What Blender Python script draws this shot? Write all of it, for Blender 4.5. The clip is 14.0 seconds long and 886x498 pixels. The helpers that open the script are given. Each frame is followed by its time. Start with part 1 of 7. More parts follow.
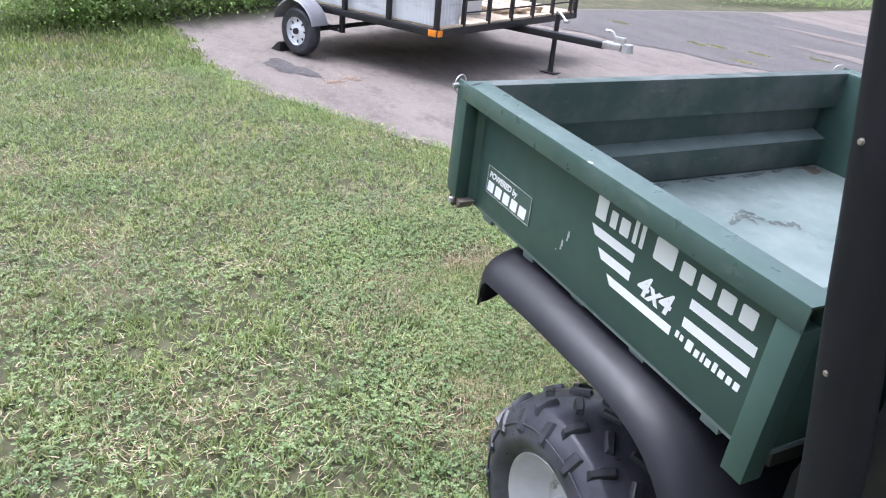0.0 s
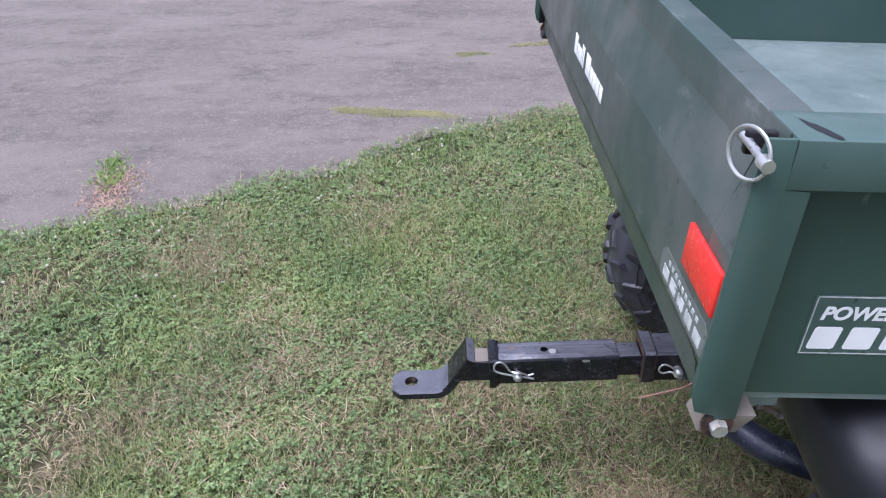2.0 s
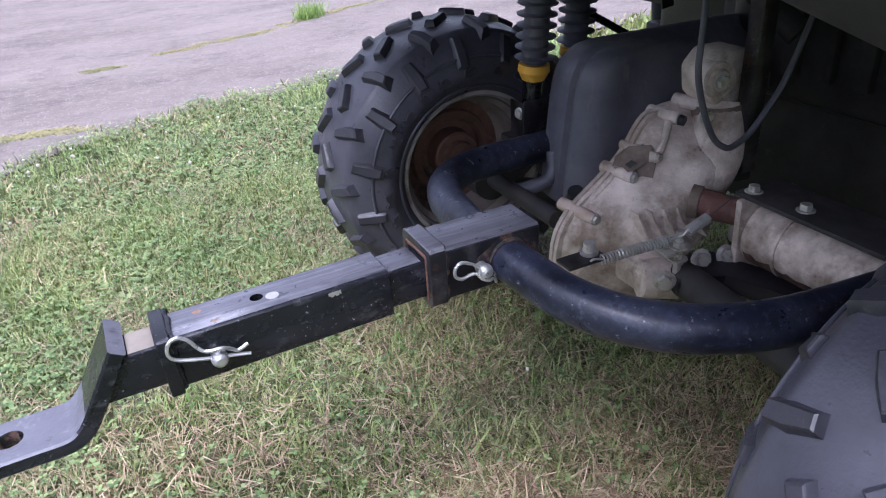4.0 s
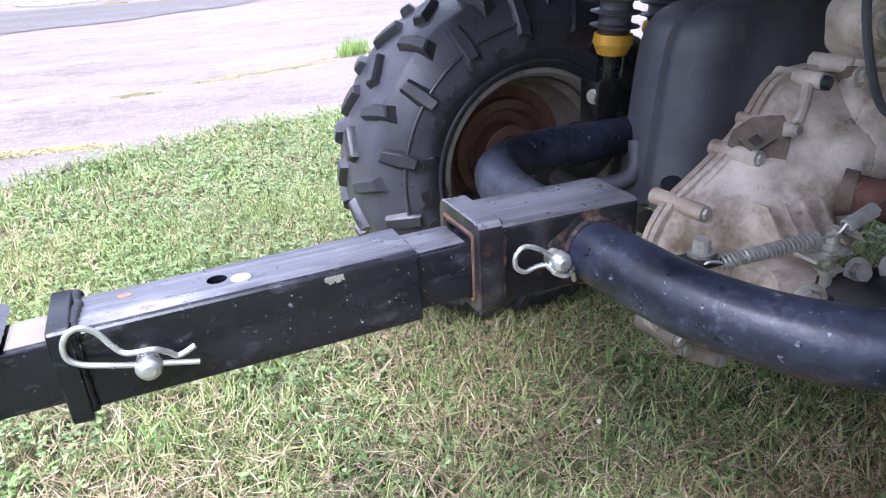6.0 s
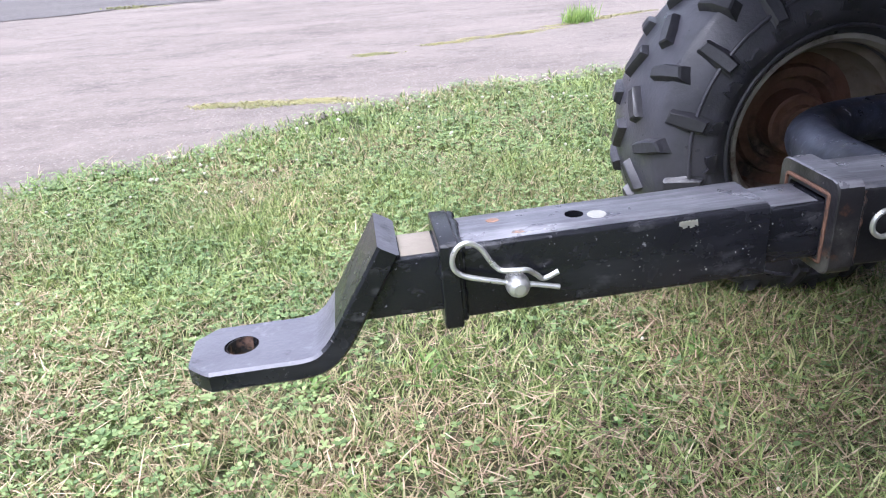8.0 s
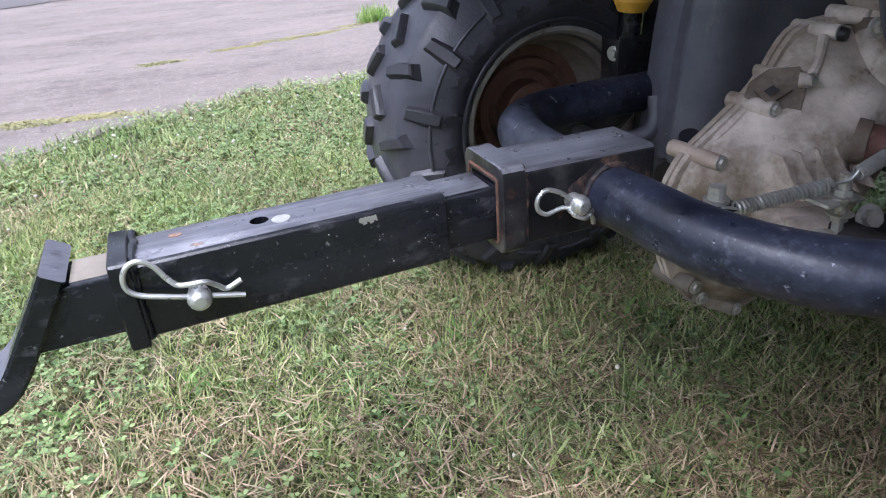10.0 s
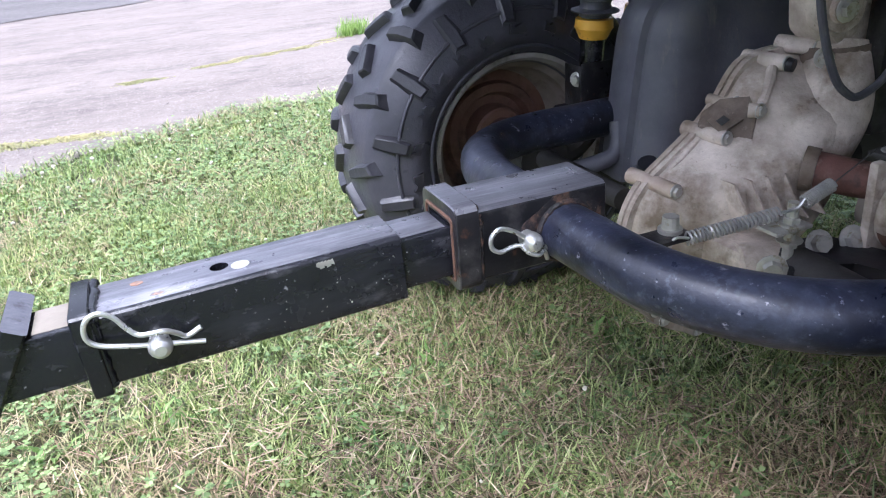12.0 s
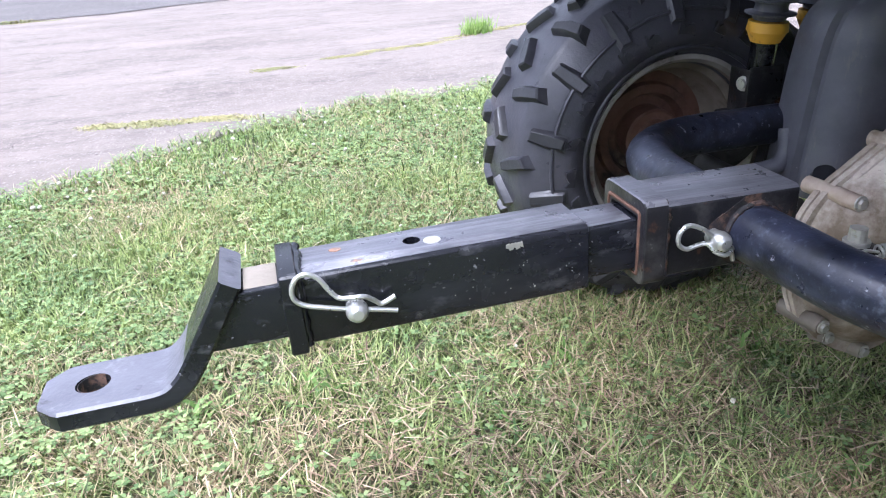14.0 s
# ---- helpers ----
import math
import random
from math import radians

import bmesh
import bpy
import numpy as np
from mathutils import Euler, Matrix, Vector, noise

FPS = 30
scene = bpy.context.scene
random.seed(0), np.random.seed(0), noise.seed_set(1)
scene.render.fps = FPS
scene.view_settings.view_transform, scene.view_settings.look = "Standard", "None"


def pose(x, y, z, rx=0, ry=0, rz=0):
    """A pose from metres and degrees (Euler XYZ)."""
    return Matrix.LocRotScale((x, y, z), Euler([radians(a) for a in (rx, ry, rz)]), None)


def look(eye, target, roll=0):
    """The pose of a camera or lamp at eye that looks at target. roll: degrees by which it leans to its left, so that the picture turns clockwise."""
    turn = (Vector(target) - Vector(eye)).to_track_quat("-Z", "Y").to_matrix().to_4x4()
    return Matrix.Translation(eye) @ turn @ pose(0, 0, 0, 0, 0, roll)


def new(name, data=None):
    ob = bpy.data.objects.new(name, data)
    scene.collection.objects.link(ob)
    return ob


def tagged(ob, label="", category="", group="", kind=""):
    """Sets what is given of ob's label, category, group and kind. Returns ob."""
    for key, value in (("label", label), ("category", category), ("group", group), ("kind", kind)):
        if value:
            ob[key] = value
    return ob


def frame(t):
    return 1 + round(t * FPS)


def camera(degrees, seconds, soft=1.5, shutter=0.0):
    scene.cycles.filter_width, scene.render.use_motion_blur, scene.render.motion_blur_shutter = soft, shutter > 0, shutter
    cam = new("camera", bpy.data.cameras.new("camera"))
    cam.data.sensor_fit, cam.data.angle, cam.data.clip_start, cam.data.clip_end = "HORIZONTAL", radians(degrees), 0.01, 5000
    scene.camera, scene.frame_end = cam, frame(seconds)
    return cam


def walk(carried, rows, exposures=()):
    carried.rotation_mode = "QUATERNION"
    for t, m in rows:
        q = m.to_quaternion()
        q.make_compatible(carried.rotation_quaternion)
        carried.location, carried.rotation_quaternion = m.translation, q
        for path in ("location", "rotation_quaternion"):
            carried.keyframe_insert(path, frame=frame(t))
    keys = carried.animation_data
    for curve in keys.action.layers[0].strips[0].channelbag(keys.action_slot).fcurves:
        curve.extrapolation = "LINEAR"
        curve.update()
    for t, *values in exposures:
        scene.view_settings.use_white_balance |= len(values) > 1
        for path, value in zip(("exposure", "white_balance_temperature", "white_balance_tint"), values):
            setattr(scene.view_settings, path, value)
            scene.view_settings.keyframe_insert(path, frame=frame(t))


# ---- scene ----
cam = camera(62.3, 14.0, 1.1)
PATH = [
    (0, (1.313, -1.502, 1.558), (-0.274, -0.653, 0.685), 5.3),
    (0.3, (0.968, -1.486, 1.552), (-0.442, -0.417, 0.62), 3.7),
    (0.5, (0.775, -1.442, 1.524), (-0.586, -0.314, 0.588), 2.3),
    (0.7, (0.539, -1.406, 1.53), (-0.797, -0.23, 0.619), 1.8),
    (1, (0.25, -1.327, 1.511), (-0.999, -0.048, 0.613), 1.9),
    (1.2, (0.073, -1.281, 1.447), (-1.005, 0.197, 0.639), 1.7),
    (1.5, (-0.132, -1.294, 1.46), (-0.847, 0.323, 0.525), -1.2),
    (1.7, (-0.28, -1.257, 1.436), (-0.75, 0.432, 0.473), -1.7),
    (2, (-0.402, -1.199, 1.403), (-0.42, 0.488, 0.329), -1.4),
    (2.5, (-0.519, -1.199, 1.392), (0.141, 0.342, 0.302), -1.2),
    (2.7, (-0.509, -1.185, 1.337), (0.2, 0.286, 0.182), -1.8),
    (4.8, (-0.219, -0.56, 0.639), (0.533, 1.138, -0.105), -6.0),
    (5, (-0.211, -0.556, 0.63), (0.528, 1.156, -0.094), -7.6),
    (5.5, (-0.186, -0.548, 0.642), (0.654, 1.117, -0.082), -3.2),
    (5.6, (-0.186, -0.554, 0.64), (0.639, 1.127, -0.063), -3.8),
    (6, (-0.233, -0.543, 0.617), (0.449, 1.164, -0.17), -3.0),
    (6.5, (-0.343, -0.535, 0.617), (0.082, 1.258, -0.159), -2.6),
    (7, (-0.39, -0.533, 0.604), (-0.122, 1.279, -0.198), -2.3),
    (7.5, (-0.382, -0.538, 0.603), (-0.19, 1.277, -0.215), -3.9),
    (8, (-0.376, -0.544, 0.612), (-0.177, 1.265, -0.218), -3.7),
    (8.5, (-0.313, -0.571, 0.618), (0.021, 1.216, -0.215), -3.0),
    (9, (-0.265, -0.58, 0.61), (0.237, 1.153, -0.253), -2.6),
    (11.5, (-0.246, -0.59, 0.627), (0.404, 1.105, -0.212), -4.5),
    (12, (-0.228, -0.598, 0.645), (0.418, 1.095, -0.202), -4.8),
    (12.5, (-0.231, -0.6, 0.642), (0.451, 1.079, -0.205), -5.0),
    (13, (-0.272, -0.586, 0.628), (0.312, 1.141, -0.195), -5.0),
    (13.5, (-0.301, -0.587, 0.64), (0.165, 1.172, -0.188), -3.5),
    (14, (-0.312, -0.583, 0.639), (0.098, 1.192, -0.186), -3.5),
]
EXPOSURES = [(0.0, 1.35, 5640, 17), (0.5, 1.35, 5640, 17), (1.0, 1.25, 5620, 17), (1.5, 1.1, 5620, 18), (2.0, 0.8, 5440, 22), (2.7, 0.75, 5340, 26), (4.8, 1.9, 5440, 24.5), (6.0, 2.1, 5440, 22.5), (6.5, 2.15, 5510, 21.0), (7.0, 2.1, 5590, 19.5), (7.5, 1.8, 5620, 18.5), (8.2, 1.6, 5660, 18.5), (9.0, 1.15, 5620, 18.5), (11.3, 1.9, 5490, 18.5), (14.0, 1.9, 5490, 17.5)]
walk(cam, [(t, look(eye, target, roll)) for t, eye, target, roll in PATH], EXPOSURES)

# ---- light: bright overcast sky ----
world = bpy.data.worlds.new("overcast_sky")
scene.world = world
world.use_nodes = True
wn = world.node_tree
sky = wn.nodes.new("ShaderNodeTexSky")
sky.sky_type = "NISHITA"
sky.sun_disc = False
sky.sun_elevation, sky.sun_rotation = radians(67), radians(-123)
sky.dust_density, sky.air_density, sky.ozone_density = 6.0, 1.0, 1.0
pale = wn.nodes.new("ShaderNodeHueSaturation")
pale.inputs["Saturation"].default_value = 0.25
wn.links.new(sky.outputs[0], pale.inputs["Color"])
wn.links.new(pale.outputs[0], wn.nodes["Background"].inputs[0])
wn.nodes["Background"].inputs[1].default_value = 0.155
sun = new("sun", bpy.data.lights.new("sun", "SUN"))
sun.data.energy, sun.data.angle, sun.data.color = 1.2, radians(40), (1.0, 0.96, 0.9)
sun.matrix_world = look((-4.7, -3.0, 13), (0, 0, 0))


# ---- material builders ----
def ramp_node(nt, src, a, b, ca, cb):
    r = nt.nodes.new("ShaderNodeValToRGB")
    r.color_ramp.elements[0].position, r.color_ramp.elements[1].position = a, b
    r.color_ramp.elements[0].color, r.color_ramp.elements[1].color = (*ca, 1), (*cb, 1)
    nt.links.new(src, r.inputs[0])
    return r.outputs[0]


def noise_node(nt, scale, detail=4.0, rough=0.6, stretch=None):
    co = nt.nodes.new("ShaderNodeTexCoord")
    n = nt.nodes.new("ShaderNodeTexNoise")
    n.inputs["Scale"].default_value, n.inputs["Detail"].default_value, n.inputs["Roughness"].default_value = scale, detail, rough
    src = co.outputs["Object"]
    if stretch:
        mp = nt.nodes.new("ShaderNodeMapping")
        mp.inputs["Scale"].default_value = stretch
        nt.links.new(src, mp.inputs[0])
        src = mp.outputs[0]
    nt.links.new(src, n.inputs["Vector"])
    return n.outputs["Fac"]


def mix_node(nt, fac, a, b):
    m = nt.nodes.new("ShaderNodeMix")
    m.data_type = "RGBA"
    if isinstance(fac, float):
        m.inputs[0].default_value = fac
    else:
        nt.links.new(fac, m.inputs[0])
    for sock, v in ((m.inputs[6], a), (m.inputs[7], b)):
        if isinstance(v, tuple):
            sock.default_value = (*v, 1)
        else:
            nt.links.new(v, sock)
    return m.outputs[2]


def surf(name, c1, c2, scale=8.0, rough=(0.45, 0.65), metal=0.0, bump=0.15, grain=180.0, marks=(), stretch=None, random_tone=0.0, spec=0.5):
    """A painted, metal, rubber or plastic surface. marks: (colour, noise scale, from, to, stretch) stains and scuffs laid over it."""
    m = bpy.data.materials.new(name)
    m.use_nodes = True
    nt = m.node_tree
    p = nt.nodes["Principled BSDF"]
    n1 = noise_node(nt, scale, 5, 0.6, stretch)
    col = ramp_node(nt, n1, 0.3, 0.7, c1, c2)
    for mc, ms, lo, hi, st in marks:
        fac = ramp_node(nt, noise_node(nt, ms, 6, 0.65, st), lo, hi, (0, 0, 0), (1, 1, 1))
        col = mix_node(nt, fac, col, mc)
    if random_tone:
        info = nt.nodes.new("ShaderNodeObjectInfo")
        hs = nt.nodes.new("ShaderNodeHueSaturation")
        mr = nt.nodes.new("ShaderNodeMapRange")
        mr.inputs[3].default_value, mr.inputs[4].default_value = 1 - random_tone, 1 + random_tone
        nt.links.new(info.outputs["Random"], mr.inputs[0])
        nt.links.new(mr.outputs[0], hs.inputs["Value"])
        nt.links.new(col, hs.inputs["Color"])
        col = hs.outputs[0]
    nt.links.new(col, p.inputs["Base Color"])
    g = noise_node(nt, grain, 3, 0.6)
    rr = nt.nodes.new("ShaderNodeMapRange")
    rr.inputs[1].default_value, rr.inputs[2].default_value = 0.3, 0.7
    rr.inputs[3].default_value, rr.inputs[4].default_value = rough
    nt.links.new(noise_node(nt, scale * 3, 4, 0.6), rr.inputs[0])
    nt.links.new(rr.outputs[0], p.inputs["Roughness"])
    p.inputs["Metallic"].default_value = metal
    p.inputs["Specular IOR Level"].default_value = spec
    if bump:
        b = nt.nodes.new("ShaderNodeBump")
        b.inputs["Strength"].default_value, b.inputs["Distance"].default_value = bump, 0.002
        nt.links.new(g, b.inputs["Height"])
        nt.links.new(b.outputs[0], p.inputs["Normal"])
    return m


def leafy(name, colours, dry=None, dry_scale=1.6, dry_at=(0.5, 0.62), through_light=0.35, rough=0.55):
    """Grass and leaves: colour varies from blade to blade, and dries out in patches."""
    m = bpy.data.materials.new(name)
    m.use_nodes = True
    nt = m.node_tree
    p, out = nt.nodes["Principled BSDF"], nt.nodes["Material Output"]
    geo = nt.nodes.new("ShaderNodeNewGeometry")
    r = nt.nodes.new("ShaderNodeValToRGB")
    els = r.color_ramp.elements
    while len(els) < len(colours):
        els.new(0.5)
    for i, c in enumerate(colours):
        els[i].position, els[i].color = i / (len(colours) - 1), (*c, 1)
    nt.links.new(geo.outputs["Random Per Island"], r.inputs[0])
    col = r.outputs[0]
    big = ramp_node(nt, noise_node(nt, 2.4, 4, 0.6), 0.38, 0.62, (0.82, 0.86, 0.79), (1.16, 1.11, 1.03))
    mul = nt.nodes.new("ShaderNodeMix")
    mul.data_type, mul.blend_type = "RGBA", "MULTIPLY"
    mul.inputs[0].default_value = 1.0
    nt.links.new(col, mul.inputs[6])
    nt.links.new(big, mul.inputs[7])
    col = mul.outputs[2]
    if dry:
        add = nt.nodes.new("ShaderNodeMath")
        add.operation = "MULTIPLY_ADD"
        nt.links.new(geo.outputs["Random Per Island"], add.inputs[0])
        add.inputs[1].default_value = 0.28
        nt.links.new(noise_node(nt, dry_scale, 5, 0.62), add.inputs[2])
        fac = ramp_node(nt, add.outputs[0], dry_at[0] + 0.14, dry_at[1] + 0.14, (0, 0, 0), (1, 1, 1))
        col = mix_node(nt, fac, col, dry)
    nt.links.new(col, p.inputs["Base Color"])
    p.inputs["Roughness"].default_value = rough
    p.inputs["Specular IOR Level"].default_value = 0.45
    tr = nt.nodes.new("ShaderNodeBsdfTranslucent")
    nt.links.new(col, tr.inputs[0])
    mx = nt.nodes.new("ShaderNodeMixShader")
    mx.inputs[0].default_value = through_light
    nt.links.new(p.outputs[0], mx.inputs[1])
    nt.links.new(tr.outputs[0], mx.inputs[2])
    nt.links.new(mx.outputs[0], out.inputs[0])
    return m


RUST = (0.105, 0.048, 0.028)
GREEN = surf("bed_green_paint", (0.039, 0.076, 0.064), (0.052, 0.094, 0.080), 5, (0.38, 0.52), 0, 0.08, 240,
             [((0.16, 0.19, 0.17), 38, 0.70, 0.78, (1, 1, 0.25)), ((0.10, 0.10, 0.08), 6, 0.62, 0.85, None)])
# bed green lightened for the rails: sky reflection in the colour, plus rubbed spots
GREEN_SKYLIT = surf("rail_green_paint", (0.047, 0.084, 0.072), (0.074, 0.116, 0.104), 9, (0.25, 0.42), 0, 0.1, 240,
                 [((0.12, 0.16, 0.147), 22, 0.60, 0.80, (0.4, 1, 1))])
GATE_GREEN = surf("tailgate_green_paint", (0.034, 0.062, 0.052), (0.060, 0.076, 0.068), 4, (0.3, 0.5), 0, 0.08, 220,
                  [((0.12, 0.128, 0.122), 4, 0.46, 0.72, None), ((0.20, 0.22, 0.21), 30, 0.62, 0.84, (1, 0.4, 1)), ((0.03, 0.04, 0.035), 70, 0.62, 0.7, None)])
FLOOR_PAINT = surf("worn_floor_paint", (0.125, 0.165, 0.157), (0.20, 0.24, 0.232), 5, (0.28, 0.55), 0, 0.2, 90,
                   [((0.08, 0.12, 0.105), 9, 0.58, 0.72, None), ((0.33, 0.35, 0.31), 14, 0.64, 0.76, None), ((0.16, 0.12, 0.08), 4, 0.68, 0.80, None)])
BLACK_STEEL = surf("black_painted_steel", (0.005, 0.0055, 0.0075), (0.010, 0.0105, 0.014), 10, (0.18, 0.32), 0.0, 0.05, 260,
                   [((0.15, 0.15, 0.155), 75, 0.68, 0.73, None), ((0.17, 0.17, 0.175), 190, 0.655, 0.70, None), ((0.05, 0.05, 0.056), 50, 0.58, 0.70, (0.5, 1, 1)), ((0.11, 0.11, 0.115), 24, 0.70, 0.76, None), ((0.030, 0.030, 0.038), 14, 0.5, 0.8, (0.25, 1, 1))], spec=0.42)
# greys for upward faces: worn paint plus the sky's sheen, put into the colour
BLACK_WORN_SHEEN = surf("worn_black_steel", (0.060, 0.060, 0.075), (0.125, 0.124, 0.145), 14, (0.24, 0.40), 0.3, 0.12, 260,
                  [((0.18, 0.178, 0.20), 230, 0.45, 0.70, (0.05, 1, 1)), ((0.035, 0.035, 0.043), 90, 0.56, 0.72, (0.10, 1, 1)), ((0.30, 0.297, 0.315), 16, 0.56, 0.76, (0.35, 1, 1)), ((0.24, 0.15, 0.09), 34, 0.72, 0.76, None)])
PLATE_WORN_SHEEN = surf("dull_grey_worn_paint", (0.075, 0.075, 0.092), (0.12, 0.12, 0.14), 22, (0.34, 0.5), 0.1, 0.25, 260, [((0.19, 0.19, 0.21), 70, 0.58, 0.74, None), ((0.03, 0.03, 0.036), 40, 0.62, 0.72, None)])
RUSTY_BLACK = surf("rusty_black_steel", (0.009, 0.009, 0.011), (0.017, 0.016, 0.018), 12, (0.25, 0.5), 0.0, 0.25, 180,
                   [((0.05, 0.047, 0.047), 20, 0.48, 0.66, None), (RUST, 38, 0.60, 0.76, None), ((0.14, 0.13, 0.12), 80, 0.66, 0.73, None), ((0.20, 0.19, 0.18), 190, 0.68, 0.73, None)], spec=0.3)
RUST_FILM = surf("rust_stained_paint", (0.062, 0.034, 0.025), (0.16, 0.090, 0.063), 60, (0.6, 0.9), 0.0, 0.5, 160, [((0.012, 0.011, 0.013), 75, 0.44, 0.54, None), ((0.016, 0.014, 0.016), 26, 0.44, 0.58, None), ((0.20, 0.17, 0.15), 160, 0.66, 0.74, None)])
RUSTY = surf("rust", (0.050, 0.026, 0.018), (0.145, 0.072, 0.045), 30, (0.75, 0.95), 0.1, 0.5, 160, [((0.02, 0.016, 0.016), 26, 0.48, 0.62, None)])
TUBE_BLUE = surf("blue_black_tube_paint", (0.008, 0.010, 0.020), (0.020, 0.023, 0.042), 16, (0.25, 0.46), 0.0, 0.2, 160,
                 [((0.050, 0.057, 0.088), 26, 0.46, 0.78, (1, 0.5, 1)), ((0.055, 0.060, 0.085), 110, 0.54, 0.70, None), ((0.004, 0.005, 0.010), 9, 0.52, 0.64, None), ((0.19, 0.085, 0.05), 14, 0.70, 0.73, None), ((0.24, 0.24, 0.27), 60, 0.65, 0.71, None), ((0.20, 0.20, 0.24), 150, 0.64, 0.70, None)], spec=0.42)
ZINC = surf("zinc_plated_wire", (0.50, 0.50, 0.49), (0.66, 0.66, 0.64), 30, (0.25, 0.4), 0.75, 0.05, 300)
OCHRE = surf("dull_ochre_rust", (0.20, 0.11, 0.07), (0.32, 0.18, 0.11), 90, (0.6, 0.8), 0, 0.2, 200, [((0.10, 0.09, 0.09), 120, 0.5, 0.62, None)])
SPRING_STEEL = surf("dull_spring_steel", (0.36, 0.36, 0.35), (0.54, 0.54, 0.52), 60, (0.35, 0.5), 0.7, 0.05, 300)
MATT_BLACK = surf("matt_black_tube_paint", (0.006, 0.006, 0.008), (0.011, 0.011, 0.014), 9, (0.45, 0.6), 0, 0.1, 220, [((0.07, 0.07, 0.075), 60, 0.70, 0.76, None)], spec=0.25)
BOLT = surf("dull_bolt_steel", (0.38, 0.37, 0.34), (0.56, 0.55, 0.51), 40, (0.35, 0.55), 0.6, 0.1, 300, [((0.22, 0.17, 0.08), 60, 0.55, 0.7, None)])
RUBBER = surf("tyre_rubber", (0.031, 0.031, 0.040), (0.070, 0.068, 0.086), 14, (0.26, 0.44), 0, 0.25, 220,
              [((0.10, 0.097, 0.095), 30, 0.64, 0.8, None), ((0.014, 0.014, 0.016), 6, 0.52, 0.68, None), ((0.13, 0.125, 0.12), 140, 0.68, 0.76, None)])
LUG_RUBBER = surf("tread_rubber", (0.019, 0.019, 0.024), (0.046, 0.045, 0.056), 26, (0.28, 0.48), 0, 0.3, 200, [((0.11, 0.105, 0.10), 60, 0.62, 0.76, None)], None, 0.25)
RIM_GREY = surf("dusty_silver_rim", (0.46, 0.46, 0.47), (0.58, 0.58, 0.60), 10, (0.4, 0.6), 0.35, 0.08, 200, [((0.28, 0.24, 0.2), 14, 0.62, 0.8, None)])
RIM_INNER = surf("rusty_wheel_disc", (0.095, 0.045, 0.032), (0.20, 0.11, 0.080), 12, (0.55, 0.8), 0.1, 0.3, 200, [((0.03, 0.022, 0.02), 9, 0.5, 0.66, None), ((0.20, 0.15, 0.12), 20, 0.62, 0.74, None)])
RIM_DUST = surf("dusty_rim_inside", (0.12, 0.096, 0.080), (0.32, 0.275, 0.245), 9, (0.5, 0.75), 0.2, 0.2, 200, [((0.075, 0.030, 0.020), 7, 0.52, 0.66, None), ((0.34, 0.31, 0.28), 18, 0.62, 0.76, None)])
PLASTIC = surf("black_moulded_plastic", (0.010, 0.010, 0.013), (0.017, 0.017, 0.022), 12, (0.36, 0.50), 0, 0.07, 420, [((0.07, 0.07, 0.075), 40, 0.72, 0.78, None)], spec=0.38)
GUARD_PLASTIC = surf("dusty_black_guard_plastic", (0.058, 0.059, 0.074), (0.105, 0.106, 0.128), 14, (0.40, 0.58), 0, 0.15, 260, [((0.13, 0.125, 0.12), 50, 0.58, 0.72, (1, 1, 0.3)), ((0.09, 0.085, 0.08), 7, 0.52, 0.72, None), ((0.34, 0.33, 0.33), 230, 0.69, 0.74, (1, 1, 0.5))])
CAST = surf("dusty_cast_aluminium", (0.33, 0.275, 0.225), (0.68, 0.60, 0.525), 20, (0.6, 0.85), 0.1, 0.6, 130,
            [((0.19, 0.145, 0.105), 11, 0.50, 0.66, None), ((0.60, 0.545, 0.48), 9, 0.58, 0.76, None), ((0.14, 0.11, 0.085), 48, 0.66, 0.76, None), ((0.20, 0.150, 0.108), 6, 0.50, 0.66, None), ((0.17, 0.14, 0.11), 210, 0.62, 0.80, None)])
CAST_RED = surf("rust_tinted_cast", (0.29, 0.215, 0.165), (0.48, 0.40, 0.335), 26, (0.6, 0.85), 0.1, 0.5, 150, [((0.45, 0.38, 0.32), 20, 0.55, 0.68, None)])
CAST_BROWN = surf("oil_browned_cast", (0.085, 0.062, 0.045), (0.17, 0.130, 0.098), 40, (0.5, 0.75), 0.1, 0.5, 150, [((0.26, 0.22, 0.18), 60, 0.60, 0.72, None)])
CAST_DARK = surf("oily_cast_aluminium", (0.12, 0.10, 0.08), (0.26, 0.23, 0.19), 9, (0.55, 0.8), 0.15, 0.4, 130)
DARK = surf("dark_machinery", (0.014, 0.014, 0.015), (0.045, 0.042, 0.040), 10, (0.55, 0.8), 0.1, 0.3, 120, [((0.09, 0.08, 0.065), 16, 0.62, 0.74, None)])
YELLOW = surf("yellow_collar_paint", (0.62, 0.33, 0.03), (0.75, 0.42, 0.05), 20, (0.4, 0.55), 0, 0.08, 200, [((0.16, 0.1, 0.04), 30, 0.62, 0.72, None)])
FLOOR_SCUFF = surf("floor_scuff_dirt", (0.045, 0.055, 0.055), (0.085, 0.10, 0.098), 40, (0.5, 0.7), 0, 0.2, 120, [((0.20, 0.24, 0.225), 60, 0.5, 0.6, None)])
FLOOR_RUST = surf("rust_through_floor_paint", (0.055, 0.045, 0.036), (0.12, 0.098, 0.08), 40, (0.6, 0.8), 0, 0.2, 120)
WHITE_VINYL = surf("white_vinyl_letters", (0.80, 0.81, 0.81), (0.88, 0.88, 0.88), 14, (0.35, 0.5), 0, 0.0, 200, [((0.40, 0.44, 0.42), 70, 0.70, 0.76, None)])
DULL_VINYL = surf("worn_white_vinyl", (0.36, 0.38, 0.37), (0.62, 0.64, 0.63), 60, (0.35, 0.5), 0, 0.0, 200, [((0.10, 0.12, 0.11), 110, 0.58, 0.66, None)])
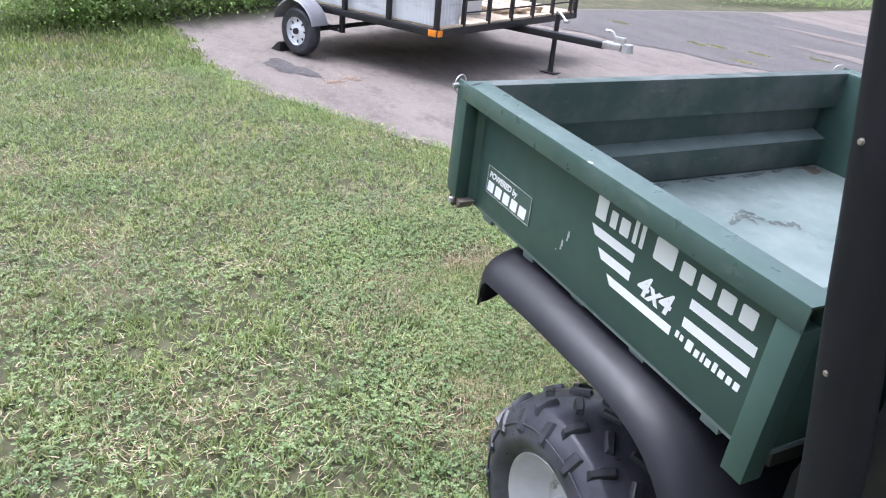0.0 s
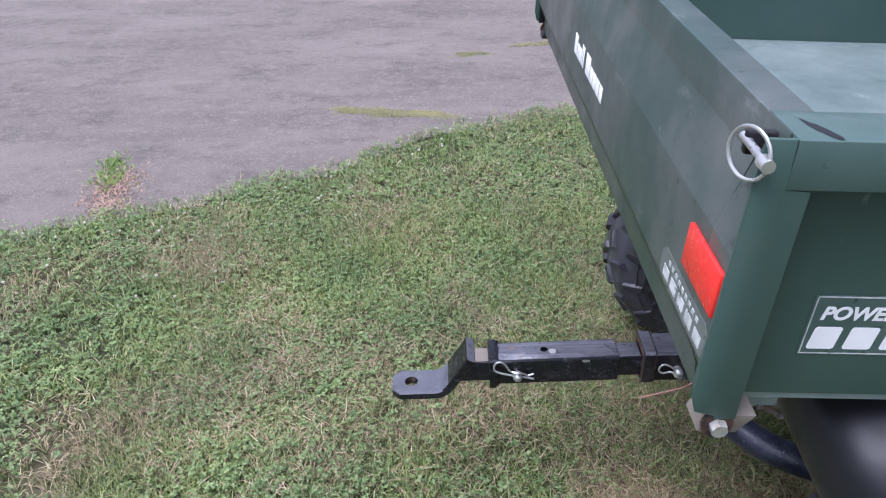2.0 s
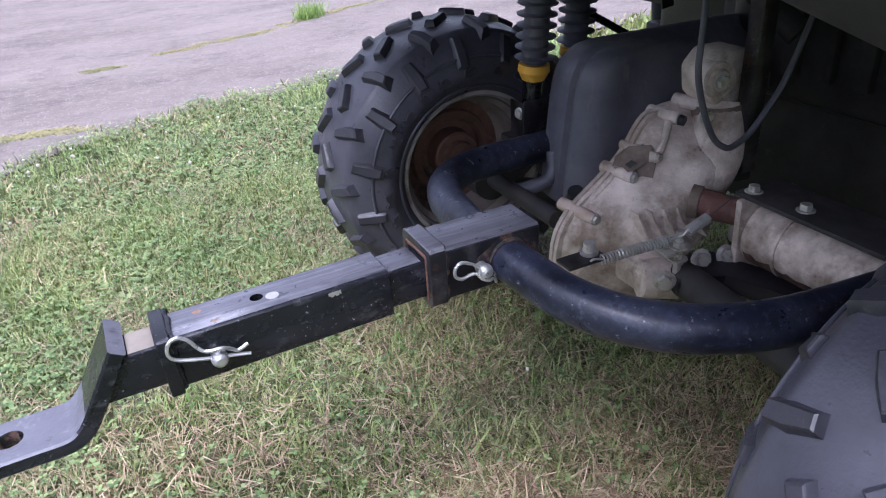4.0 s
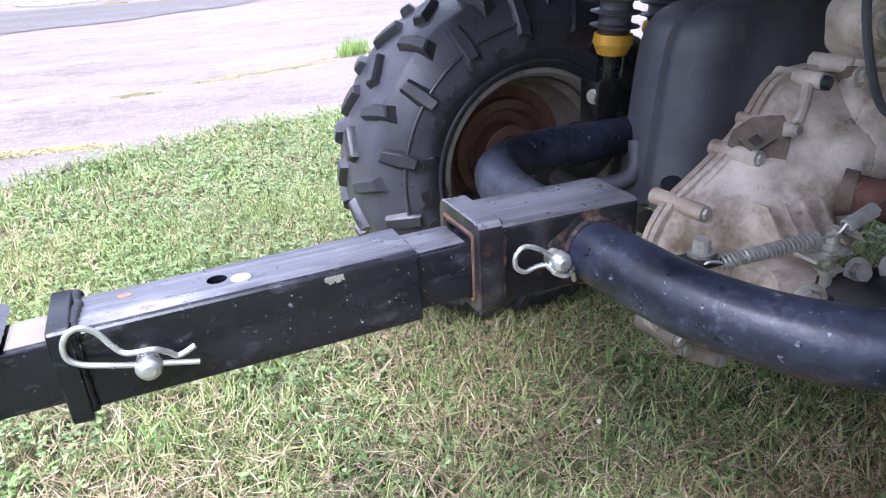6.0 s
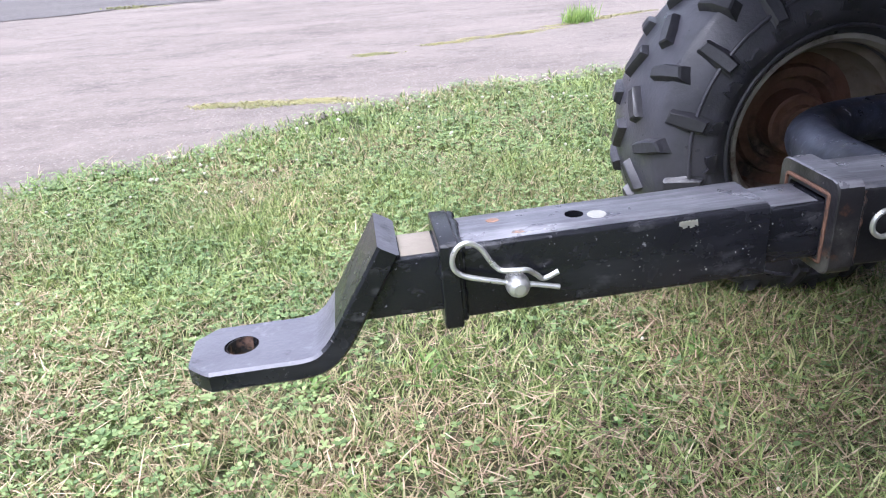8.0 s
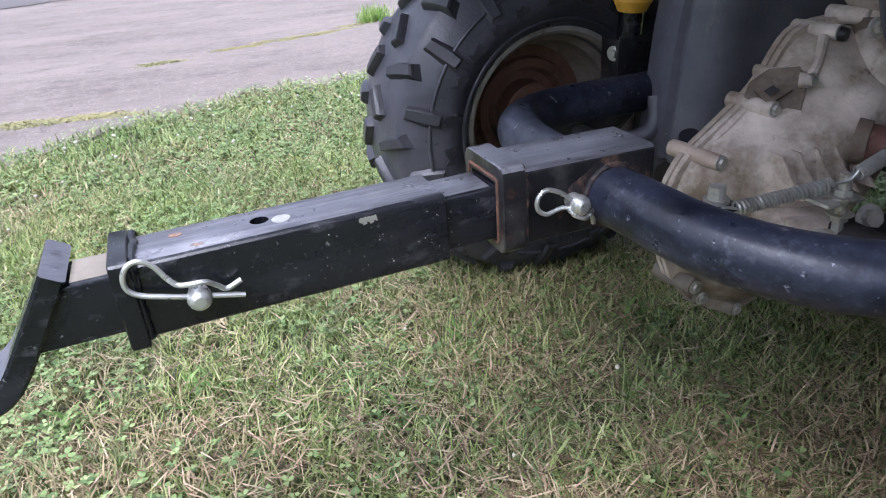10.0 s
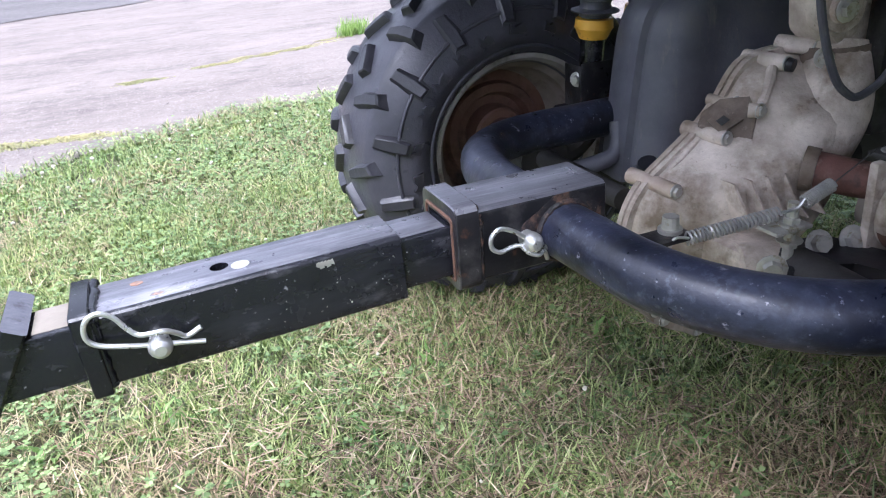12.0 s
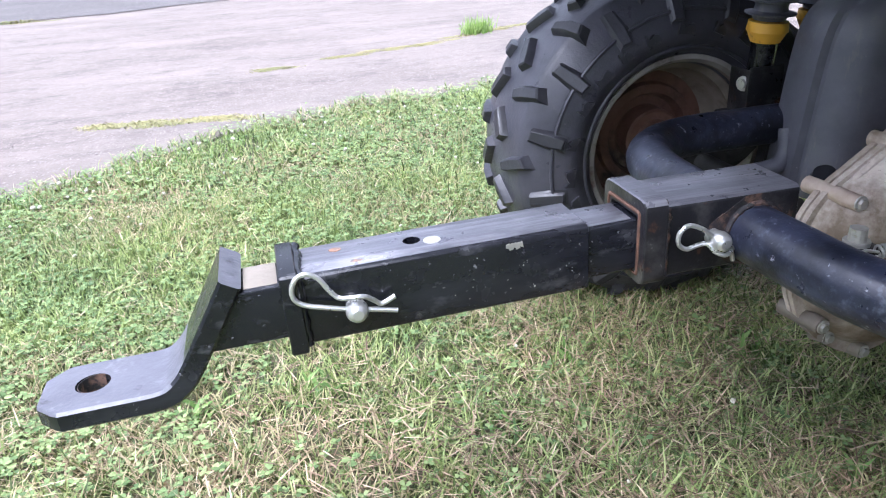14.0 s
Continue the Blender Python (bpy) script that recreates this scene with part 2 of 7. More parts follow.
DECAL_BACK = surf("faded_decal_film", (0.055, 0.095, 0.082), (0.08, 0.12, 0.105), 12, (0.25, 0.4), 0, 0.0, 200)
DECAL_GREY = surf("grey_decal_film", (0.10, 0.115, 0.11), (0.15, 0.165, 0.16), 20, (0.25, 0.4), 0, 0.0, 200)
RED_LENS = surf("red_reflector", (0.68, 0.025, 0.02), (0.8, 0.04, 0.03), 60, (0.18, 0.3), 0, 0.2, 500)
SHAFT_RED = surf("red_brown_shaft", (0.085, 0.036, 0.028), (0.155, 0.072, 0.056), 30, (0.6, 0.85), 0, 0.5, 160, [((0.25, 0.16, 0.13), 70, 0.58, 0.72, None), ((0.045, 0.026, 0.022), 40, 0.55, 0.68, None)])
WIRE_RED = surf("bare_copper_wire", (0.18, 0.09, 0.065), (0.28, 0.15, 0.11), 30, (0.5, 0.6), 0, 0.0)


# ---- mesh builders ----
def bx(bm, x0, x1, y0, y1, z0, z1, bev=0.0, m=None):
    r = bmesh.ops.create_cube(bm, size=1, matrix=Matrix.LocRotScale(((x0 + x1) / 2, (y0 + y1) / 2, (z0 + z1) / 2), None, (x1 - x0, y1 - y0, z1 - z0)))
    vs = r["verts"]
    if bev:
        es = list({e for v in vs for e in v.link_edges})
        b = bmesh.ops.bevel(bm, geom=es, offset=bev, segments=2, affect="EDGES", profile=0.5)
        vs = list({v for f in b["faces"] for v in f.verts} | {v for v in vs if v.is_valid})
    if m is not None:
        bmesh.ops.transform(bm, matrix=m, verts=vs)
    return bm


def cy(bm, p0, p1, r0, r1=None, seg=24, caps=True):
    p0, p1 = Vector(p0), Vector(p1)
    d = p1 - p0
    q = d.to_track_quat("Z", "Y").to_matrix().to_4x4()
    bmesh.ops.create_cone(bm, cap_ends=caps, segments=seg, radius1=r0, radius2=r0 if r1 is None else r1, depth=d.length, matrix=Matrix.Translation((p0 + p1) / 2) @ q)
    return bm


def spline(pts, n=8):
    pts = [Vector(p) for p in pts]
    ext = [2 * pts[0] - pts[1], *pts, 2 * pts[-1] - pts[-2]]
    out = []
    for i in range(1, len(ext) - 2):
        a, b, c, d = ext[i - 1:i + 3]
        for k in range(n):
            t = k / n
            out.append(0.5 * ((2 * b) + (c - a) * t + (2 * a - 5 * b + 4 * c - d) * t * t + (3 * b - a - 3 * c + d) * t ** 3))
    return [*out, pts[-1]]


def tube(bm, pts, r, seg=16, n=8, smooth_path=True):
    path = spline(pts, n) if smooth_path else [Vector(p) for p in pts]
    radii = r if isinstance(r, (list, tuple)) else [r] * len(path)
    rings, up = [], Vector((0.13, 0.21, 0.97))
    for i, p in enumerate(path):
        d = (path[min(i + 1, len(path) - 1)] - path[max(i - 1, 0)]).normalized()
        if abs(d.dot(up)) > 0.95:
            up = Vector((0.9, 0.3, 0.1))
        a = d.cross(up).normalized()
        b = d.cross(a)
        up = -b if b.dot(up) < 0 else b
        b = up
        a = b.cross(d)
        rings.append([bm.verts.new(p + (a * math.cos(2 * math.pi * k / seg) + b * math.sin(2 * math.pi * k / seg)) * radii[i]) for k in range(seg)])
    for r0, r1 in zip(rings, rings[1:]):
        for k in range(seg):
            bm.faces.new((r0[k], r0[(k + 1) % seg], r1[(k + 1) % seg], r1[k]))
    bm.faces.new(rings[0])
    bm.faces.new(rings[-1])
    return bm


def lathe(bm, prof, seg=64, m=None, close=False):
    """prof: (radius, along) pairs; turned about Y."""
    rings = [[bm.verts.new((r * math.cos(2 * math.pi * k / seg), h, r * math.sin(2 * math.pi * k / seg))) for k in range(seg)] for r, h in prof]
    pairs = list(zip(rings, rings[1:]))
    if close:
        pairs.append((rings[-1], rings[0]))
    for r0, r1 in pairs:
        for k in range(seg):
            bm.faces.new((r0[k], r0[(k + 1) % seg], r1[(k + 1) % seg], r1[k]))
    if m is not None:
        bmesh.ops.transform(bm, matrix=m, verts=[v for r in rings for v in r])
    return bm


def prism(bm, outline, axis, a, b, bev=0.0):
    """A flat outline pushed along an axis from a to b. Outline pairs: axis y -> (x, z), x -> (y, z), z -> (x, y)."""
    def at(p, h):
        return {"y": (p[0], h, p[1]), "x": (h, p[0], p[1]), "z": (p[0], p[1], h)}[axis]
    lo, hi = [bm.verts.new(at(p, a)) for p in outline], [bm.verts.new(at(p, b)) for p in outline]
    fs = [bm.faces.new(lo), bm.faces.new(hi)]
    n = len(outline)
    for i in range(n):
        fs.append(bm.faces.new((lo[i], lo[(i + 1) % n], hi[(i + 1) % n], hi[i])))
    if bev:
        es = list({e for f in fs for e in f.edges})
        bmesh.ops.bevel(bm, geom=es, offset=bev, segments=2, affect="EDGES", profile=0.5)
    return bm


def bolt_head(bm, c, axis, r=0.009, h=0.007, washer=True):
    """A flanged hexagon head as one closed surface."""
    c, axis = Vector(c), Vector(axis).normalized()
    u = axis.orthogonal().normalized()
    w = axis.cross(u)
    flat = math.cos(math.pi / 6)
    steps = [(0, r * 1.5, 1), (0.0016, r * 1.5, 1), (0.002, r * 1.42, 1)] if washer else [(0, r, flat)]
    steps += [(0.002, r, flat), (h * 0.86, r, flat), (h, r * 0.86, 1)]
    rings = [[bm.verts.new(c + axis * z + (u * math.cos(k * math.pi / 6) + w * math.sin(k * math.pi / 6)) * rad * (f if k % 2 else 1)) for k in range(12)] for z, rad, f in steps]
    for r0, r1 in zip(rings, rings[1:]):
        for k in range(12):
            bm.faces.new((r0[k], r0[(k + 1) % 12], r1[(k + 1) % 12], r1[k]))
    bm.faces.new(rings[0])
    bm.faces.new(rings[-1])
    return bm


def finish(bm, name, material, smooth=28.0, top=None):
    """top: a second material for the faces that look up, wear and sky sheen in its colour."""
    bmesh.ops.recalc_face_normals(bm, faces=bm.faces)
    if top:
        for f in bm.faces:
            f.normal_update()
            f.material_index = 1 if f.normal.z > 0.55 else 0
    me = bpy.data.meshes.new(name)
    bm.to_mesh(me)
    bm.free()
    me.materials.append(material)
    if top:
        me.materials.append(top)
    if smooth:
        me.shade_smooth()
        me.set_sharp_from_angle(angle=radians(smooth))
    return me


def square_tube(bm, x0, x1, zc, half, wall, r=0.004, yc=0.0):
    """A square tube along x with rounded corners and an open bore."""
    rings = []
    for x, h, q in ((x0 + 0.001, half, r), (x1 - 0.001, half, r), (x1, half - 0.001, r), (x1, half - wall, r * 0.5), (x0, half - wall, r * 0.5), (x0, half - 0.001, r)):
        ring = []
        for sy, sz, a0 in ((1, 1, 0), (-1, 1, 90), (-1, -1, 180), (1, -1, 270)):
            for k in range(4):
                a = math.radians(a0 + 30 * k)
                ring.append(bm.verts.new((x, yc + sy * (h - q) + q * math.cos(a), zc + sz * (h - q) + q * math.sin(a))))
        rings.append(ring)
    for r0, r1 in zip(rings, rings[1:] + rings[:1]):
        for k in range(16):
            bm.faces.new((r0[k], r0[(k + 1) % 16], r1[(k + 1) % 16], r1[k]))
    return bm


def pierced(ob, cutter_bm):
    """Cut the shape of cutter_bm out of ob's mesh, for good."""
    cut = new("cutter_tmp", finish(cutter_bm, "cutter_tmp", ob.data.materials[0], 0))
    mod = ob.modifiers.new("cut", "BOOLEAN")
    mod.operation, mod.solver, mod.object = "DIFFERENCE", "EXACT", cut
    bpy.context.view_layer.update()
    me = bpy.data.meshes.new_from_object(ob.evaluated_get(bpy.context.evaluated_depsgraph_get()))
    ob.modifiers.clear()
    ob.data = me
    bpy.data.objects.remove(cut)
    return ob


def part(name, bm, material, parent=None, label="", smooth=28.0, top=None):
    ob = new(name, finish(bm, name, material, smooth, top))
    ob.parent = parent
    if label:
        ob["label"] = label
    return ob


def pieces(name, bm, material, parent, label="", smooth=28.0):
    """Link each loose piece of a mesh as a part of its own."""
    bm.verts.ensure_lookup_table()
    left = set(bm.verts)
    while left:
        todo, seen = [next(v for v in bm.verts if v in left)], set()
        while todo:
            v = todo.pop()
            if v not in seen:
                seen.add(v)
                todo += [e.other_vert(v) for e in v.link_edges]
        left -= seen
        one, twin = bmesh.new(), {}
        for v in bm.verts:
            if v in seen:
                twin[v] = one.verts.new(v.co)
        for f in bm.faces:
            if f.verts[0] in seen:
                one.faces.new([twin[v] for v in f.verts])
        part(name, one, material, parent, label, smooth)
    bm.free()


def thing(name, label, category, group="", m=None):
    ob = new(name)
    ob.empty_display_size = 0.1
    if m is not None:
        ob.matrix_world = m
    return tagged(ob, label, category, group)


def flat_mesh(name, verts, tris, material):
    """A mesh straight from arrays of corners and triangles."""
    me = bpy.data.meshes.new(name)
    v, f = np.asarray(verts, np.float32), np.asarray(tris, np.int32)
    me.vertices.add(len(v))
    me.vertices.foreach_set("co", v.ravel())
    me.loops.add(f.size)
    me.loops.foreach_set("vertex_index", f.ravel())
    me.polygons.add(len(f))
    me.polygons.foreach_set("loop_start", np.arange(0, f.size, 3, dtype=np.int32))
    me.update(calc_edges=True)
    me.validate()
    me.materials.append(material)
    return me


def letters(name, body, size, m, material, parent, thick=0.0006, shear=0.0, bold=0.0):
    cu = bpy.data.curves.new(name, "FONT")
    cu.body, cu.size, cu.extrude, cu.shear, cu.offset = body, size, thick, shear, bold
    tmp = new(name + "_tmp", cu)
    me = bpy.data.meshes.new_from_object(tmp)
    bpy.data.objects.remove(tmp)
    me.name = name
    me.materials.clear()
    me.materials.append(material)
    me.transform(m)
    ob = new(name, me)
    ob.parent = parent
    return ob


def glyph_blocks(x0, widths, gap, z0, heights, y, thick, slant=0.0):
    """A row of plain blocks with clipped corners, in place of a maker's name, in the plane y, one mesh a block."""
    x, row = x0, []
    for w, h in zip(widths, heights):
        bm = bmesh.new()
        row.append(bm)
        c = 0.07 * min(w, h)
        k = 0.84 * w
        outline = [(c, 0), (k - c, 0), (k, c), (k, h - c), (k - c, h), (c, h), (0, h - c), (0, c)]
        prism(bm, [(x + a + slant * b, z0 + b) for a, b in outline], "y", y, y - thick)
        x += w + gap
    return row


# ---- ground: lawn, driveway, road ----
def edge_y(x):
    """Where the lawn ends and the driveway begins."""
    xs = [-9.0, -7.0, -6.5, -5.4, -4.37, -3.35, -2.5, -1.8, -0.95, -0.45, -0.26, 0.0, 0.6, 3.0, 9.0, 40.0]
    ys = [-0.5, -0.48, -0.43, -0.41, -0.05, 0.5, 0.94, 1.26, 1.6, 2.03, 2.13, 2.23, 2.28, 2.4, 2.6, 3.0]
    return float(np.interp(x, xs, ys)) + 0.05 * math.sin(7.3 * x) * math.cos(3.1 * x + 1)


def drive_z(x, y):
    return -0.012 + 0.03 * min(max(0.0, y - 11.0), 5.0)


SOIL = bpy.data.materials.new("lawn_soil")
SOIL.use_nodes = True
nt = SOIL.node_tree
c = ramp_node(nt, noise_node(nt, 9, 6, 0.7), 0.35, 0.65, (0.042, 0.040, 0.021), (0.085, 0.082, 0.040))
c = mix_node(nt, ramp_node(nt, noise_node(nt, 1.7, 5, 0.62), 0.52, 0.66, (0, 0, 0), (1, 1, 1)), c, (0.115, 0.098, 0.055))
c = mix_node(nt, ramp_node(nt, noise_node(nt, 60, 4, 0.7), 0.5, 0.75, (0, 0, 0), (0.6, 0.6, 0.6)), c, (0.045, 0.075, 0.02))
nt.links.new(c, nt.nodes["Principled BSDF"].inputs["Base Color"])
nt.nodes["Principled BSDF"].inputs["Roughness"].default_value = 0.95
bm = bmesh.new()
bmesh.ops.create_grid(bm, x_segments=60, y_segments=60, size=600)
for v in bm.verts:
    v.co.z = -0.022
ground = part("ground", bm, SOIL, None, "", 0)
tagged(ground, "dry patchy lawn soil under short grass and clover", "ground", "", "structure")


def asphalt(name, c1, c2, speck, stain, bump=0.5):
    m = bpy.data.materials.new(name)
    m.use_nodes = True
    nt = m.node_tree
    p = nt.nodes["Principled BSDF"]
    col = ramp_node(nt, noise_node(nt, 0.9, 7, 0.62, (0.7, 2.2, 1)), 0.34, 0.64, c1, c2)
    col = mix_node(nt, ramp_node(nt, noise_node(nt, 3.4, 8, 0.76, (0.7, 1.3, 1)), 0.50, 0.66, (0, 0, 0), (0.85, 0.85, 0.85)), col, stain)
    col = mix_node(nt, ramp_node(nt, noise_node(nt, 16, 6, 0.75), 0.50, 0.68, (0, 0, 0), (0.6, 0.6, 0.6)), col, tuple(0.5 * (a + b) for a, b in zip(c2, speck)))
    vo = nt.nodes.new("ShaderNodeTexVoronoi")
    vo.inputs["Scale"].default_value = 80
    co = nt.nodes.new("ShaderNodeTexCoord")
    nt.links.new(co.outputs["Object"], vo.inputs["Vector"])
    sp = ramp_node(nt, vo.outputs["Distance"], 0.12, 0.5, (1, 1, 1), (0, 0, 0))
    hs = nt.nodes.new("ShaderNodeSeparateColor")
    nt.links.new(vo.outputs["Color"], hs.inputs[0])
    on = ramp_node(nt, hs.outputs[0], 0.55, 0.9, (0, 0, 0), (1, 1, 1))
    mm = nt.nodes.new("ShaderNodeMath")
    mm.operation = "MULTIPLY"
    nt.links.new(sp, mm.inputs[0])
    nt.links.new(on, mm.inputs[1])
    col = mix_node(nt, mm.outputs[0], col, speck)
    dk = ramp_node(nt, noise_node(nt, 55, 5, 0.8), 0.30, 0.44, (0.7, 0.7, 0.7), (0, 0, 0))
    col = mix_node(nt, dk, col, tuple(0.5 * k for k in c1))
    nt.links.new(col, p.inputs["Base Color"])
    p.inputs["Roughness"].default_value = 0.92
    b = nt.nodes.new("ShaderNodeBump")
    b.inputs["Strength"].default_value, b.inputs["Distance"].default_value = bump, 0.006
    nt.links.new(noise_node(nt, 110, 5, 0.75), b.inputs["Height"])
    nt.links.new(b.outputs[0], p.inputs["Normal"])
    return m


DRIVE = asphalt("weathered_asphalt", (0.130, 0.108, 0.096), (0.190, 0.162, 0.143), (0.26, 0.228, 0.204), (0.092, 0.077, 0.070), 0.9)
ROAD = asphalt("darker_asphalt", (0.066, 0.059, 0.058), (0.098, 0.088, 0.086), (0.22, 0.21, 0.2), (0.065, 0.060, 0.060))
PATCH = asphalt("tar_patch", (0.040, 0.036, 0.036), (0.07, 0.063, 0.062), (0.2, 0.19, 0.18), (0.06, 0.055, 0.055))

bm = bmesh.new()
xs = [-9.2 + 0.12 * i for i in range(108)] + [3.8 + 1.2 * i for i in range(32)]
ys_rel = [0, 0.5, 1.5, 3, 5, 7, 9, 11, 13, 15]
rows = []
for x in xs:
    y0 = edge_y(x)
    rows.append([bm.verts.new((x, max(y0 + d, y0) if d < 8 else d + 2.2, drive_z(x, d + 2.2 if d >= 8 else y0 + d))) for d in ys_rel])
for a, b in zip(rows, rows[1:]):
    for j in range(len(ys_rel) - 1):
        bm.faces.new((a[j], b[j], b[j + 1], a[j + 1]))
driveway = part("driveway", bm, DRIVE, None, "", 0)
tagged(driveway, "weathered grey-pink asphalt driveway with stains and mossy cracks", "driveway", "", "structure")


def irregular(name, cx, cy_, rx, ry, rot, z, material, seed, rough_edge=0.25, n=28):
    rnd = random.Random(seed)
    ph = [rnd.uniform(0, 6.28) for _ in range(4)]
    bm = bmesh.new()
    vs = []
    for i in range(n):
        a = 2 * math.pi * i / n
        k = 1 + rough_edge * (0.5 * math.sin(2 * a + ph[0]) + 0.3 * math.sin(3 * a + ph[1]) + 0.3 * math.sin(5 * a + ph[2])) + rnd.uniform(-0.08, 0.08)
        u, v = rx * k * math.cos(a), ry * k * math.sin(a)
        vs.append(bm.verts.new((cx + u * math.cos(rot) - v * math.sin(rot), cy_ + u * math.sin(rot) + v * math.cos(rot), z)))
    bm.faces.new(vs)
    bmesh.ops.triangulate(bm, faces=bm.faces[:])
    return part(name, bm, material, None, "", 0)


bm = bmesh.new()
near, far = [], []
for i in range(61):
    x = -9.1 + 0.18 * i
    yn = float(np.interp(x, (-9.1, -7.3, -6.0, -3.9, -1.5, 0.0, 0.8, 1.7), (4.4, 4.75, 5.2, 6.2, 7.15, 7.8, 8.3, 9.3)))
    yf = float(np.interp(x, (-9.1, -2.0, 0.0, 1.0, 1.7), (10.4, 10.7, 10.4, 9.9, 9.42)))
    near.append(bm.verts.new((x, yn + 0.06 * math.sin(1.9 * x) + 0.07 * math.sin(5.1 * x), drive_z(x, yn) + 0.006)))
    far.append(bm.verts.new((x, yf + 0.10 * math.sin(1.1 * x) + 0.05 * math.sin(6.3 * x), drive_z(x, yf) + 0.006)))
for i in range(60):
    bm.faces.new((near[i], near[i + 1], far[i + 1], far[i]))
road = part("road", bm, ROAD, None, "", 0)
tagged(road, "strip of darker older asphalt crossing the driveway", "road", "", "structure")
for args in ((-2.55, 1.15, 0.22, 0.13, 0.45, 3), (-5.37, 0.30, 0.30, 0.17, 0.3, 8)):
    tagged(irregular("asphalt_patch", *args[:5], drive_z(args[0], args[1]) + 0.005, PATCH, args[5], 0.5, 44), "dark tar patch worn into the driveway edge", "patch", "tar patches", "structure")
for args in ((-5.3, 7.9, 0.65, 0.2, 0.15, 11), (-6.6, 9.3, 0.9, 0.16, 0.1, 12)):
    tagged(irregular("asphalt_patch", *args[:5], drive_z(args[0], args[1]) + 0.012, DRIVE, args[5], 0.45), "pale worn patch in the darker asphalt strip", "patch", "pale patches", "structure")


# ---- the utility vehicle ----
vehicle = thing("utility_vehicle", "dark green utility vehicle with steel cargo bed on lawn", "utility vehicle")
PITCH = Matrix.Translation((-0.1665, -0.006, 1.177)) @ Matrix.Rotation(radians(2.8), 4, "Y") @ Matrix.Translation((0.178, 0, -1.17))
XF, ZT, ZB = 0.808, 1.172, 0.868
YPR, YPL = -0.655, 0.580

bm = bmesh.new()
bx(bm, -0.150, 0.783, YPR + 0.003, YPL - 0.003, 0.872, 0.882)
bed = part("cargo_bed", bm, FLOOR_PAINT, vehicle, "worn pale green steel bed floor with dirt")
bed.matrix_local = PITCH
for i in range(5):
    bm = bmesh.new()
    bx(bm, -0.10 + 0.19 * i, -0.06 + 0.19 * i, YPR + 0.02, YPL - 0.02, 0.845, 0.8715)
    part("floor_rib", bm, FLOOR_PAINT, bed)


def folded_side(y, out, name_label):
    """A pressed side panel between the posts, with its outward shelf under the rail."""
    bm = bmesh.new()
    bx(bm, -0.1195, 0.753, min(y, y - 0.004 * out), max(y, y - 0.004 * out), ZB + 0.013, 1.140, 0.001)
    part("side_panel", bm, GREEN, bed, name_label)
    bm = bmesh.new()
    a, b = sorted((y - out * 0.013, y - out * 0.009))
    bx(bm, -0.1565, 0.769, a, b, 0.8825, 1.1685)
    part("inner_panel", bm, GREEN, bed)
    bm = bmesh.new()
    # slanted flange beside each post
    for x0, x1 in ((-0.1165, -0.1345), (0.753, 0.7655)):
        vs = [bm.verts.new(p) for p in ((x0, y, ZB + 0.011), (x1, y + out * 0.012, ZB + 0.011), (x1, y + out * 0.012, 1.135), (x0, y, 1.135),
                                        (x0, y - out * 0.004, ZB + 0.011), (x1, y + out * 0.008, ZB + 0.011), (x1, y + out * 0.008, 1.135), (x0, y - out * 0.004, 1.135))]
        for q in ((0, 1, 2, 3), (7, 6, 5, 4), (0, 3, 7, 4), (1, 5, 6, 2), (0, 4, 5, 1), (3, 2, 6, 7)):
            bm.faces.new([vs[k] for k in q])
    pieces("panel_flange", bm, GREEN, bed)
    bm = bmesh.new()
    lo, hi = (y - out * 0.012, y + out * 0.047)
    prism(bm, [(lo, ZT), (hi, ZT), (hi, 1.131), (hi - out * 0.003, 1.131), (hi - out * 0.003, ZT - 0.003), (lo + out * 0.003, ZT - 0.003), (lo + out * 0.003, 1.12), (lo, 1.12)], "x", -0.1565, XF, 0.0009)
    part("top_rail", bm, GREEN_SKYLIT, bed, "green top rail, rubbed paint lightened for sky reflection")


folded_side(YPR, -1, "flat dark green steel side panel")
folded_side(YPL, 1, "flat dark green steel side panel")
for y, out in ((YPR, -1), (YPL, 1)):
    for x0, x1, zb in ((-0.156, -0.1350, 0.888), (0.766, XF - 0.001, 0.862)):
        bm = bmesh.new()
        a, b = sorted((y + out * 0.004, y + out * 0.0455))
        prism(bm, [(x0, zb), (x1, zb + 0.0), (x1, 1.1305), (x0, 1.1305)], "y", a, b, 0.002)
        part("corner_post", bm, GREEN, bed)
    bm = bmesh.new()
    lo, hi = sorted((y + out * 0.002, y + out * 0.0405))
    prism(bm, [(-0.166, 0.866), (-0.128, 0.866), (-0.112, 0.889), (-0.156, 0.889)], "y", lo, hi, 0.002)
    # right tab bare grey; the left one's shadow is put in as black
    part("hinge_tab", bm, CAST_DARK if out < 0 else PLASTIC, bed, "hinge tab, bare grey on the right, painted shade-black on the left")
    bm = bmesh.new()
    cy(bm, (-0.150, y + out * 0.0405, 0.880), (-0.150, y + out * 0.0445, 0.880), 0.0155, seg=20)
    part("washer", bm, RUSTY, bed, "rust-red washer")
    bm = bmesh.new()
    bolt_head(bm, (-0.150, y + out * 0.0445, 0.880), (0, out, 0), 0.0085, 0.009, False)
    part("hinge_bolt", bm, BOLT, bed)
bm = bmesh.new()
bx(bm, 0.770, 0.782, YPR + 0.004, YPL - 0.004, 0.884, 1.168, 0.002)
part("front_wall", bm, GREEN, bed)
bm = bmesh.new()
bx(bm, 0.7825, 0.806, YPR - 0.002, YPL + 0.002, 1.125, 1.1715, 0.002)
part("front_rail", bm, GREEN_SKYLIT, bed)
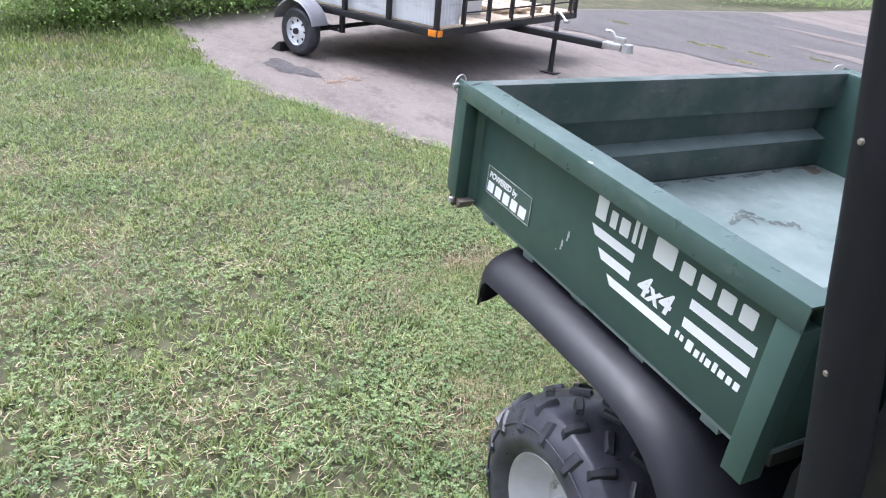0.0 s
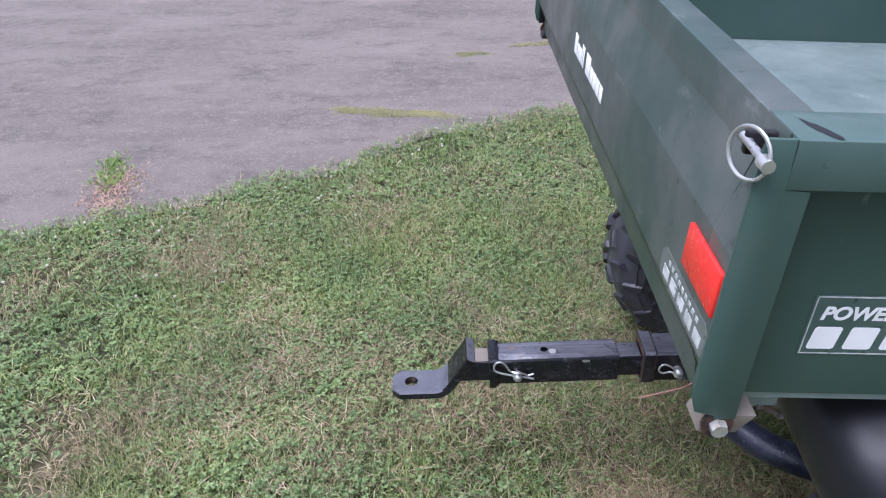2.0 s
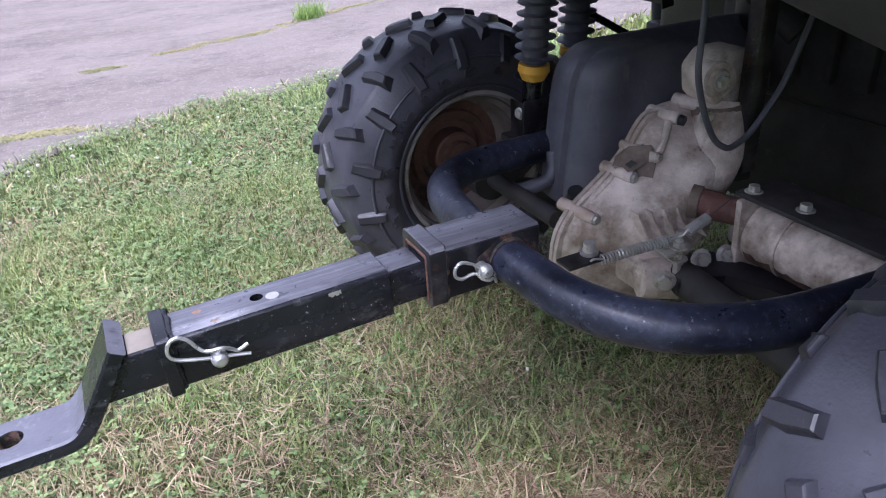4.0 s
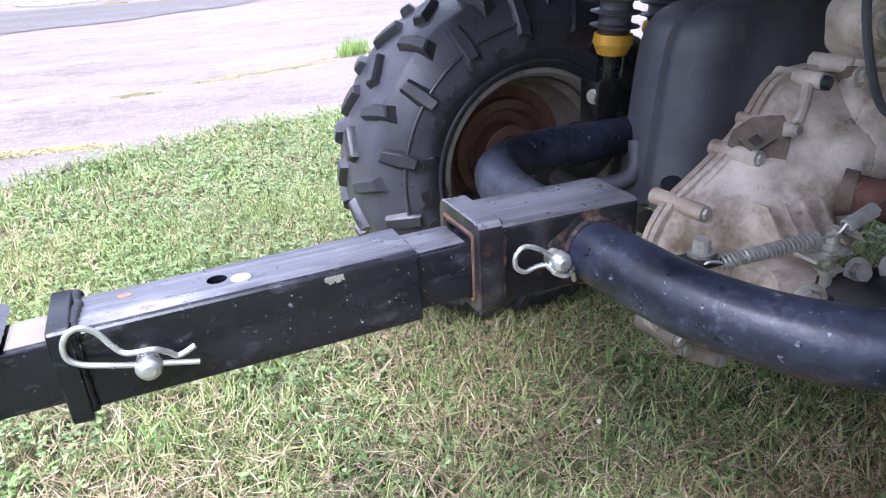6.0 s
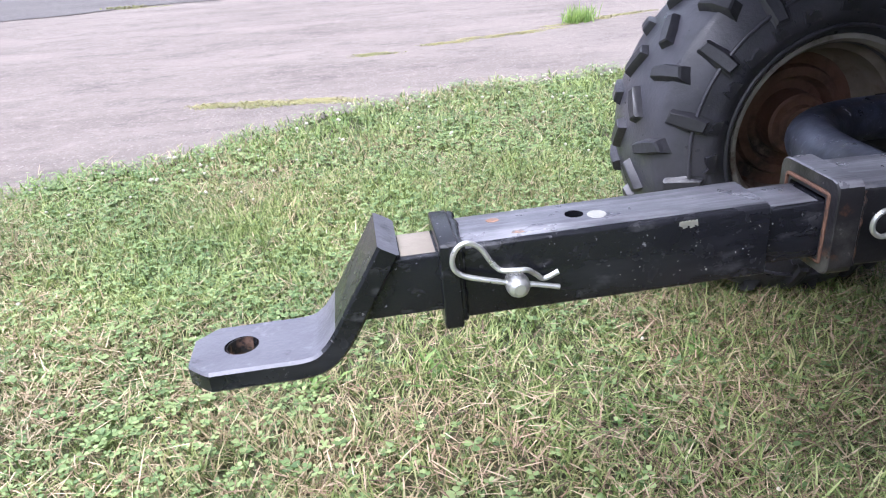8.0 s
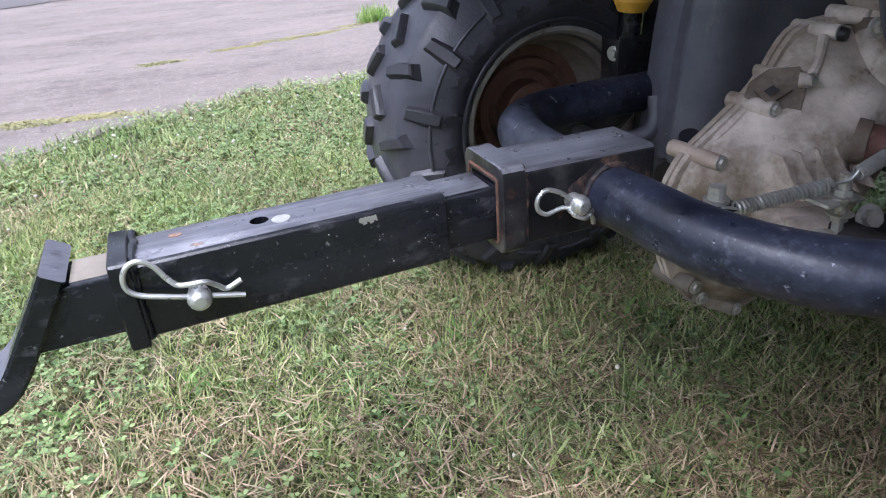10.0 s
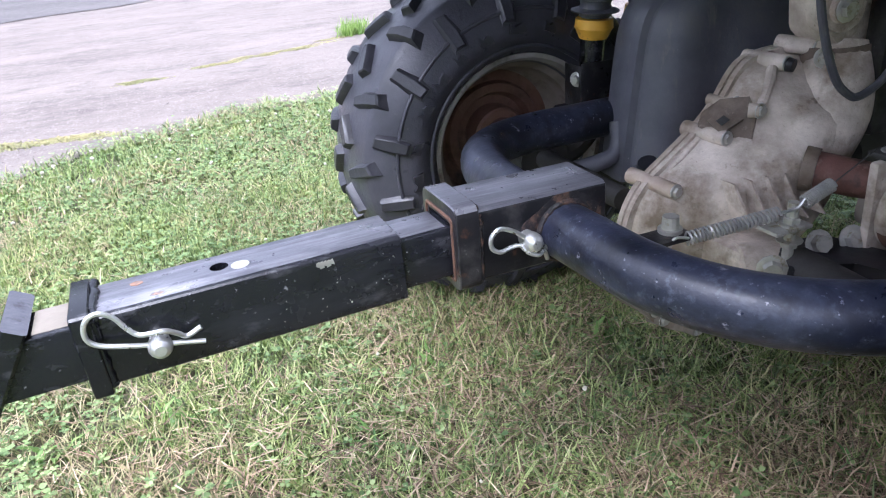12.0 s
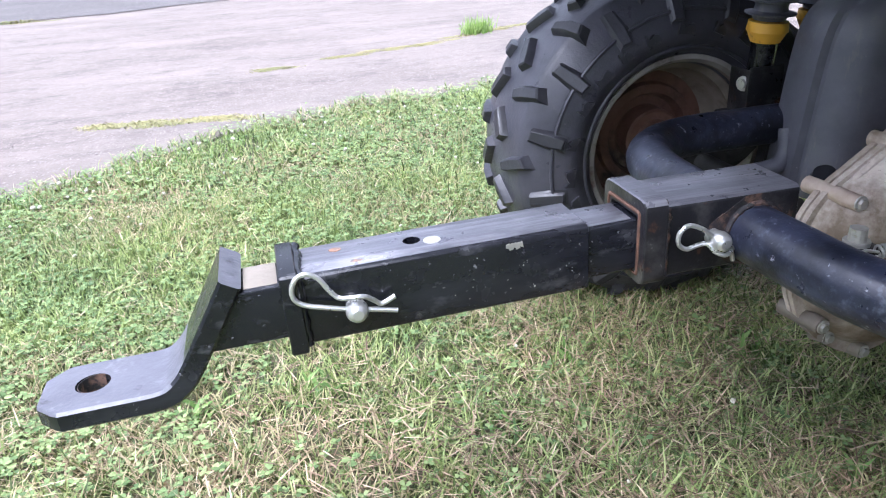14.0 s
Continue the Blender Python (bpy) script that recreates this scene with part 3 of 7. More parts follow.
# dirt and scuffs left on the floor
rnd = random.Random(4)
SMEARS = [(0.118, 0.000, 0.045, 0.022, 2.2), (0.150, 0.045, 0.034, 0.014, 0.5), (0.180, 0.085, 0.038, 0.012, 1.3), (0.205, 0.110, 0.022, 0.010, 2.6), (0.150, 0.010, 0.016, 0.008, 0.2), (-0.100, 0.085, 0.018, 0.012, 0.9)]
SMEARS += [(-0.106 + rnd.uniform(0, 0.012), 0.50 - 0.12 * k, rnd.uniform(0.006, 0.012), rnd.uniform(0.02, 0.05), 0.0) for k in range(9)]
for k, (x, y, rx, ry, a) in enumerate(SMEARS):
    o = irregular("dirt_smear", x, y, rx, ry, a, 0.8829, FLOOR_SCUFF, k + 40, 0.9, 22)
    o.parent = bed
o = irregular("rust_patch", -0.090, 0.515, 0.022, 0.038, 0.4, 0.8830, FLOOR_RUST, 71, 0.7, 22)
o.parent = bed
# torn notch and scuffs on the rail top
for x, y, rx, ry, a in ((-0.132, -0.682, 0.004, 0.022, 0.35), (-0.155, 0.05, 0.014, 0.005, 1.2), (-0.157, 0.19, 0.012, 0.005, 1.5), (0.33, -0.700, 0.006, 0.003, 0)):
    o = irregular("paint_chip", x, y, rx, ry, a, ZT + 0.0006, PLASTIC if x < 0 else WHITE_VINYL, int(1000 * abs(x)), 0.4, 12)
    o.parent = bed

# decals on both sides
for y, out in ((YPR, -1), (YPL, 1)):
    def flip(bm, y=y, out=out):
        if out > 0:
            for v in bm.verts:
                v.co = Vector((0.718 - v.co.x + 0.02, v.co.y, v.co.z))
        return bm
    yy = y + out * 0.0006
    t = out * -0.0005
    bm = bmesh.new()
    prism(bm, [(-0.073, 0.933), (0.120, 0.933), (0.120, 1.002), (-0.073, 1.002)], "y", yy, yy - t)
    film = part("decal", flip(bm), DECAL_BACK, bed, "faded engine decal with pale outline")
    bm = bmesh.new()
    for x0, x1, z0, z1 in ((-0.071, 0.118, 0.934, 0.9352), (-0.071, 0.118, 0.9998, 1.001), (-0.071, -0.0698, 0.934, 1.001), (0.1168, 0.118, 0.934, 1.001)):
        prism(bm, [(x0, z0), (x1, z0), (x1, z1), (x0, z1)], "y", yy - t, yy - 2 * t)
    part("outline", flip(bm), DULL_VINYL, film)
    for bm in glyph_blocks(-0.066, [0.031, 0.032, 0.031, 0.031, 0.034], 0.0035, 0.940, [0.026] * 5, yy - t, t, 0.12):
        part("maker_block", flip(bm), WHITE_VINYL, film, "worn white block")
    face = Matrix.Translation((-0.063 if out < 0 else 0.678, yy - 1.6 * t, 0.975)) @ Matrix.Rotation(math.pi / 2, 4, "X")
    if out > 0:
        face = face @ Matrix.Rotation(math.pi, 4, "Y")
    letters("lettering", "POWERED by", 0.0205, face, WHITE_VINYL, film, 0.0003, 0.2, 0.0006)
    row = glyph_blocks(0.322, [0.037, 0.022, 0.030, 0.012, 0.012], 0.0062, 1.060, [0.044, 0.032, 0.032, 0.044, 0.044], yy, t, 0.0)
    row += glyph_blocks(0.486, [0.060, 0.036, 0.038, 0.037, 0.036], 0.0060, 1.060, [0.042, 0.031, 0.031, 0.031, 0.031], yy, t, 0.0)
    for bm in row:
        part("name_block", flip(bm), WHITE_VINYL, bed, "bold white letter-sized block")
    for x0, x1, z0, z1, cut in ((0.319, 0.445, 1.026, 1.044, 0.014), (0.350, 0.446, 0.990, 1.008, 0.014), (0.388, 0.566, 0.955, 0.972, 0.014), (0.590, 0.727, 1.024, 1.042, 0.0), (0.586, 0.727, 0.987, 1.005, 0.0)):
        bm = bmesh.new()
        prism(bm, [(x0 + cut, z0), (x1, z0), (x1, z1), (x0, z1)], "y", yy, yy - t)
        part("white_stripe", flip(bm), WHITE_VINYL, bed)
    face = Matrix.Translation((0.468 if out < 0 else 0.270, yy - 0.5 * t, 0.984)) @ Matrix.Rotation(math.pi / 2, 4, "X")
    if out > 0:
        face = face @ Matrix.Rotation(math.pi, 4, "Y")
    letters("lettering", "4x4", 0.056, face, WHITE_VINYL, bed, 0.0003, 0.22, 0.0016)
    row = glyph_blocks(0.578, [0.009, 0.009], 0.002, 0.962, [0.013, 0.011], yy, t, 0.1)
    row += glyph_blocks(0.604, [0.017, 0.012, 0.007, 0.013, 0.010, 0.014, 0.012, 0.013], 0.0030, 0.955, [0.020, 0.014, 0.018, 0.014, 0.018, 0.014, 0.014, 0.014], yy, t, 0.1)
    for bm in row:
        part("maker_block", flip(bm), WHITE_VINYL, bed, "small white block")
bm = bmesh.new()
for i in range(7):
    s = 0.003 + 0.002 * ((i * 7) % 3)
    x, z = 0.226 + 0.005 * i + 0.004 * ((i * 5) % 3), 0.935 + 0.009 * i
    prism(bm, [(x, z), (x + s, z + 0.001), (x + s * 0.8, z + s * 2), (x + 0.001, z + s * 1.4)], "y", YPR - 0.0004, YPR - 0.0009)
pieces("paint_scratch", bm, DULL_VINYL, bed, "pale scratch in the paint")

# ---- tailgate ----
bm = bmesh.new()
gate_outline = [(-0.158, 1.1718), (-0.158, 1.128), (-0.1775, 1.062), (-0.1775, 0.948), (-0.158, 0.908), (-0.158, 0.877), (-0.154, 0.876),
                (-0.116, 0.886), (-0.118, 0.968), (-0.171, 0.983), (-0.172, 1.058), (-0.120, 1.070), (-0.120, 1.1718)]
prism(bm, gate_outline, "y", YPR + 0.0125, YPL - 0.0125, 0.0015)
end_outline = gate_outline[:6] + [(-0.1572, 0.876), (-0.1572, 1.1718)]
prism(bm, end_outline, "y", YPR - 0.0335, YPR + 0.0130, 0.0006)
prism(bm, end_outline, "y", YPL - 0.0130, YPL + 0.0335, 0.0006)
gate = part("tailgate", bm, GATE_GREEN, vehicle, "ribbed green steel tailgate with scuffed paint")
gate.matrix_local = PITCH
# ledge strip in paler floor paint: wear, and sky light put into its colour
bm = bmesh.new()
prism(bm, [(-0.1180, 0.9690), (-0.1700, 0.9838), (-0.1697, 0.9848), (-0.1177, 0.9700)], "y", YPR + 0.0145, YPL - 0.0145)
part("worn_ledge", bm, FLOOR_PAINT, gate, "pale ledge across the inside, worn paint plus painted sky light")
for y0, y1 in ((YPR - 0.0462, YPR - 0.0418), (YPL + 0.0418, YPL + 0.0462)):
    bm = bmesh.new()
    prism(bm, [(-0.1362, 1.1302), (-0.1570, 1.1302), (-0.1570, 1.1722), (-0.1795, 1.1722), (-0.1815, 1.160), (-0.1830, 0.920), (-0.1760, 0.898), (-0.1568, 0.893), (-0.1362, 0.893)], "y", y0, y1, 0.0010)
    part("end_plate", bm, GREEN, bed)
# black strips fill the end gaps in place of the shade inside them
for y0, y1 in ((YPR - 0.0414, YPR - 0.0342), (YPL + 0.0342, YPL + 0.0414)):
    bm = bmesh.new()
    bx(bm, -0.172, -0.1585, y0, y1, 0.895, 1.168, 0.001)
    part("gap_seal", bm, PLASTIC, bed, "black strip standing for the shaded gap beside the tailgate")
for y0, y1 in ((-0.693, -0.603), (0.528, 0.618)):
    bm = bmesh.new()
    bx(bm, -0.1832, -0.1772, y0, y1, 1.000, 1.046, 0.0025)
    part("reflector", bm, RED_LENS, gate, "bright red plastic reflector")
bm = bmesh.new()
prism(bm, [(-0.690, 0.953), (-0.678, 0.949), (-0.550, 0.949), (-0.540, 0.955), (-0.540, 0.976), (-0.550, 0.984), (-0.680, 0.984), (-0.691, 0.976)], "x", -0.1778, -0.1783)
film = part("decal", bm, DECAL_GREY, gate, "small grey rounded sticker")
bm = bmesh.new()
for i in range(5):
    y0 = -0.679 + 0.0265 * i
    bx(bm, -0.1788, -0.1782, y0, y0 + 0.019, 0.9545, 0.967)
for i in range(9):
    bx(bm, -0.1788, -0.1782, -0.664 + 0.0115 * i, -0.6575 + 0.0115 * i, 0.9725, 0.9775)
pieces("maker_block", bm, DULL_VINYL, film, "small worn white block")
bm = bmesh.new()
yc = 0.088
for w, h in ((0.026, 0.034), (0.014, 0.024), (0.019, 0.024), (0.008, 0.034), (0.008, 0.034), (0, 0), (0.036, 0.034), (0.021, 0.024), (0.022, 0.024), (0.022, 0.024), (0.021, 0.024)):
    if w:
        bx(bm, -0.1783, -0.1774, yc - w, yc, 0.990, 0.990 + h, 0.0004)
    yc -= (w + 0.0045) if w else 0.016
pieces("name_block", bm, WHITE_VINYL, gate, "white letter-sized block")
# locking pin with its spring ring, on both ends
for y, s in ((-0.683, -1), (0.608, 1)):
    bm = bmesh.new()
    bx(bm, -0.183, -0.1585, y - s * 0.014 - 0.005, y - s * 0.014 + 0.005, 1.146, 1.166, 0.003)
    part("latch_tab", bm, RUSTY_BLACK, gate, "rusty latch tab")
    bm = bmesh.new()
    cy(bm, (-0.181, y - s * 0.022, 1.158), (-0.181, y + s * 0.030, 1.156), 0.0036, seg=14)
    cy(bm, (-0.181, y + s * 0.020, 1.156), (-0.181, y + s * 0.032, 1.1558), 0.0058, 0.0054, seg=16)
    pin = part("locking_pin", bm, ZINC, gate, "bright steel locking pin")
    bm = bmesh.new()
    ring = [(-0.188 + 0.41 * 0.0205 * math.cos(a), y + s * 0.010 - s * -0.91 * 0.0205 * math.cos(a), 1.157 + 0.0205 * math.sin(a)) for a in [2 * math.pi * k / 36 for k in range(37)]]
    tube(bm, ring, 0.0016, 8, 1, False)
    part("pull_ring", bm, ZINC, pin)
bm = bmesh.new()
tube(bm, [(-0.150, -0.640, 0.883), (-0.172, -0.652, 0.882), (-0.212, -0.660, 0.876)], 0.0009, 8)
part("loose_wire", bm, WIRE_RED, gate, "thin reddish loose wire")

# ---- wheels ----
TYRE_R, TYRE_W = 0.276, 0.112
AXLE_X, AXLE_Z = 0.325, 0.272


def tread_point(th, s, h):
    """s from -1 to 1 over the tread and on down the shoulders; h above the rubber."""
    a = abs(s)
    if a <= 0.72:
        y, r, tilt = s * 0.118, TYRE_R - 0.012 * (a / 0.72) ** 2.2, 0.25 * a
    else:
        k = (a - 0.72) / 0.5
        y, r, tilt = math.copysign(0.085 + 0.036 * math.sin(min(k, 1) * 1.45), s), TYRE_R - 0.012 - 0.060 * k, 0.25 + 1.1 * k
    rr, yy = r + h * math.cos(tilt), y + math.copysign(h * math.sin(tilt), s) if s else y
    return Vector((rr * math.cos(th), yy, rr * math.sin(th)))


def lug(bm, th, s, length, width, turn, h=0.015):
    """One tread block: length across the tread, width round it, both in metres, turned by an angle."""
    rows = []
    for hh, sc, sw in ((-0.004, 1.12, 1.3), (h * 0.45, 1.0, 1.0), (h * 0.85, 0.95, 0.84), (h, 0.86, 0.66)):
        ring = []
        for u, v in ((-1, -1), (-0.1, -1.15), (1, -0.8), (1, 0.8), (-0.1, 1.0), (-1, 1)):
            a, b = u * length / 2 * sc, v * width / 2 * sw
            da, db = a * math.cos(turn) - b * math.sin(turn), a * math.sin(turn) + b * math.cos(turn)
            ring.append(bm.verts.new(tread_point(th + db / TYRE_R, s + da / 0.118, hh)))
        rows.append(ring)
    for r0, r1 in zip(rows, rows[1:]):
        for k in range(6):
            bm.faces.new((r0[k], r0[(k + 1) % 6], r1[(k + 1) % 6], r1[k]))
    bm.faces.new(rows[-1])


def tyre_mesh():
    bm = bmesh.new()
    prof = []
    for i in range(-24, 25):
        s = 1.22 * i / 24
        p = tread_point(0, s, 0)
        prof.append((p.x, p.y))
    low = [(0.196, 0.1235), (0.184, 0.1225), (0.176, 0.119), (0.168, 0.113), (0.161, 0.108), (0.152, 0.101), (0.142, 0.088), (0.136, 0.080)]
    lathe(bm, [*[(r, -y) for r, y in reversed(low)], *prof, *low], 96)
    return finish(bm, "tyre", RUBBER, 34)


def lug_mesh(s, length, width, turn, h):
    bm = bmesh.new()
    lug(bm, 0.0, s, length, width, turn, h)
    return finish(bm, "tread_block", LUG_RUBBER, 30)


def ring_mesh(prof, material, name, seg=72):
    bm = bmesh.new()
    lathe(bm, prof, seg)
    return finish(bm, name, material, 40)


tyre_me = tyre_mesh()
LUGS = [(sgn, off, lug_mesh(sgn * sp, ln, wd, sgn * tn, h)) for sgn in (-1, 1) for off, sp, ln, wd, tn, h in ((0.0, 0.20, 0.050, 0.020, 0.95, 0.012), (0.48, 0.60, 0.052, 0.021, -0.32, 0.012), (0.02, 1.00, 0.046, 0.026, 0.12, 0.008))]
rim_me = ring_mesh([(0.138, 0.082), (0.148, 0.092), (0.151, 0.098), (0.148, 0.101), (0.142, 0.096), (0.132, 0.070), (0.118, 0.036), (0.094, 0.016), (0.070, 0.022), (0.055, 0.034),
                    (0.034, 0.036), (0.033, 0.062), (0.028, 0.066), (0.0, 0.066)], RIM_GREY, "rim")
barrel_me = ring_mesh([(0.138, -0.082), (0.148, -0.092), (0.151, -0.098), (0.148, -0.101), (0.141, -0.096), (0.137, -0.072), (0.126, -0.064), (0.124, -0.020), (0.116, 0.000), (0.110, 0.005)], RIM_DUST, "rim_inside")
disc_me = ring_mesh([(0.1105, 0.0045), (0.092, 0.006), (0.088, -0.004), (0.074, -0.006), (0.066, 0.010), (0.052, 0.010), (0.050, -0.026), (0.046, -0.030), (0.034, -0.030), (0.032, -0.044), (0.0, -0.044)], RIM_INNER, "wheel_disc")
RIM_EDGE = surf("dull_rim_edge", (0.19, 0.175, 0.16), (0.34, 0.32, 0.30), 14, (0.45, 0.65), 0.2, 0.2, 160, [((0.06, 0.03, 0.02), 18, 0.56, 0.68, None)])
lip_me = ring_mesh([(0.1400, -0.0945), (0.1460, -0.1045), (0.1530, -0.1050), (0.1545, -0.0985), (0.149, -0.0935), (0.1400, -0.0945)], RIM_EDGE, "rim_lip")
bm = bmesh.new()
bolt_head(bm, (0.060, 0.031, 0), (0, 1, 0), 0.009, 0.012)
nut_me = finish(bm, "wheel_nut", BOLT)


def side_ring(r, y, thick, name):
    bm = bmesh.new()
    tube(bm, [(r * math.cos(a), y, r * math.sin(a)) for a in [2 * math.pi * k / 72 for k in range(73)]], thick, 8, 1, False)
    return finish(bm, name, RUBBER)


rib_mes = [side_ring(0.2235, -0.1165, 0.0030, "sidewall_rib"), side_ring(0.2235, 0.1165, 0.0030, "sidewall_rib"), side_ring(0.166, -0.1135, 0.0032, "bead_ring")]
notch_mes = []
for k in range(3):
    bm = bmesh.new()
    a = 0.055 + 0.012 * k
    ring = [(0.186, -a), (0.196 + 0.003 * k, -a * 0.7), (0.202, -a * 0.2), (0.198, a * 0.4), (0.205, a * 0.75), (0.190, a)]
    lo, hi = [[bm.verts.new((r * math.cos(t), y, r * math.sin(t))) for r, t in ring] for y in (-0.118, -0.1275)]
    bm.faces.new(hi)
    for q in range(6):
        bm.faces.new((lo[q], lo[(q + 1) % 6], hi[(q + 1) % 6], hi[q]))
    notch_mes.append(finish(bm, "sidewall_block", LUG_RUBBER, 30))
for y, turn in ((-0.548, 180), (0.548, 0)):
    for ax_x in (AXLE_X,):
        wheel = new("rear_wheel", tyre_me)
        wheel.parent = vehicle
        wheel["label"] = "knobbly black off-road tyre"
        wheel.matrix_local = pose(ax_x, y, AXLE_Z, 0, 37 if turn else 12, turn)
        for nm, me, lb in (("rim", rim_me, "dull silver steel rim"), ("rim_inside", barrel_me, "dusty brown-grey rim inside"), ("wheel_disc", disc_me, "red-brown rusty wheel disc"), ("rim_lip", lip_me, "grey rim edge"), *[(me.name.split(".")[0], me, "") for me in rib_mes]):
            o = new(nm, me)
            o.parent = wheel
            if lb:
                o["label"] = lb
        for k in range(24):
            o = new("sidewall_block", notch_mes[(k * 7) % 3])
            o.parent = wheel
            o.matrix_local = Matrix.Rotation(2 * math.pi * k / 24 + 0.03 * math.sin(5 * k), 4, "Y")
        for k in range(4):
            o = new("wheel_nut", nut_me)
            o.parent = wheel
            o.matrix_local = Matrix.Rotation(0.4 + k * math.pi / 2, 4, "Y")
        for k in range(15):
            for sgn, off, me in LUGS:
                o = new("tread_block", me)
                o.parent = wheel
                o.matrix_local = Matrix.Rotation(-2 * math.pi * (k + off + (0.5 if sgn < 0 else 0)) / 15, 4, "Y")

# ---- fenders ----
for side in (-1, 1):
    bm = bmesh.new()
    arch = spline([(0.012, 0, 0.700), (-0.004, 0, 0.735), (-0.010, 0, 0.775), (0.000, 0, 0.812), (0.036, 0, 0.836), (0.10, 0, 0.846), (0.25, 0, 0.845), (0.42, 0, 0.836), (0.56, 0, 0.822), (0.66, 0, 0.785), (0.74, 0, 0.71), (0.785, 0, 0.62), (0.80, 0, 0.52)], 6)
    rows = []
    for i, p in enumerate(arch):
        d = (arch[min(i + 1, len(arch) - 1)] - arch[max(i - 1, 0)]).normalized()
        k = min(1.0, max(0.0, (i - 16) / 18))
        n = (Vector((0.80, 0, -0.60)) * (1 - k) + Vector((d.z, 0, -d.x)) * k).normalized()
        deep = 0.045 + 0.033 * min(1.0, i / 10) - 0.020 * min(1.0, max(0.0, (i - 24) / 20))
        k = min(1.0, deep / 0.085)
        sect = [(0.44, 0.03), (0.44, 0.0), (0.52, 0.0), (0.575, 0.0), (0.615, 0.003 * k), (0.650, 0.011 * k), (0.682, 0.026 * k), (0.704, 0.046 * k), (0.716, 0.066 * k), (0.722, deep), (0.7175, deep), (0.7115, 0.067 * k), (0.700, 0.048 * k), (0.679, 0.030 * k), (0.648, 0.0155 * k), (0.614, 0.0075), (0.575, 0.0045), (0.52, 0.0045), (0.4445, 0.0045), (0.4445, 0.03)]
        low = max(0.0, 1 - i / 20) ** 1.2
        rows.append([bm.verts.new(p + n * h + Vector((0, side * w, min(low * (0.24 * max(0.0, 0.675 - w) + 0.030 * (max(0.0, w - 0.66) / 0.06) ** 2), max(0.0, 0.842 - p.z))))) for w, h in sect])
    for r0, r1 in zip(rows, rows[1:]):
        for k in range(len(sect)):
            bm.faces.new((r0[k], r0[(k + 1) % len(sect)], r1[(k + 1) % len(sect)], r1[k]))
    bm.faces.new(rows[0])
    bm.faces.new(rows[-1])
    part("fender", bm, PLASTIC, vehicle, "rounded black plastic rear fender", 45)

# ---- frame under the bed ----
for y in (-0.235, 0.235):
    bm = bmesh.new()
    bx(bm, -0.06, 1.2, y - 0.025, y + 0.025, 0.775, 0.835, 0.004)
    part("frame_rail", bm, DARK, vehicle)
bm = bmesh.new()
for x in (0.05, 0.45, 0.72):
    bx(bm, x, x + 0.05, -0.60, 0.56, 0.790, 0.842, 0.004)
pieces("cross_member", bm, DARK, vehicle)
for s in (-1, 1):
    for x, y, top in ((0.425, 0.40, (0.44, 0.37)), (0.56, 0.46, (0.57, 0.43))):
        y *= s
        tx, ty = top[0], top[1] * s
        base, head = Vector((x, y, 0.350)), Vector((tx, ty, 0.80))
        ax = (head - base).normalized()
        bm = bmesh.new()
        cy(bm, base, base + ax * 0.115, 0.019, seg=20)
        bx(bm, x - 0.026, x + 0.026, y - 0.020, y + 0.020, 0.335, 0.385, 0.003)
        cy(bm, base, head, 0.009, seg=12)
        shock = part("shock_absorber", bm, BLACK_STEEL, vehicle, "black shock absorber with rubber bellows")
        bm = bmesh.new()
        c = base + ax * 0.092
        cy(bm, c, c + ax * 0.016, 0.0215, 0.029, seg=28)
        cy(bm, c + ax * 0.016, c + ax * 0.030, 0.030, 0.0285, seg=28)
        part("collar", bm, YELLOW, shock, "yellow spring collar")
        bm = bmesh.new()
        prof = []
        for k in range(17):
            h = 0.124 + 0.0195 * k
            prof += [(0.023, h), (0.0245, h + 0.006), (0.0365, h + 0.0085), (0.037, h + 0.0105), (0.0245, h + 0.0135)]
        q = Vector((0, 1, 0)).rotation_difference(ax).to_matrix().to_4x4()
        lathe(bm, prof, 28, Matrix.Translation(base) @ q)
        part("bellows", bm, GUARD_PLASTIC, shock, "ribbed black rubber bellows")
        bm = bmesh.new()
        bolt_head(bm, (x - 0.030, y - 0.012, 0.383), (-1, -0.4, 0), 0.0078, 0.008)
        part("bolt", bm, ZINC, shock)
        bm = bmesh.new()
        bx(bm, x - 0.029, x + 0.030, y - 0.024, y - 0.0205, 0.330, 0.408, 0.002)
        bx(bm, x - 0.030, x - 0.0265, y - 0.024, y + 0.024, 0.330, 0.404, 0.002)
        part("bracket", bm, RUSTY_BLACK, shock, "black lower shock bracket")
bm = bmesh.new()
cy(bm, (AXLE_X, 0.16, AXLE_Z), (AXLE_X, 0.44, AXLE_Z), 0.016, seg=16)
cy(bm, (0.40, -0.05, 0.245), (0.335, -0.44, 0.268), 0.026, seg=16)
for s in (-1, 1):
    cy(bm, (AXLE_X, s * 0.37, AXLE_Z), (AXLE_X, s * 0.44, AXLE_Z), 0.042, seg=24)
    tube(bm, [(0.80, s * 0.20, 0.235), (0.55, s * 0.30, 0.225), (0.37, s * 0.40, 0.235)], 0.019, 12)
    bx(bm, 0.375, 0.470, s * 0.40 - 0.03, s * 0.40 + 0.03, 0.310, 0.338, 0.005)
    tube(bm, [(0.45, s * 0.40, 0.32), (0.39, s * 0.395, 0.27), (0.33, s * 0.39, 0.262)], 0.02, 12)
pieces("axle_part", bm, DARK, vehicle, "dirty black axle piece")
for s in (-1, 1):
    bm = bmesh.new()
    tube(bm, [(0.44, s * 0.53, 0.635), (0.70, s * 0.50, 0.48), (0.98, s * 0.47, 0.32)], 0.008, 10)
    part("stay_rod", bm, BLACK_STEEL, vehicle, "thin black stay rod")

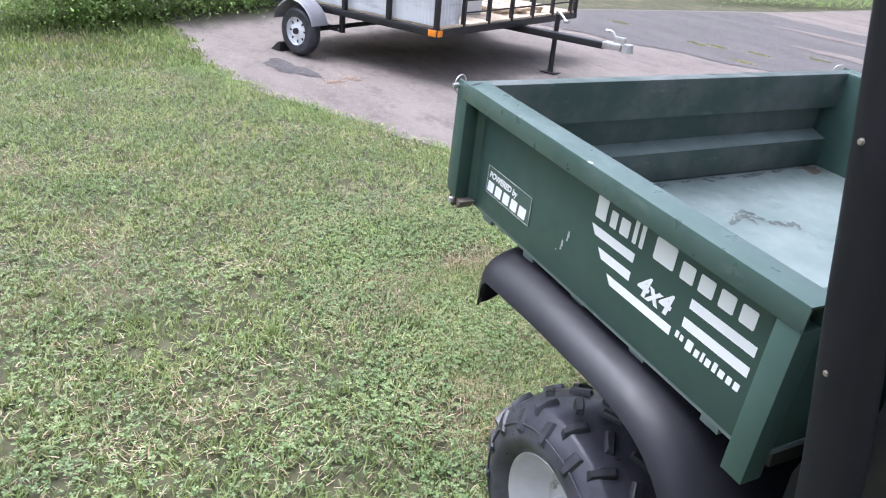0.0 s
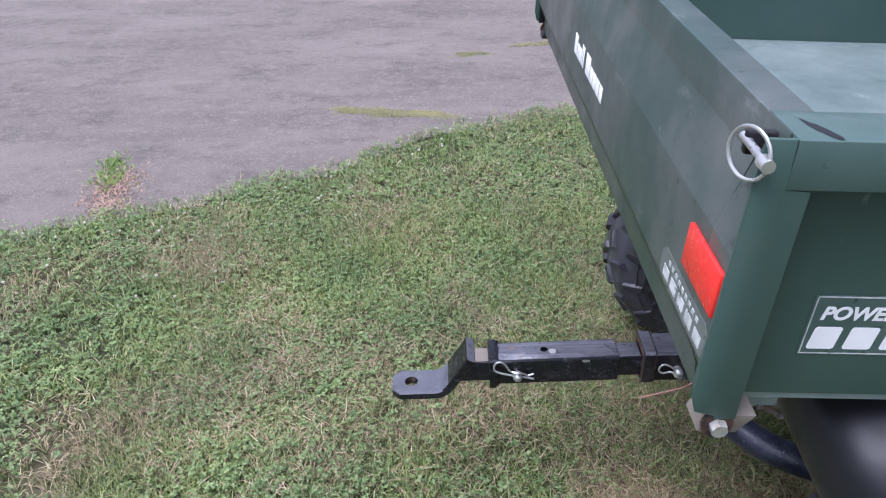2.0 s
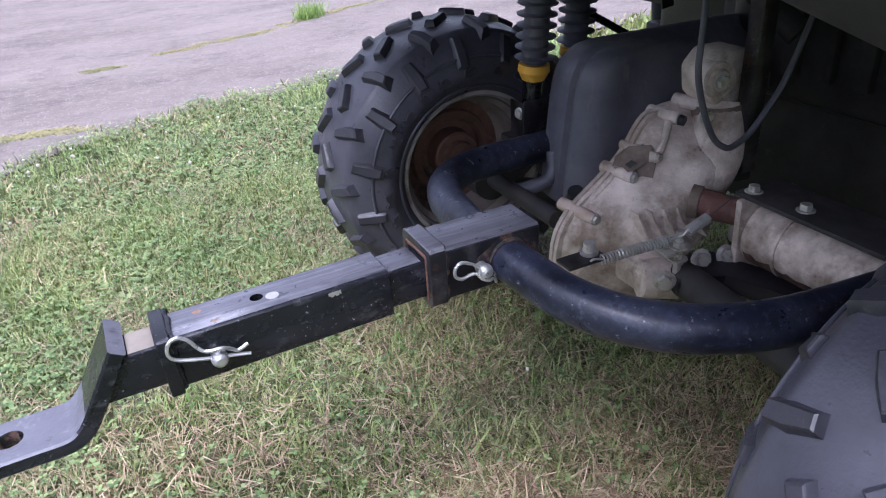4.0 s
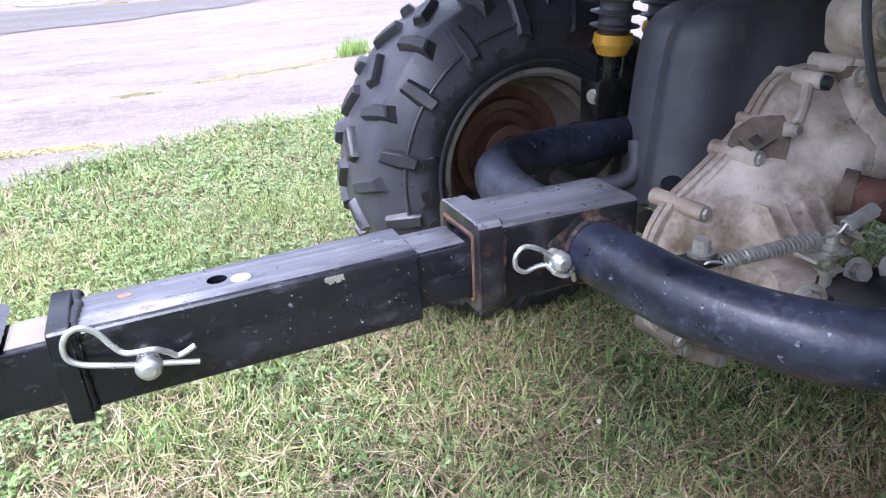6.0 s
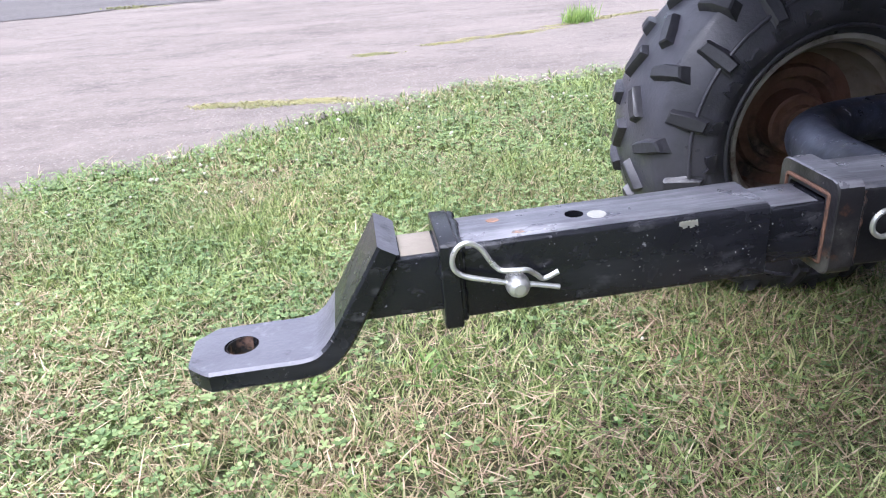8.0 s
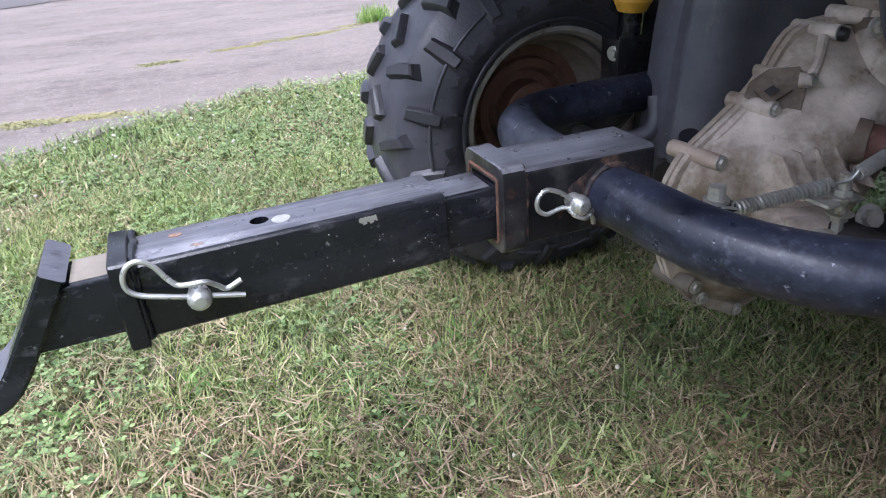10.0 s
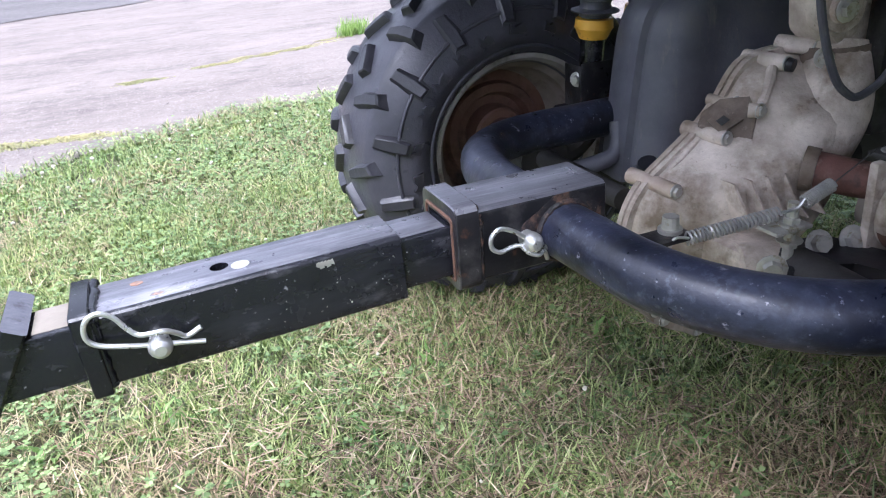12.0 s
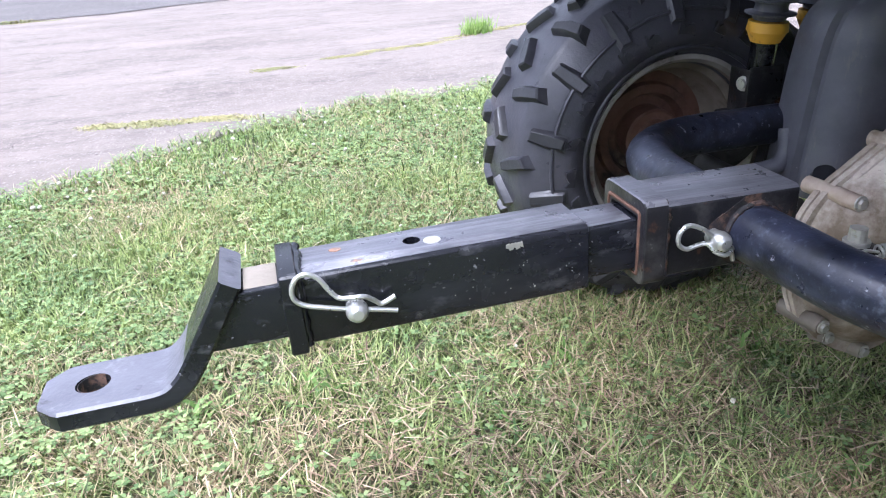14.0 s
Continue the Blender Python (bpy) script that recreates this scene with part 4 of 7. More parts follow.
# inner mud guard beside the transaxle
bm = bmesh.new()
rows = []
for k in range(19):
    u = k / 18
    z = 0.255 + 0.270 * math.sin(u * math.pi / 2) ** 0.6
    x = 0.390 + 0.10 * (1 - math.cos(u * math.pi / 2)) ** 2.6 + 0.030 * math.sin(u * math.pi / 2) ** 0.6
    inset = 0.05 * (1 - math.cos(u * math.pi / 2)) ** 3.5
    ring = [(x + 0.30, 0.325 - inset), (x + 0.02, 0.330 - inset), (x, 0.312 - inset), (x - 0.004, 0.268), (x - 0.004, 0.254), (x + 0.005, 0.249), (x + 0.005, 0.240), (x - 0.002, 0.235), (x + 0.003, 0.222), (x + 0.016, 0.205), (x + 0.030, 0.196), (x + 0.045, 0.193), (x + 0.060, 0.191), (x + 0.076, 0.1895), (x + 0.096, 0.183), (x + 0.125, 0.168), (x + 0.180, 0.160), (x + 0.245, 0.158), (x + 0.290, 0.160)]
    fall = [1.0] * 12 + [1.0, 0.995, 0.99, 0.96, 0.88, 0.74, 0.60]
    rows.append([bm.verts.new((px, py, 0.255 + (z - 0.255) * f)) for (px, py), f in zip(ring, fall)])
for r0, r1 in zip(rows, rows[1:]):
    for k in range(len(ring) - 1):
        bm.faces.new((r0[k], r0[k + 1], r1[k + 1], r1[k]))
bm.faces.new(rows[-1])
tube(bm, [(0.318, 0.306, 0.268), (0.355, 0.290, 0.277), (0.384, 0.277, 0.288), (0.397, 0.279, 0.306), (0.400, 0.287, 0.338)], [0.014 - 0.003 * k / 32 for k in range(33)], 14)
part("mud_guard", bm, GUARD_PLASTIC, vehicle, "dusty black moulded guard", 50)

bm = bmesh.new()
cy(bm, (0.356, 0.152, 0.312), (0.352, 0.149, 0.322), 0.017, 0.013, seg=24)
part("rubber_cap", bm, PLASTIC, vehicle, "round black rubber cap")

# ---- transaxle ----
seam = [(0.290, 0.165), (0.276, 0.205), (0.274, 0.255), (0.283, 0.292), (0.304, 0.322), (0.335, 0.345), (0.362, 0.364), (0.388, 0.384), (0.408, 0.406), (0.424, 0.430), (0.440, 0.446), (0.462, 0.453), (0.500, 0.456), (0.550, 0.454), (0.585, 0.432), (0.595, 0.330), (0.560, 0.240), (0.500, 0.150), (0.440, 0.100), (0.385, 0.092), (0.330, 0.120)]
loop = [Vector((p.x, p.y)) for p in spline([(x, z, 0) for x, z in [*seam, seam[0]]], 4)[:-1]]
hub = Vector((0.430, 0.318))


def shell(bm, levels):
    rings = []
    for y, k, dx, dz in levels:
        rings.append([bm.verts.new((hub.x + dx + (p.x - hub.x) * k, y, hub.y + dz + (p.y - hub.y) * k)) for p in loop])
    for r0, r1 in zip(rings, rings[1:]):
        for i in range(len(loop)):
            bm.faces.new((r0[i], r0[(i + 1) % len(loop)], r1[(i + 1) % len(loop)], r1[i]))
    bm.faces.new(rings[0])
    bm.faces.new(rings[-1])


bm = bmesh.new()
shell(bm, [(0.165, 0.45, 0.05, -0.04), (0.150, 0.62, 0.04, -0.03), (0.128, 0.80, 0.02, -0.012), (0.1045, 0.94, 0.004, 0), (0.104, 1.015, 0, 0), (0.096, 1.015, 0, 0), (0.0955, 0.985, 0, 0), (0.0935, 0.985, 0, 0), (0.093, 1.015, 0, 0), (0.085, 1.015, 0, 0), (0.0845, 0.95, 0, 0), (0.062, 0.89, 0.003, 0), (0.046, 0.80, 0.008, 0.004), (0.028, 0.66, 0.016, 0.010),
           (0.012, 0.52, 0.026, 0.016), (-0.002, 0.42, 0.034, 0.020), (-0.010, 0.32, 0.04, 0.022), (-0.013, 0.18, 0.04, 0.022)])
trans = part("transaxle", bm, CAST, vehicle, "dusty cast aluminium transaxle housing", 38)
for x, z, y0, y1, r in ((0.313, 0.320, 0.126, 0.050, 0.0095), (0.302, 0.157, 0.122, 0.060, 0.0110), (0.332, 0.124, 0.100, 0.080, 0.009), (0.385, 0.096, 0.098, 0.074, 0.010), (0.382, 0.372, 0.112, 0.050, 0.0092), (0.412, 0.404, 0.108, 0.072, 0.0066), (0.410, 0.4045, 0.040, 0.031, 0.0078), (0.466, 0.447, 0.110, 0.052, 0.0095), (0.508, 0.460, 0.100, 0.050, 0.0100), (0.304, 0.235, 0.11, 0.082, 0.009), (0.440, 0.106, 0.096, 0.072, 0.010)):
    bm = bmesh.new()
    cy(bm, (x - 0.004, y0, z), (x + 0.004, y1, z), r * 1.1, r, seg=20)
    boss = part("bolt_boss", bm, CAST_RED if (x, z) == (0.313, 0.320) else CAST if z > 0.2 else CAST_DARK, trans)
    bm = bmesh.new()
    bolt_head(bm, (x + 0.004, y1, z), (0.08, -1, 0), 0.0062, 0.006, True)
    o = part("bolt", bm, BOLT, trans)
bm = bmesh.new()
tube(bm, [(0.318, 0.088, 0.318), (0.340, 0.082, 0.340), (0.364, 0.082, 0.358), (0.386, 0.086, 0.372)], 0.0052, 8)
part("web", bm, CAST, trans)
bm = bmesh.new()
tube(bm, [(0.318, 0.084, 0.318), (0.322, 0.078, 0.280), (0.318, 0.076, 0.245)], 0.0050, 8)
part("web", bm, CAST, trans)
bm = bmesh.new()
tube(bm, [(0.458, 0.062, 0.442), (0.446, 0.052, 0.428), (0.432, 0.044, 0.412), (0.420, 0.040, 0.398)], 0.0062, 10)
part("web", bm, CAST, trans)
bm = bmesh.new()
cy(bm, (0.470, 0.0515, 0.446), (0.473, 0.044, 0.445), 0.0085, 0.0075, seg=18)
part("plug", bm, PLASTIC, trans, "small black rubber plug")
# oily raised pad with a slotted bracket on it


def slab(outline, thick):
    bm = bmesh.new()
    n = (Vector(outline[1]) - Vector(outline[0])).cross(Vector(outline[2]) - Vector(outline[0])).normalized()
    n = -n if n.y > 0 else n
    hi, lo = [bm.verts.new(p) for p in outline], [bm.verts.new(Vector(p) - n * thick) for p in outline]
    bm.faces.new(hi)
    bm.faces.new(lo)
    for k in range(len(outline)):
        bm.faces.new((hi[k], hi[(k + 1) % len(outline)], lo[(k + 1) % len(outline)], lo[k]))
    return bm


part("stained_pad", slab([(0.379, 0.086, 0.397), (0.4, 0.08, 0.411), (0.422, 0.056, 0.415), (0.419, 0.04, 0.399), (0.41, 0.034, 0.369), (0.388, 0.048, 0.355), (0.373, 0.085, 0.383)], 0.016), CAST_BROWN, trans, "brown oily raised pad")
brk = part("bracket", slab([(0.375, 0.072, 0.391), (0.396, 0.062, 0.405), (0.404, 0.045, 0.393), (0.381, 0.054, 0.378)], 0.010), CAST_BROWN, trans, "oily slotted bracket")
part("slot", slab([(0.376, 0.058, 0.393), (0.384, 0.054, 0.399), (0.389, 0.049, 0.394), (0.38, 0.052, 0.388)], 0.004), DARK, brk, "dark slot")
# webs from the seam towards the hub, and cooling fins
for ang, r0, r1 in ((3.5, 0.115, 0.07),):
    bm = bmesh.new()
    d = Vector((math.cos(ang), 0, math.sin(ang)))
    a, b = Vector((hub.x, 0.082, hub.y)) + d * r0, Vector((hub.x + 0.02, 0.030, hub.y + 0.01)) + d * r1
    tube(bm, [a, (a + b) / 2 + Vector((0, -0.006, 0)), b], 0.0045, 8)
    part("web", bm, CAST, trans)
for k in range(5):
    bm = bmesh.new()
    x, y, z = 0.364 + 0.0195 * k, 0.031 - 0.0065 * k, 0.332 + 0.002 * k
    rows = []
    for q in range(6):
        u = q / 5
        zz, yo, xx = z - 0.046 * u, 0.006 - 0.0052 * k - 0.030 * u, x + 0.010 * u * u
        half = 0.0012 + 0.0026 * u
        rows.append([bm.verts.new(p) for p in ((xx - half, y + 0.020, zz), (xx - 0.0014, yo, zz), (xx + 0.0014, yo, zz), (xx + 2 * half, y + 0.020, zz))])
    for r0, r1 in zip(rows, rows[1:]):
        for q in range(4):
            bm.faces.new((r0[q], r0[(q + 1) % 4], r1[(q + 1) % 4], r1[q]))
    bm.faces.new(rows[0])
    bm.faces.new(rows[-1])
    part("fin", bm, CAST, trans)
bm = bmesh.new()
bx(bm, 0.345, 0.430, -0.036, 0.040, 0.215, 0.266, 0.012)
cy(bm, (0.350, -0.020, 0.240), (0.402, -0.040, 0.236), 0.030, 0.033, seg=24)
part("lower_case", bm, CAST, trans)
bm = bmesh.new()
prism(bm, [(0.496, 0.480), (0.515, 0.463), (0.590, 0.463), (0.594, 0.530), (0.560, 0.546), (0.514, 0.546), (0.490, 0.522)], "y", 0.022, 0.085, 0.008)
cy(bm, (0.510, 0.040, 0.507), (0.504, 0.014, 0.508), 0.029, 0.026, seg=32)
cy(bm, (0.504, 0.016, 0.508), (0.503, 0.009, 0.508), 0.018, 0.016, seg=24)
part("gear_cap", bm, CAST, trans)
bm = bmesh.new()
bolt_head(bm, (0.503, 0.010, 0.508), (-0.1, -1, 0), 0.010, 0.009)
part("bolt", bm, BOLT, trans)
bm = bmesh.new()
cy(bm, (0.545, 0.045, 0.428), (0.542, 0.046, 0.464), 0.044, 0.041, seg=36)
part("shift_cover", bm, CAST_BROWN, trans, "brown stained cover ring")
bm = bmesh.new()
tube(bm, [(0.545, 0.045, 0.462), (0.535, 0.036, 0.42), (0.515, 0.026, 0.375), (0.490, 0.020, 0.325)], [0.036 + 0.010 * math.sin(k / 24 * math.pi) for k in range(25)], 20)
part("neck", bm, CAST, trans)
bm = bmesh.new()
bolt_head(bm, (0.500, 0.030, 0.452), (-0.2, -1, 0.2), 0.008, 0.012)
part("case_bolt", bm, BOLT, trans)
# output stub and driven unit
bm = bmesh.new()
cy(bm, (0.450, -0.008, 0.339), (0.458, -0.020, 0.338), 0.0265, 0.0250, seg=28)
part("seal_ring", bm, CAST_BROWN, trans)
bm = bmesh.new()
cy(bm, (0.455, -0.014, 0.338), (0.510, -0.078, 0.326), 0.0225, 0.0205, seg=24)
part("output_shaft", bm, SHAFT_RED, trans, "rust-red output shaft")
bm = bmesh.new()
cy(bm, (0.524, -0.088, 0.302), (0.530, -0.380, 0.296), 0.050, seg=44)
cy(bm, (0.525, -0.142, 0.301), (0.525, -0.148, 0.301), 0.0515, seg=44)
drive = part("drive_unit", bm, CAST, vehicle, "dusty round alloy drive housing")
bm = bmesh.new()
prism(bm, [(0.472, 0.240), (0.578, 0.240), (0.580, 0.362), (0.468, 0.362)], "y", -0.0875, -0.075, 0.004)
flange = part("flange", bm, CAST, drive, "flat alloy end flange")
bm = bmesh.new()
cy(bm, (0.514, -0.0755, 0.300), (0.508, -0.052, 0.302), 0.034, 0.028, seg=28)
part("hub_boss", bm, CAST_DARK, flange)
bm = bmesh.new()
rnd = random.Random(4)
strip = []
for k in range(25):
    y = -0.092 - 0.19 * k / 24
    a0, a1 = radians(204 + rnd.uniform(-5, 5)), radians(238 + rnd.uniform(-5, 5))
    strip.append([bm.verts.new((0.5245 + 0.0506 * math.cos(a0 + (a1 - a0) * q / 4), y, 0.3012 + 0.0506 * math.sin(a0 + (a1 - a0) * q / 4))) for q in range(5)])
for r0, r1 in zip(strip, strip[1:]):
    for q in range(4):
        bm.faces.new((r0[q], r0[q + 1], r1[q + 1], r1[q]))
part("rust_stain", bm, RUSTY, drive, "orange rust streak")
bm = bmesh.new()
bx(bm, 0.474, 0.56, -0.30, -0.066, 0.364, 0.371, 0.002)
plate = part("mount_plate", bm, DARK, drive, "black mounting plate")
for x, y in ((0.492, -0.084), (0.500, -0.165)):
    bm = bmesh.new()
    bolt_head(bm, (x, y, 0.3712), (0, 0, 1), 0.0085, 0.010)
    part("bolt", bm, BOLT, drive)
bm = bmesh.new()
bx(bm, 0.545, 0.575, -0.012, 0.016, 0.36, 0.80, 0.004)
part("strut", bm, RUSTY_BLACK, vehicle, "speckled black upright strut")
bm = bmesh.new()
tube(bm, [(0.440, -0.01, 0.80), (0.426, -0.02, 0.595), (0.426, -0.02, 0.540), (0.442, -0.02, 0.487), (0.466, -0.02, 0.441), (0.490, -0.02, 0.420), (0.508, -0.02, 0.416), (0.538, -0.02, 0.429), (0.569, -0.02, 0.461), (0.60, -0.02, 0.505), (0.64, -0.02, 0.60)], 0.0046, 10)
part("hose", bm, GUARD_PLASTIC, vehicle, "black rubber vent hose")
bm = bmesh.new()
tube(bm, [(0.62, 0.28, 0.80), (0.66, 0.16, 0.64), (0.70, 0.05, 0.54)], 0.022, 14)
part("brace", bm, DARK, vehicle)
# engine and cab parts that close the view forward
bm = bmesh.new()
bx(bm, 0.84, 1.30, -0.36, 0.36, 0.14, 0.80, 0.03)
bx(bm, 0.78, 0.90, -0.16, 0.20, 0.40, 0.66, 0.02)
for k in range(5):
    bx(bm, 0.765, 0.80, -0.18 + 0.07 * k, -0.15 + 0.07 * k, 0.45, 0.70, 0.004)
pieces("engine_block", bm, DARK, vehicle, "dark dirty engine casting")
bm = bmesh.new()
cy(bm, (0.74, -0.17, 0.415), (0.78, -0.17, 0.405), 0.022, 0.028, seg=16)
cy(bm, (0.70, -0.13, 0.43), (0.74, -0.17, 0.42), 0.010, seg=12)
part("red_cap", bm, RED_LENS, vehicle, "small red plastic cap")
bm = bmesh.new()
bx(bm, 0.80, 1.45, -0.62, 0.30, 0.38, 0.86, 0.04)
bx(bm, 0.90, 1.45, 0.26, 0.605, 0.40, 0.855, 0.03)
bx(bm, 0.88, 1.02, -0.62, 0.55, 0.84, 1.40, 0.04)
part("cab_body", bm, PLASTIC, vehicle, "black cab bulkhead and seat back")
for y in (-0.735, 0.66):
    bm = bmesh.new()
    tube(bm, [(0.985, y, 0.42), (0.940, y, 0.89), (0.890, y, 1.165), (0.829, y, 1.49), (0.775, y, 1.76), (0.75, y, 2.0)], 0.035, 20)
    post = part("roll_bar", bm, MATT_BLACK, vehicle, "black steel roll bar upright")
    bm = bmesh.new()
    for z in (0.90, 1.10, 1.36):
        bolt_head(bm, (0.938 - 0.2 * (z - 0.9), y + math.copysign(0.033, y), z), (0.1, math.copysign(1, y), 0), 0.0028, 0.004)
    pieces("bolt", bm, CAST_DARK, post)
    bm = bmesh.new()
    a, b = sorted((y, math.copysign(0.60, y)))
    bx(bm, 0.92, 0.965, a, b, 0.40, 0.44, 0.006)
    bx(bm, 0.92, 0.965, a, b, 0.78, 0.83, 0.006)
    part("bracket", bm, MATT_BLACK, post)

# ---- hitch receiver and bumper tube ----
bm = bmesh.new()
square_tube(bm, 0.004, 0.160, 0.3570, 0.0368, 0.0103, 0.006)
recv = part("receiver", bm, RUSTY_BLACK, vehicle, "black receiver tube with rust stains", 30, BLACK_WORN_SHEEN)
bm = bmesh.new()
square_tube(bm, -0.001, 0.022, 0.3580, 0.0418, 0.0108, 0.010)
part("collar", bm, RUSTY_BLACK, recv, "reinforcing collar with rust round the mouth", 30, BLACK_WORN_SHEEN)
for s in (-1, 1):
    bm = bmesh.new()
    rnd = random.Random(21 + s)
    faces = sorted((s * 0.0364, s * 0.0373))
    prism(bm, [(0.113 + (0.041 + 0.004 * math.sin(3 * a + s) + 0.003 * math.sin(7 * a) + rnd.uniform(-0.0012, 0.0012)) * math.cos(a), min(0.391, max(0.323, 0.355 + (0.037 + 0.003 * math.sin(5 * a) + rnd.uniform(-0.0012, 0.0012)) * math.sin(a)))) for a in [2 * math.pi * k / 60 for k in range(60)]], "y", *faces)
    part("rust_stain", bm, RUST_FILM, recv, "rust stain round the welded tube")
bm = bmesh.new()
square_tube(bm, -0.0026, 0.020, 0.3560, 0.0322, 0.0026, 0.004)
part("rust_lip", bm, RUSTY, recv, "rusted inner edge")
bm = bmesh.new()
square_tube(bm, -0.0010, 0.020, 0.3560, 0.0295, 0.0036, 0.003)
part("sleeve", bm, RUSTY_BLACK, recv, "dark worn sleeve inside the mouth")
bm = bmesh.new()
rnd = random.Random(31)
for s in (-1, 1):
    tube(bm, [(0.0232 + rnd.uniform(-0.0006, 0.0008), s * 0.0374, 0.324 + 0.066 * k / 17) for k in range(18)], [0.0026 + rnd.uniform(-0.0006, 0.0007) for k in range(18)], 8, 2, False)
    tube(bm, [(0.0232 + rnd.uniform(-0.0006, 0.0008), -0.034 + 0.068 * k / 17, 0.3570 + s * 0.0374) for k in range(18)], [0.0024 + rnd.uniform(-0.0005, 0.0007) for k in range(18)], 8, 2, False)
part("weld", bm, RUST_FILM, recv, "rusty weld behind the collar", 60)
for s in (-1, 1):
    bm = bmesh.new()
    run = ((0.139, 0.195, 0.345), (0.160, 0.242, 0.343), (0.193, 0.278, 0.341), (0.232, 0.299, 0.340), (0.285, 0.311, 0.339), (0.37, 0.318, 0.337)) if s > 0 else ((0.142, 0.186, 0.346), (0.164, 0.223, 0.345), (0.194, 0.254, 0.344), (0.232, 0.279, 0.343), (0.285, 0.299, 0.341), (0.37, 0.312, 0.338))
    tube(bm, [(0.112, s * 0.030, 0.353), (0.118, s * 0.085, 0.351), (0.126, s * 0.140, 0.348), *[(x, s * y, z) for x, y, z in run], (0.60, s * 0.33, 0.335)], 0.0285, 28)
    bump_tube = part("bumper_tube", bm, TUBE_BLUE, vehicle, "bent blue-black steel tube welded to the receiver", 60)
    bm = bmesh.new()
    tube(bm, [(0.1135 + (0.0290 + 0.0005 * math.sin(2.1 * k)) * math.cos(2 * math.pi * k / 40), s * (0.0388 + 0.0007 * math.sin(3.3 * k)), 0.353 + (0.0290 + 0.0005 * math.cos(2.7 * k)) * math.sin(2 * math.pi * k / 40)) for k in range(41)], 0.0034, 7, 2, False)
    part("weld", bm, RUST_FILM, bump_tube, "lumpy rusty weld")
bm = bmesh.new()
prism(bm, [(0.362, -0.085), (0.40, -0.02), (0.47, -0.03), (0.56, -0.30), (0.50, -0.32), (0.44, -0.10)], "z", 0.238, 0.262, 0.008)
arm = part("suspension_arm", bm, PLASTIC, vehicle, "flat black suspension arm")
bm = bmesh.new()
bolt_head(bm, (0.352, -0.071, 0.262), (-0.6, -0.8, 0), 0.011, 0.011)
bolt_head(bm, (0.430, -0.060, 0.268), (-0.3, -1, 0.4), 0.011, 0.011)
bolt_head(bm, (0.470, -0.07, 0.268), (-0.3, -1, 0.4), 0.011, 0.011)
pieces("bolt", bm, BOLT, arm)
# return spring over the tube
a, b = Vector((0.266, -0.032, 0.3035)), Vector((0.361, -0.062, 0.3215))
bm = bmesh.new()
ax = (b - a).normalized()
u = ax.cross(Vector((0, 0, 1))).normalized()
w = ax.cross(u)
turns, n = 22, 22 * 14
coil = [a + ax * ((b - a).length * k / n) + (u * math.cos(2 * math.pi * turns * k / n) + w * math.sin(2 * math.pi * turns * k / n)) * 0.0068 for k in range(n + 1)]
tube(bm, coil, 0.0014, 5, 1, False)
spring = part("return_spring", bm, SPRING_STEEL, vehicle, "bright steel coil return spring")
bm = bmesh.new()
tube(bm, [a + Vector((0.004, 0, 0)), a - ax * 0.012 + Vector((0, 0, 0.004)), a - ax * 0.018 + Vector((0, 0, -0.006))], 0.0018, 6)
tube(bm, [b, b + ax * 0.02, b + ax * 0.03 + Vector((0, 0, 0.01))], 0.0018, 6)
pieces("hook", bm, SPRING_STEEL, spring)
bm = bmesh.new()
a2, b2 = Vector((0.389, -0.0685, 0.330)), Vector((0.420, -0.0735, 0.3455))
ax2 = (b2 - a2).normalized()
u2 = ax2.cross(Vector((0, 0, 1))).normalized()
w2 = ax2.cross(u2)
coil = [a2 + ax2 * ((b2 - a2).length * k / 168) + (u2 * math.cos(2 * math.pi * 16 * k / 168) + w2 * math.sin(2 * math.pi * 16 * k / 168)) * 0.0068 for k in range(169)]
tube(bm, coil, 0.0015, 5, 1, False)
part("second_coil", bm, SPRING_STEEL, spring)
bm = bmesh.new()
tube(bm, [b2 - Vector((0.006, 0, 0.003)), b2 + Vector((0.05, -0.01, 0.035))], 0.0008, 5)
part("wire", bm, DARK, spring, "thin dark wire")
bm = bmesh.new()
bx(bm, 0.215, 0.282, -0.030, 0.004, 0.2985, 0.3035, 0.001)
part("lever_plate", bm, RUSTY_BLACK, spring, "black lever plate")
bm = bmesh.new()
cy(bm, (0.264, -0.008, 0.303), (0.264, -0.008, 0.322), 0.0100, 0.009, seg=12)
cy(bm, (0.264, -0.008, 0.303), (0.264, -0.008, 0.308), 0.0135, seg=16)
bx(bm, 0.350, 0.402, -0.074, -0.03, 0.2990, 0.3040, 0.002)
cy(bm, (0.382, -0.062, 0.262), (0.382, -0.062, 0.330), 0.0060, seg=10)
bolt_head(bm, (0.382, -0.062, 0.304), (0, 0, 1), 0.0095, 0.009)
bolt_head(bm, (0.382, -0.062, 0.286), (0, 0, -1), 0.0095, 0.009)
pieces("lever", bm, BOLT, spring, "short steel lever piece")


# ---- hitch extension, ball mount and pins ----
DROOP = Matrix.Translation((0, 0, 0.353)) @ Matrix.Rotation(radians(-1.5), 4, "Y") @ Matrix.Translation((0, 0, -0.353))
ext = thing("hitch_extension", "black steel hitch extension tube plugged into the receiver", "hitch extension", m=DROOP)
bm = bmesh.new()
square_tube(bm, -0.312, -0.050, 0.353, 0.03185, 0.0058, 0.0045)
outer = part("outer_tube", bm, BLACK_STEEL, ext, "glossy black square tube with specks")
# thin grey strip on top: rubbed wear, with sky sheen in its colour
bm = bmesh.new()
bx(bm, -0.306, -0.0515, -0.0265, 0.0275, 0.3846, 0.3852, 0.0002)
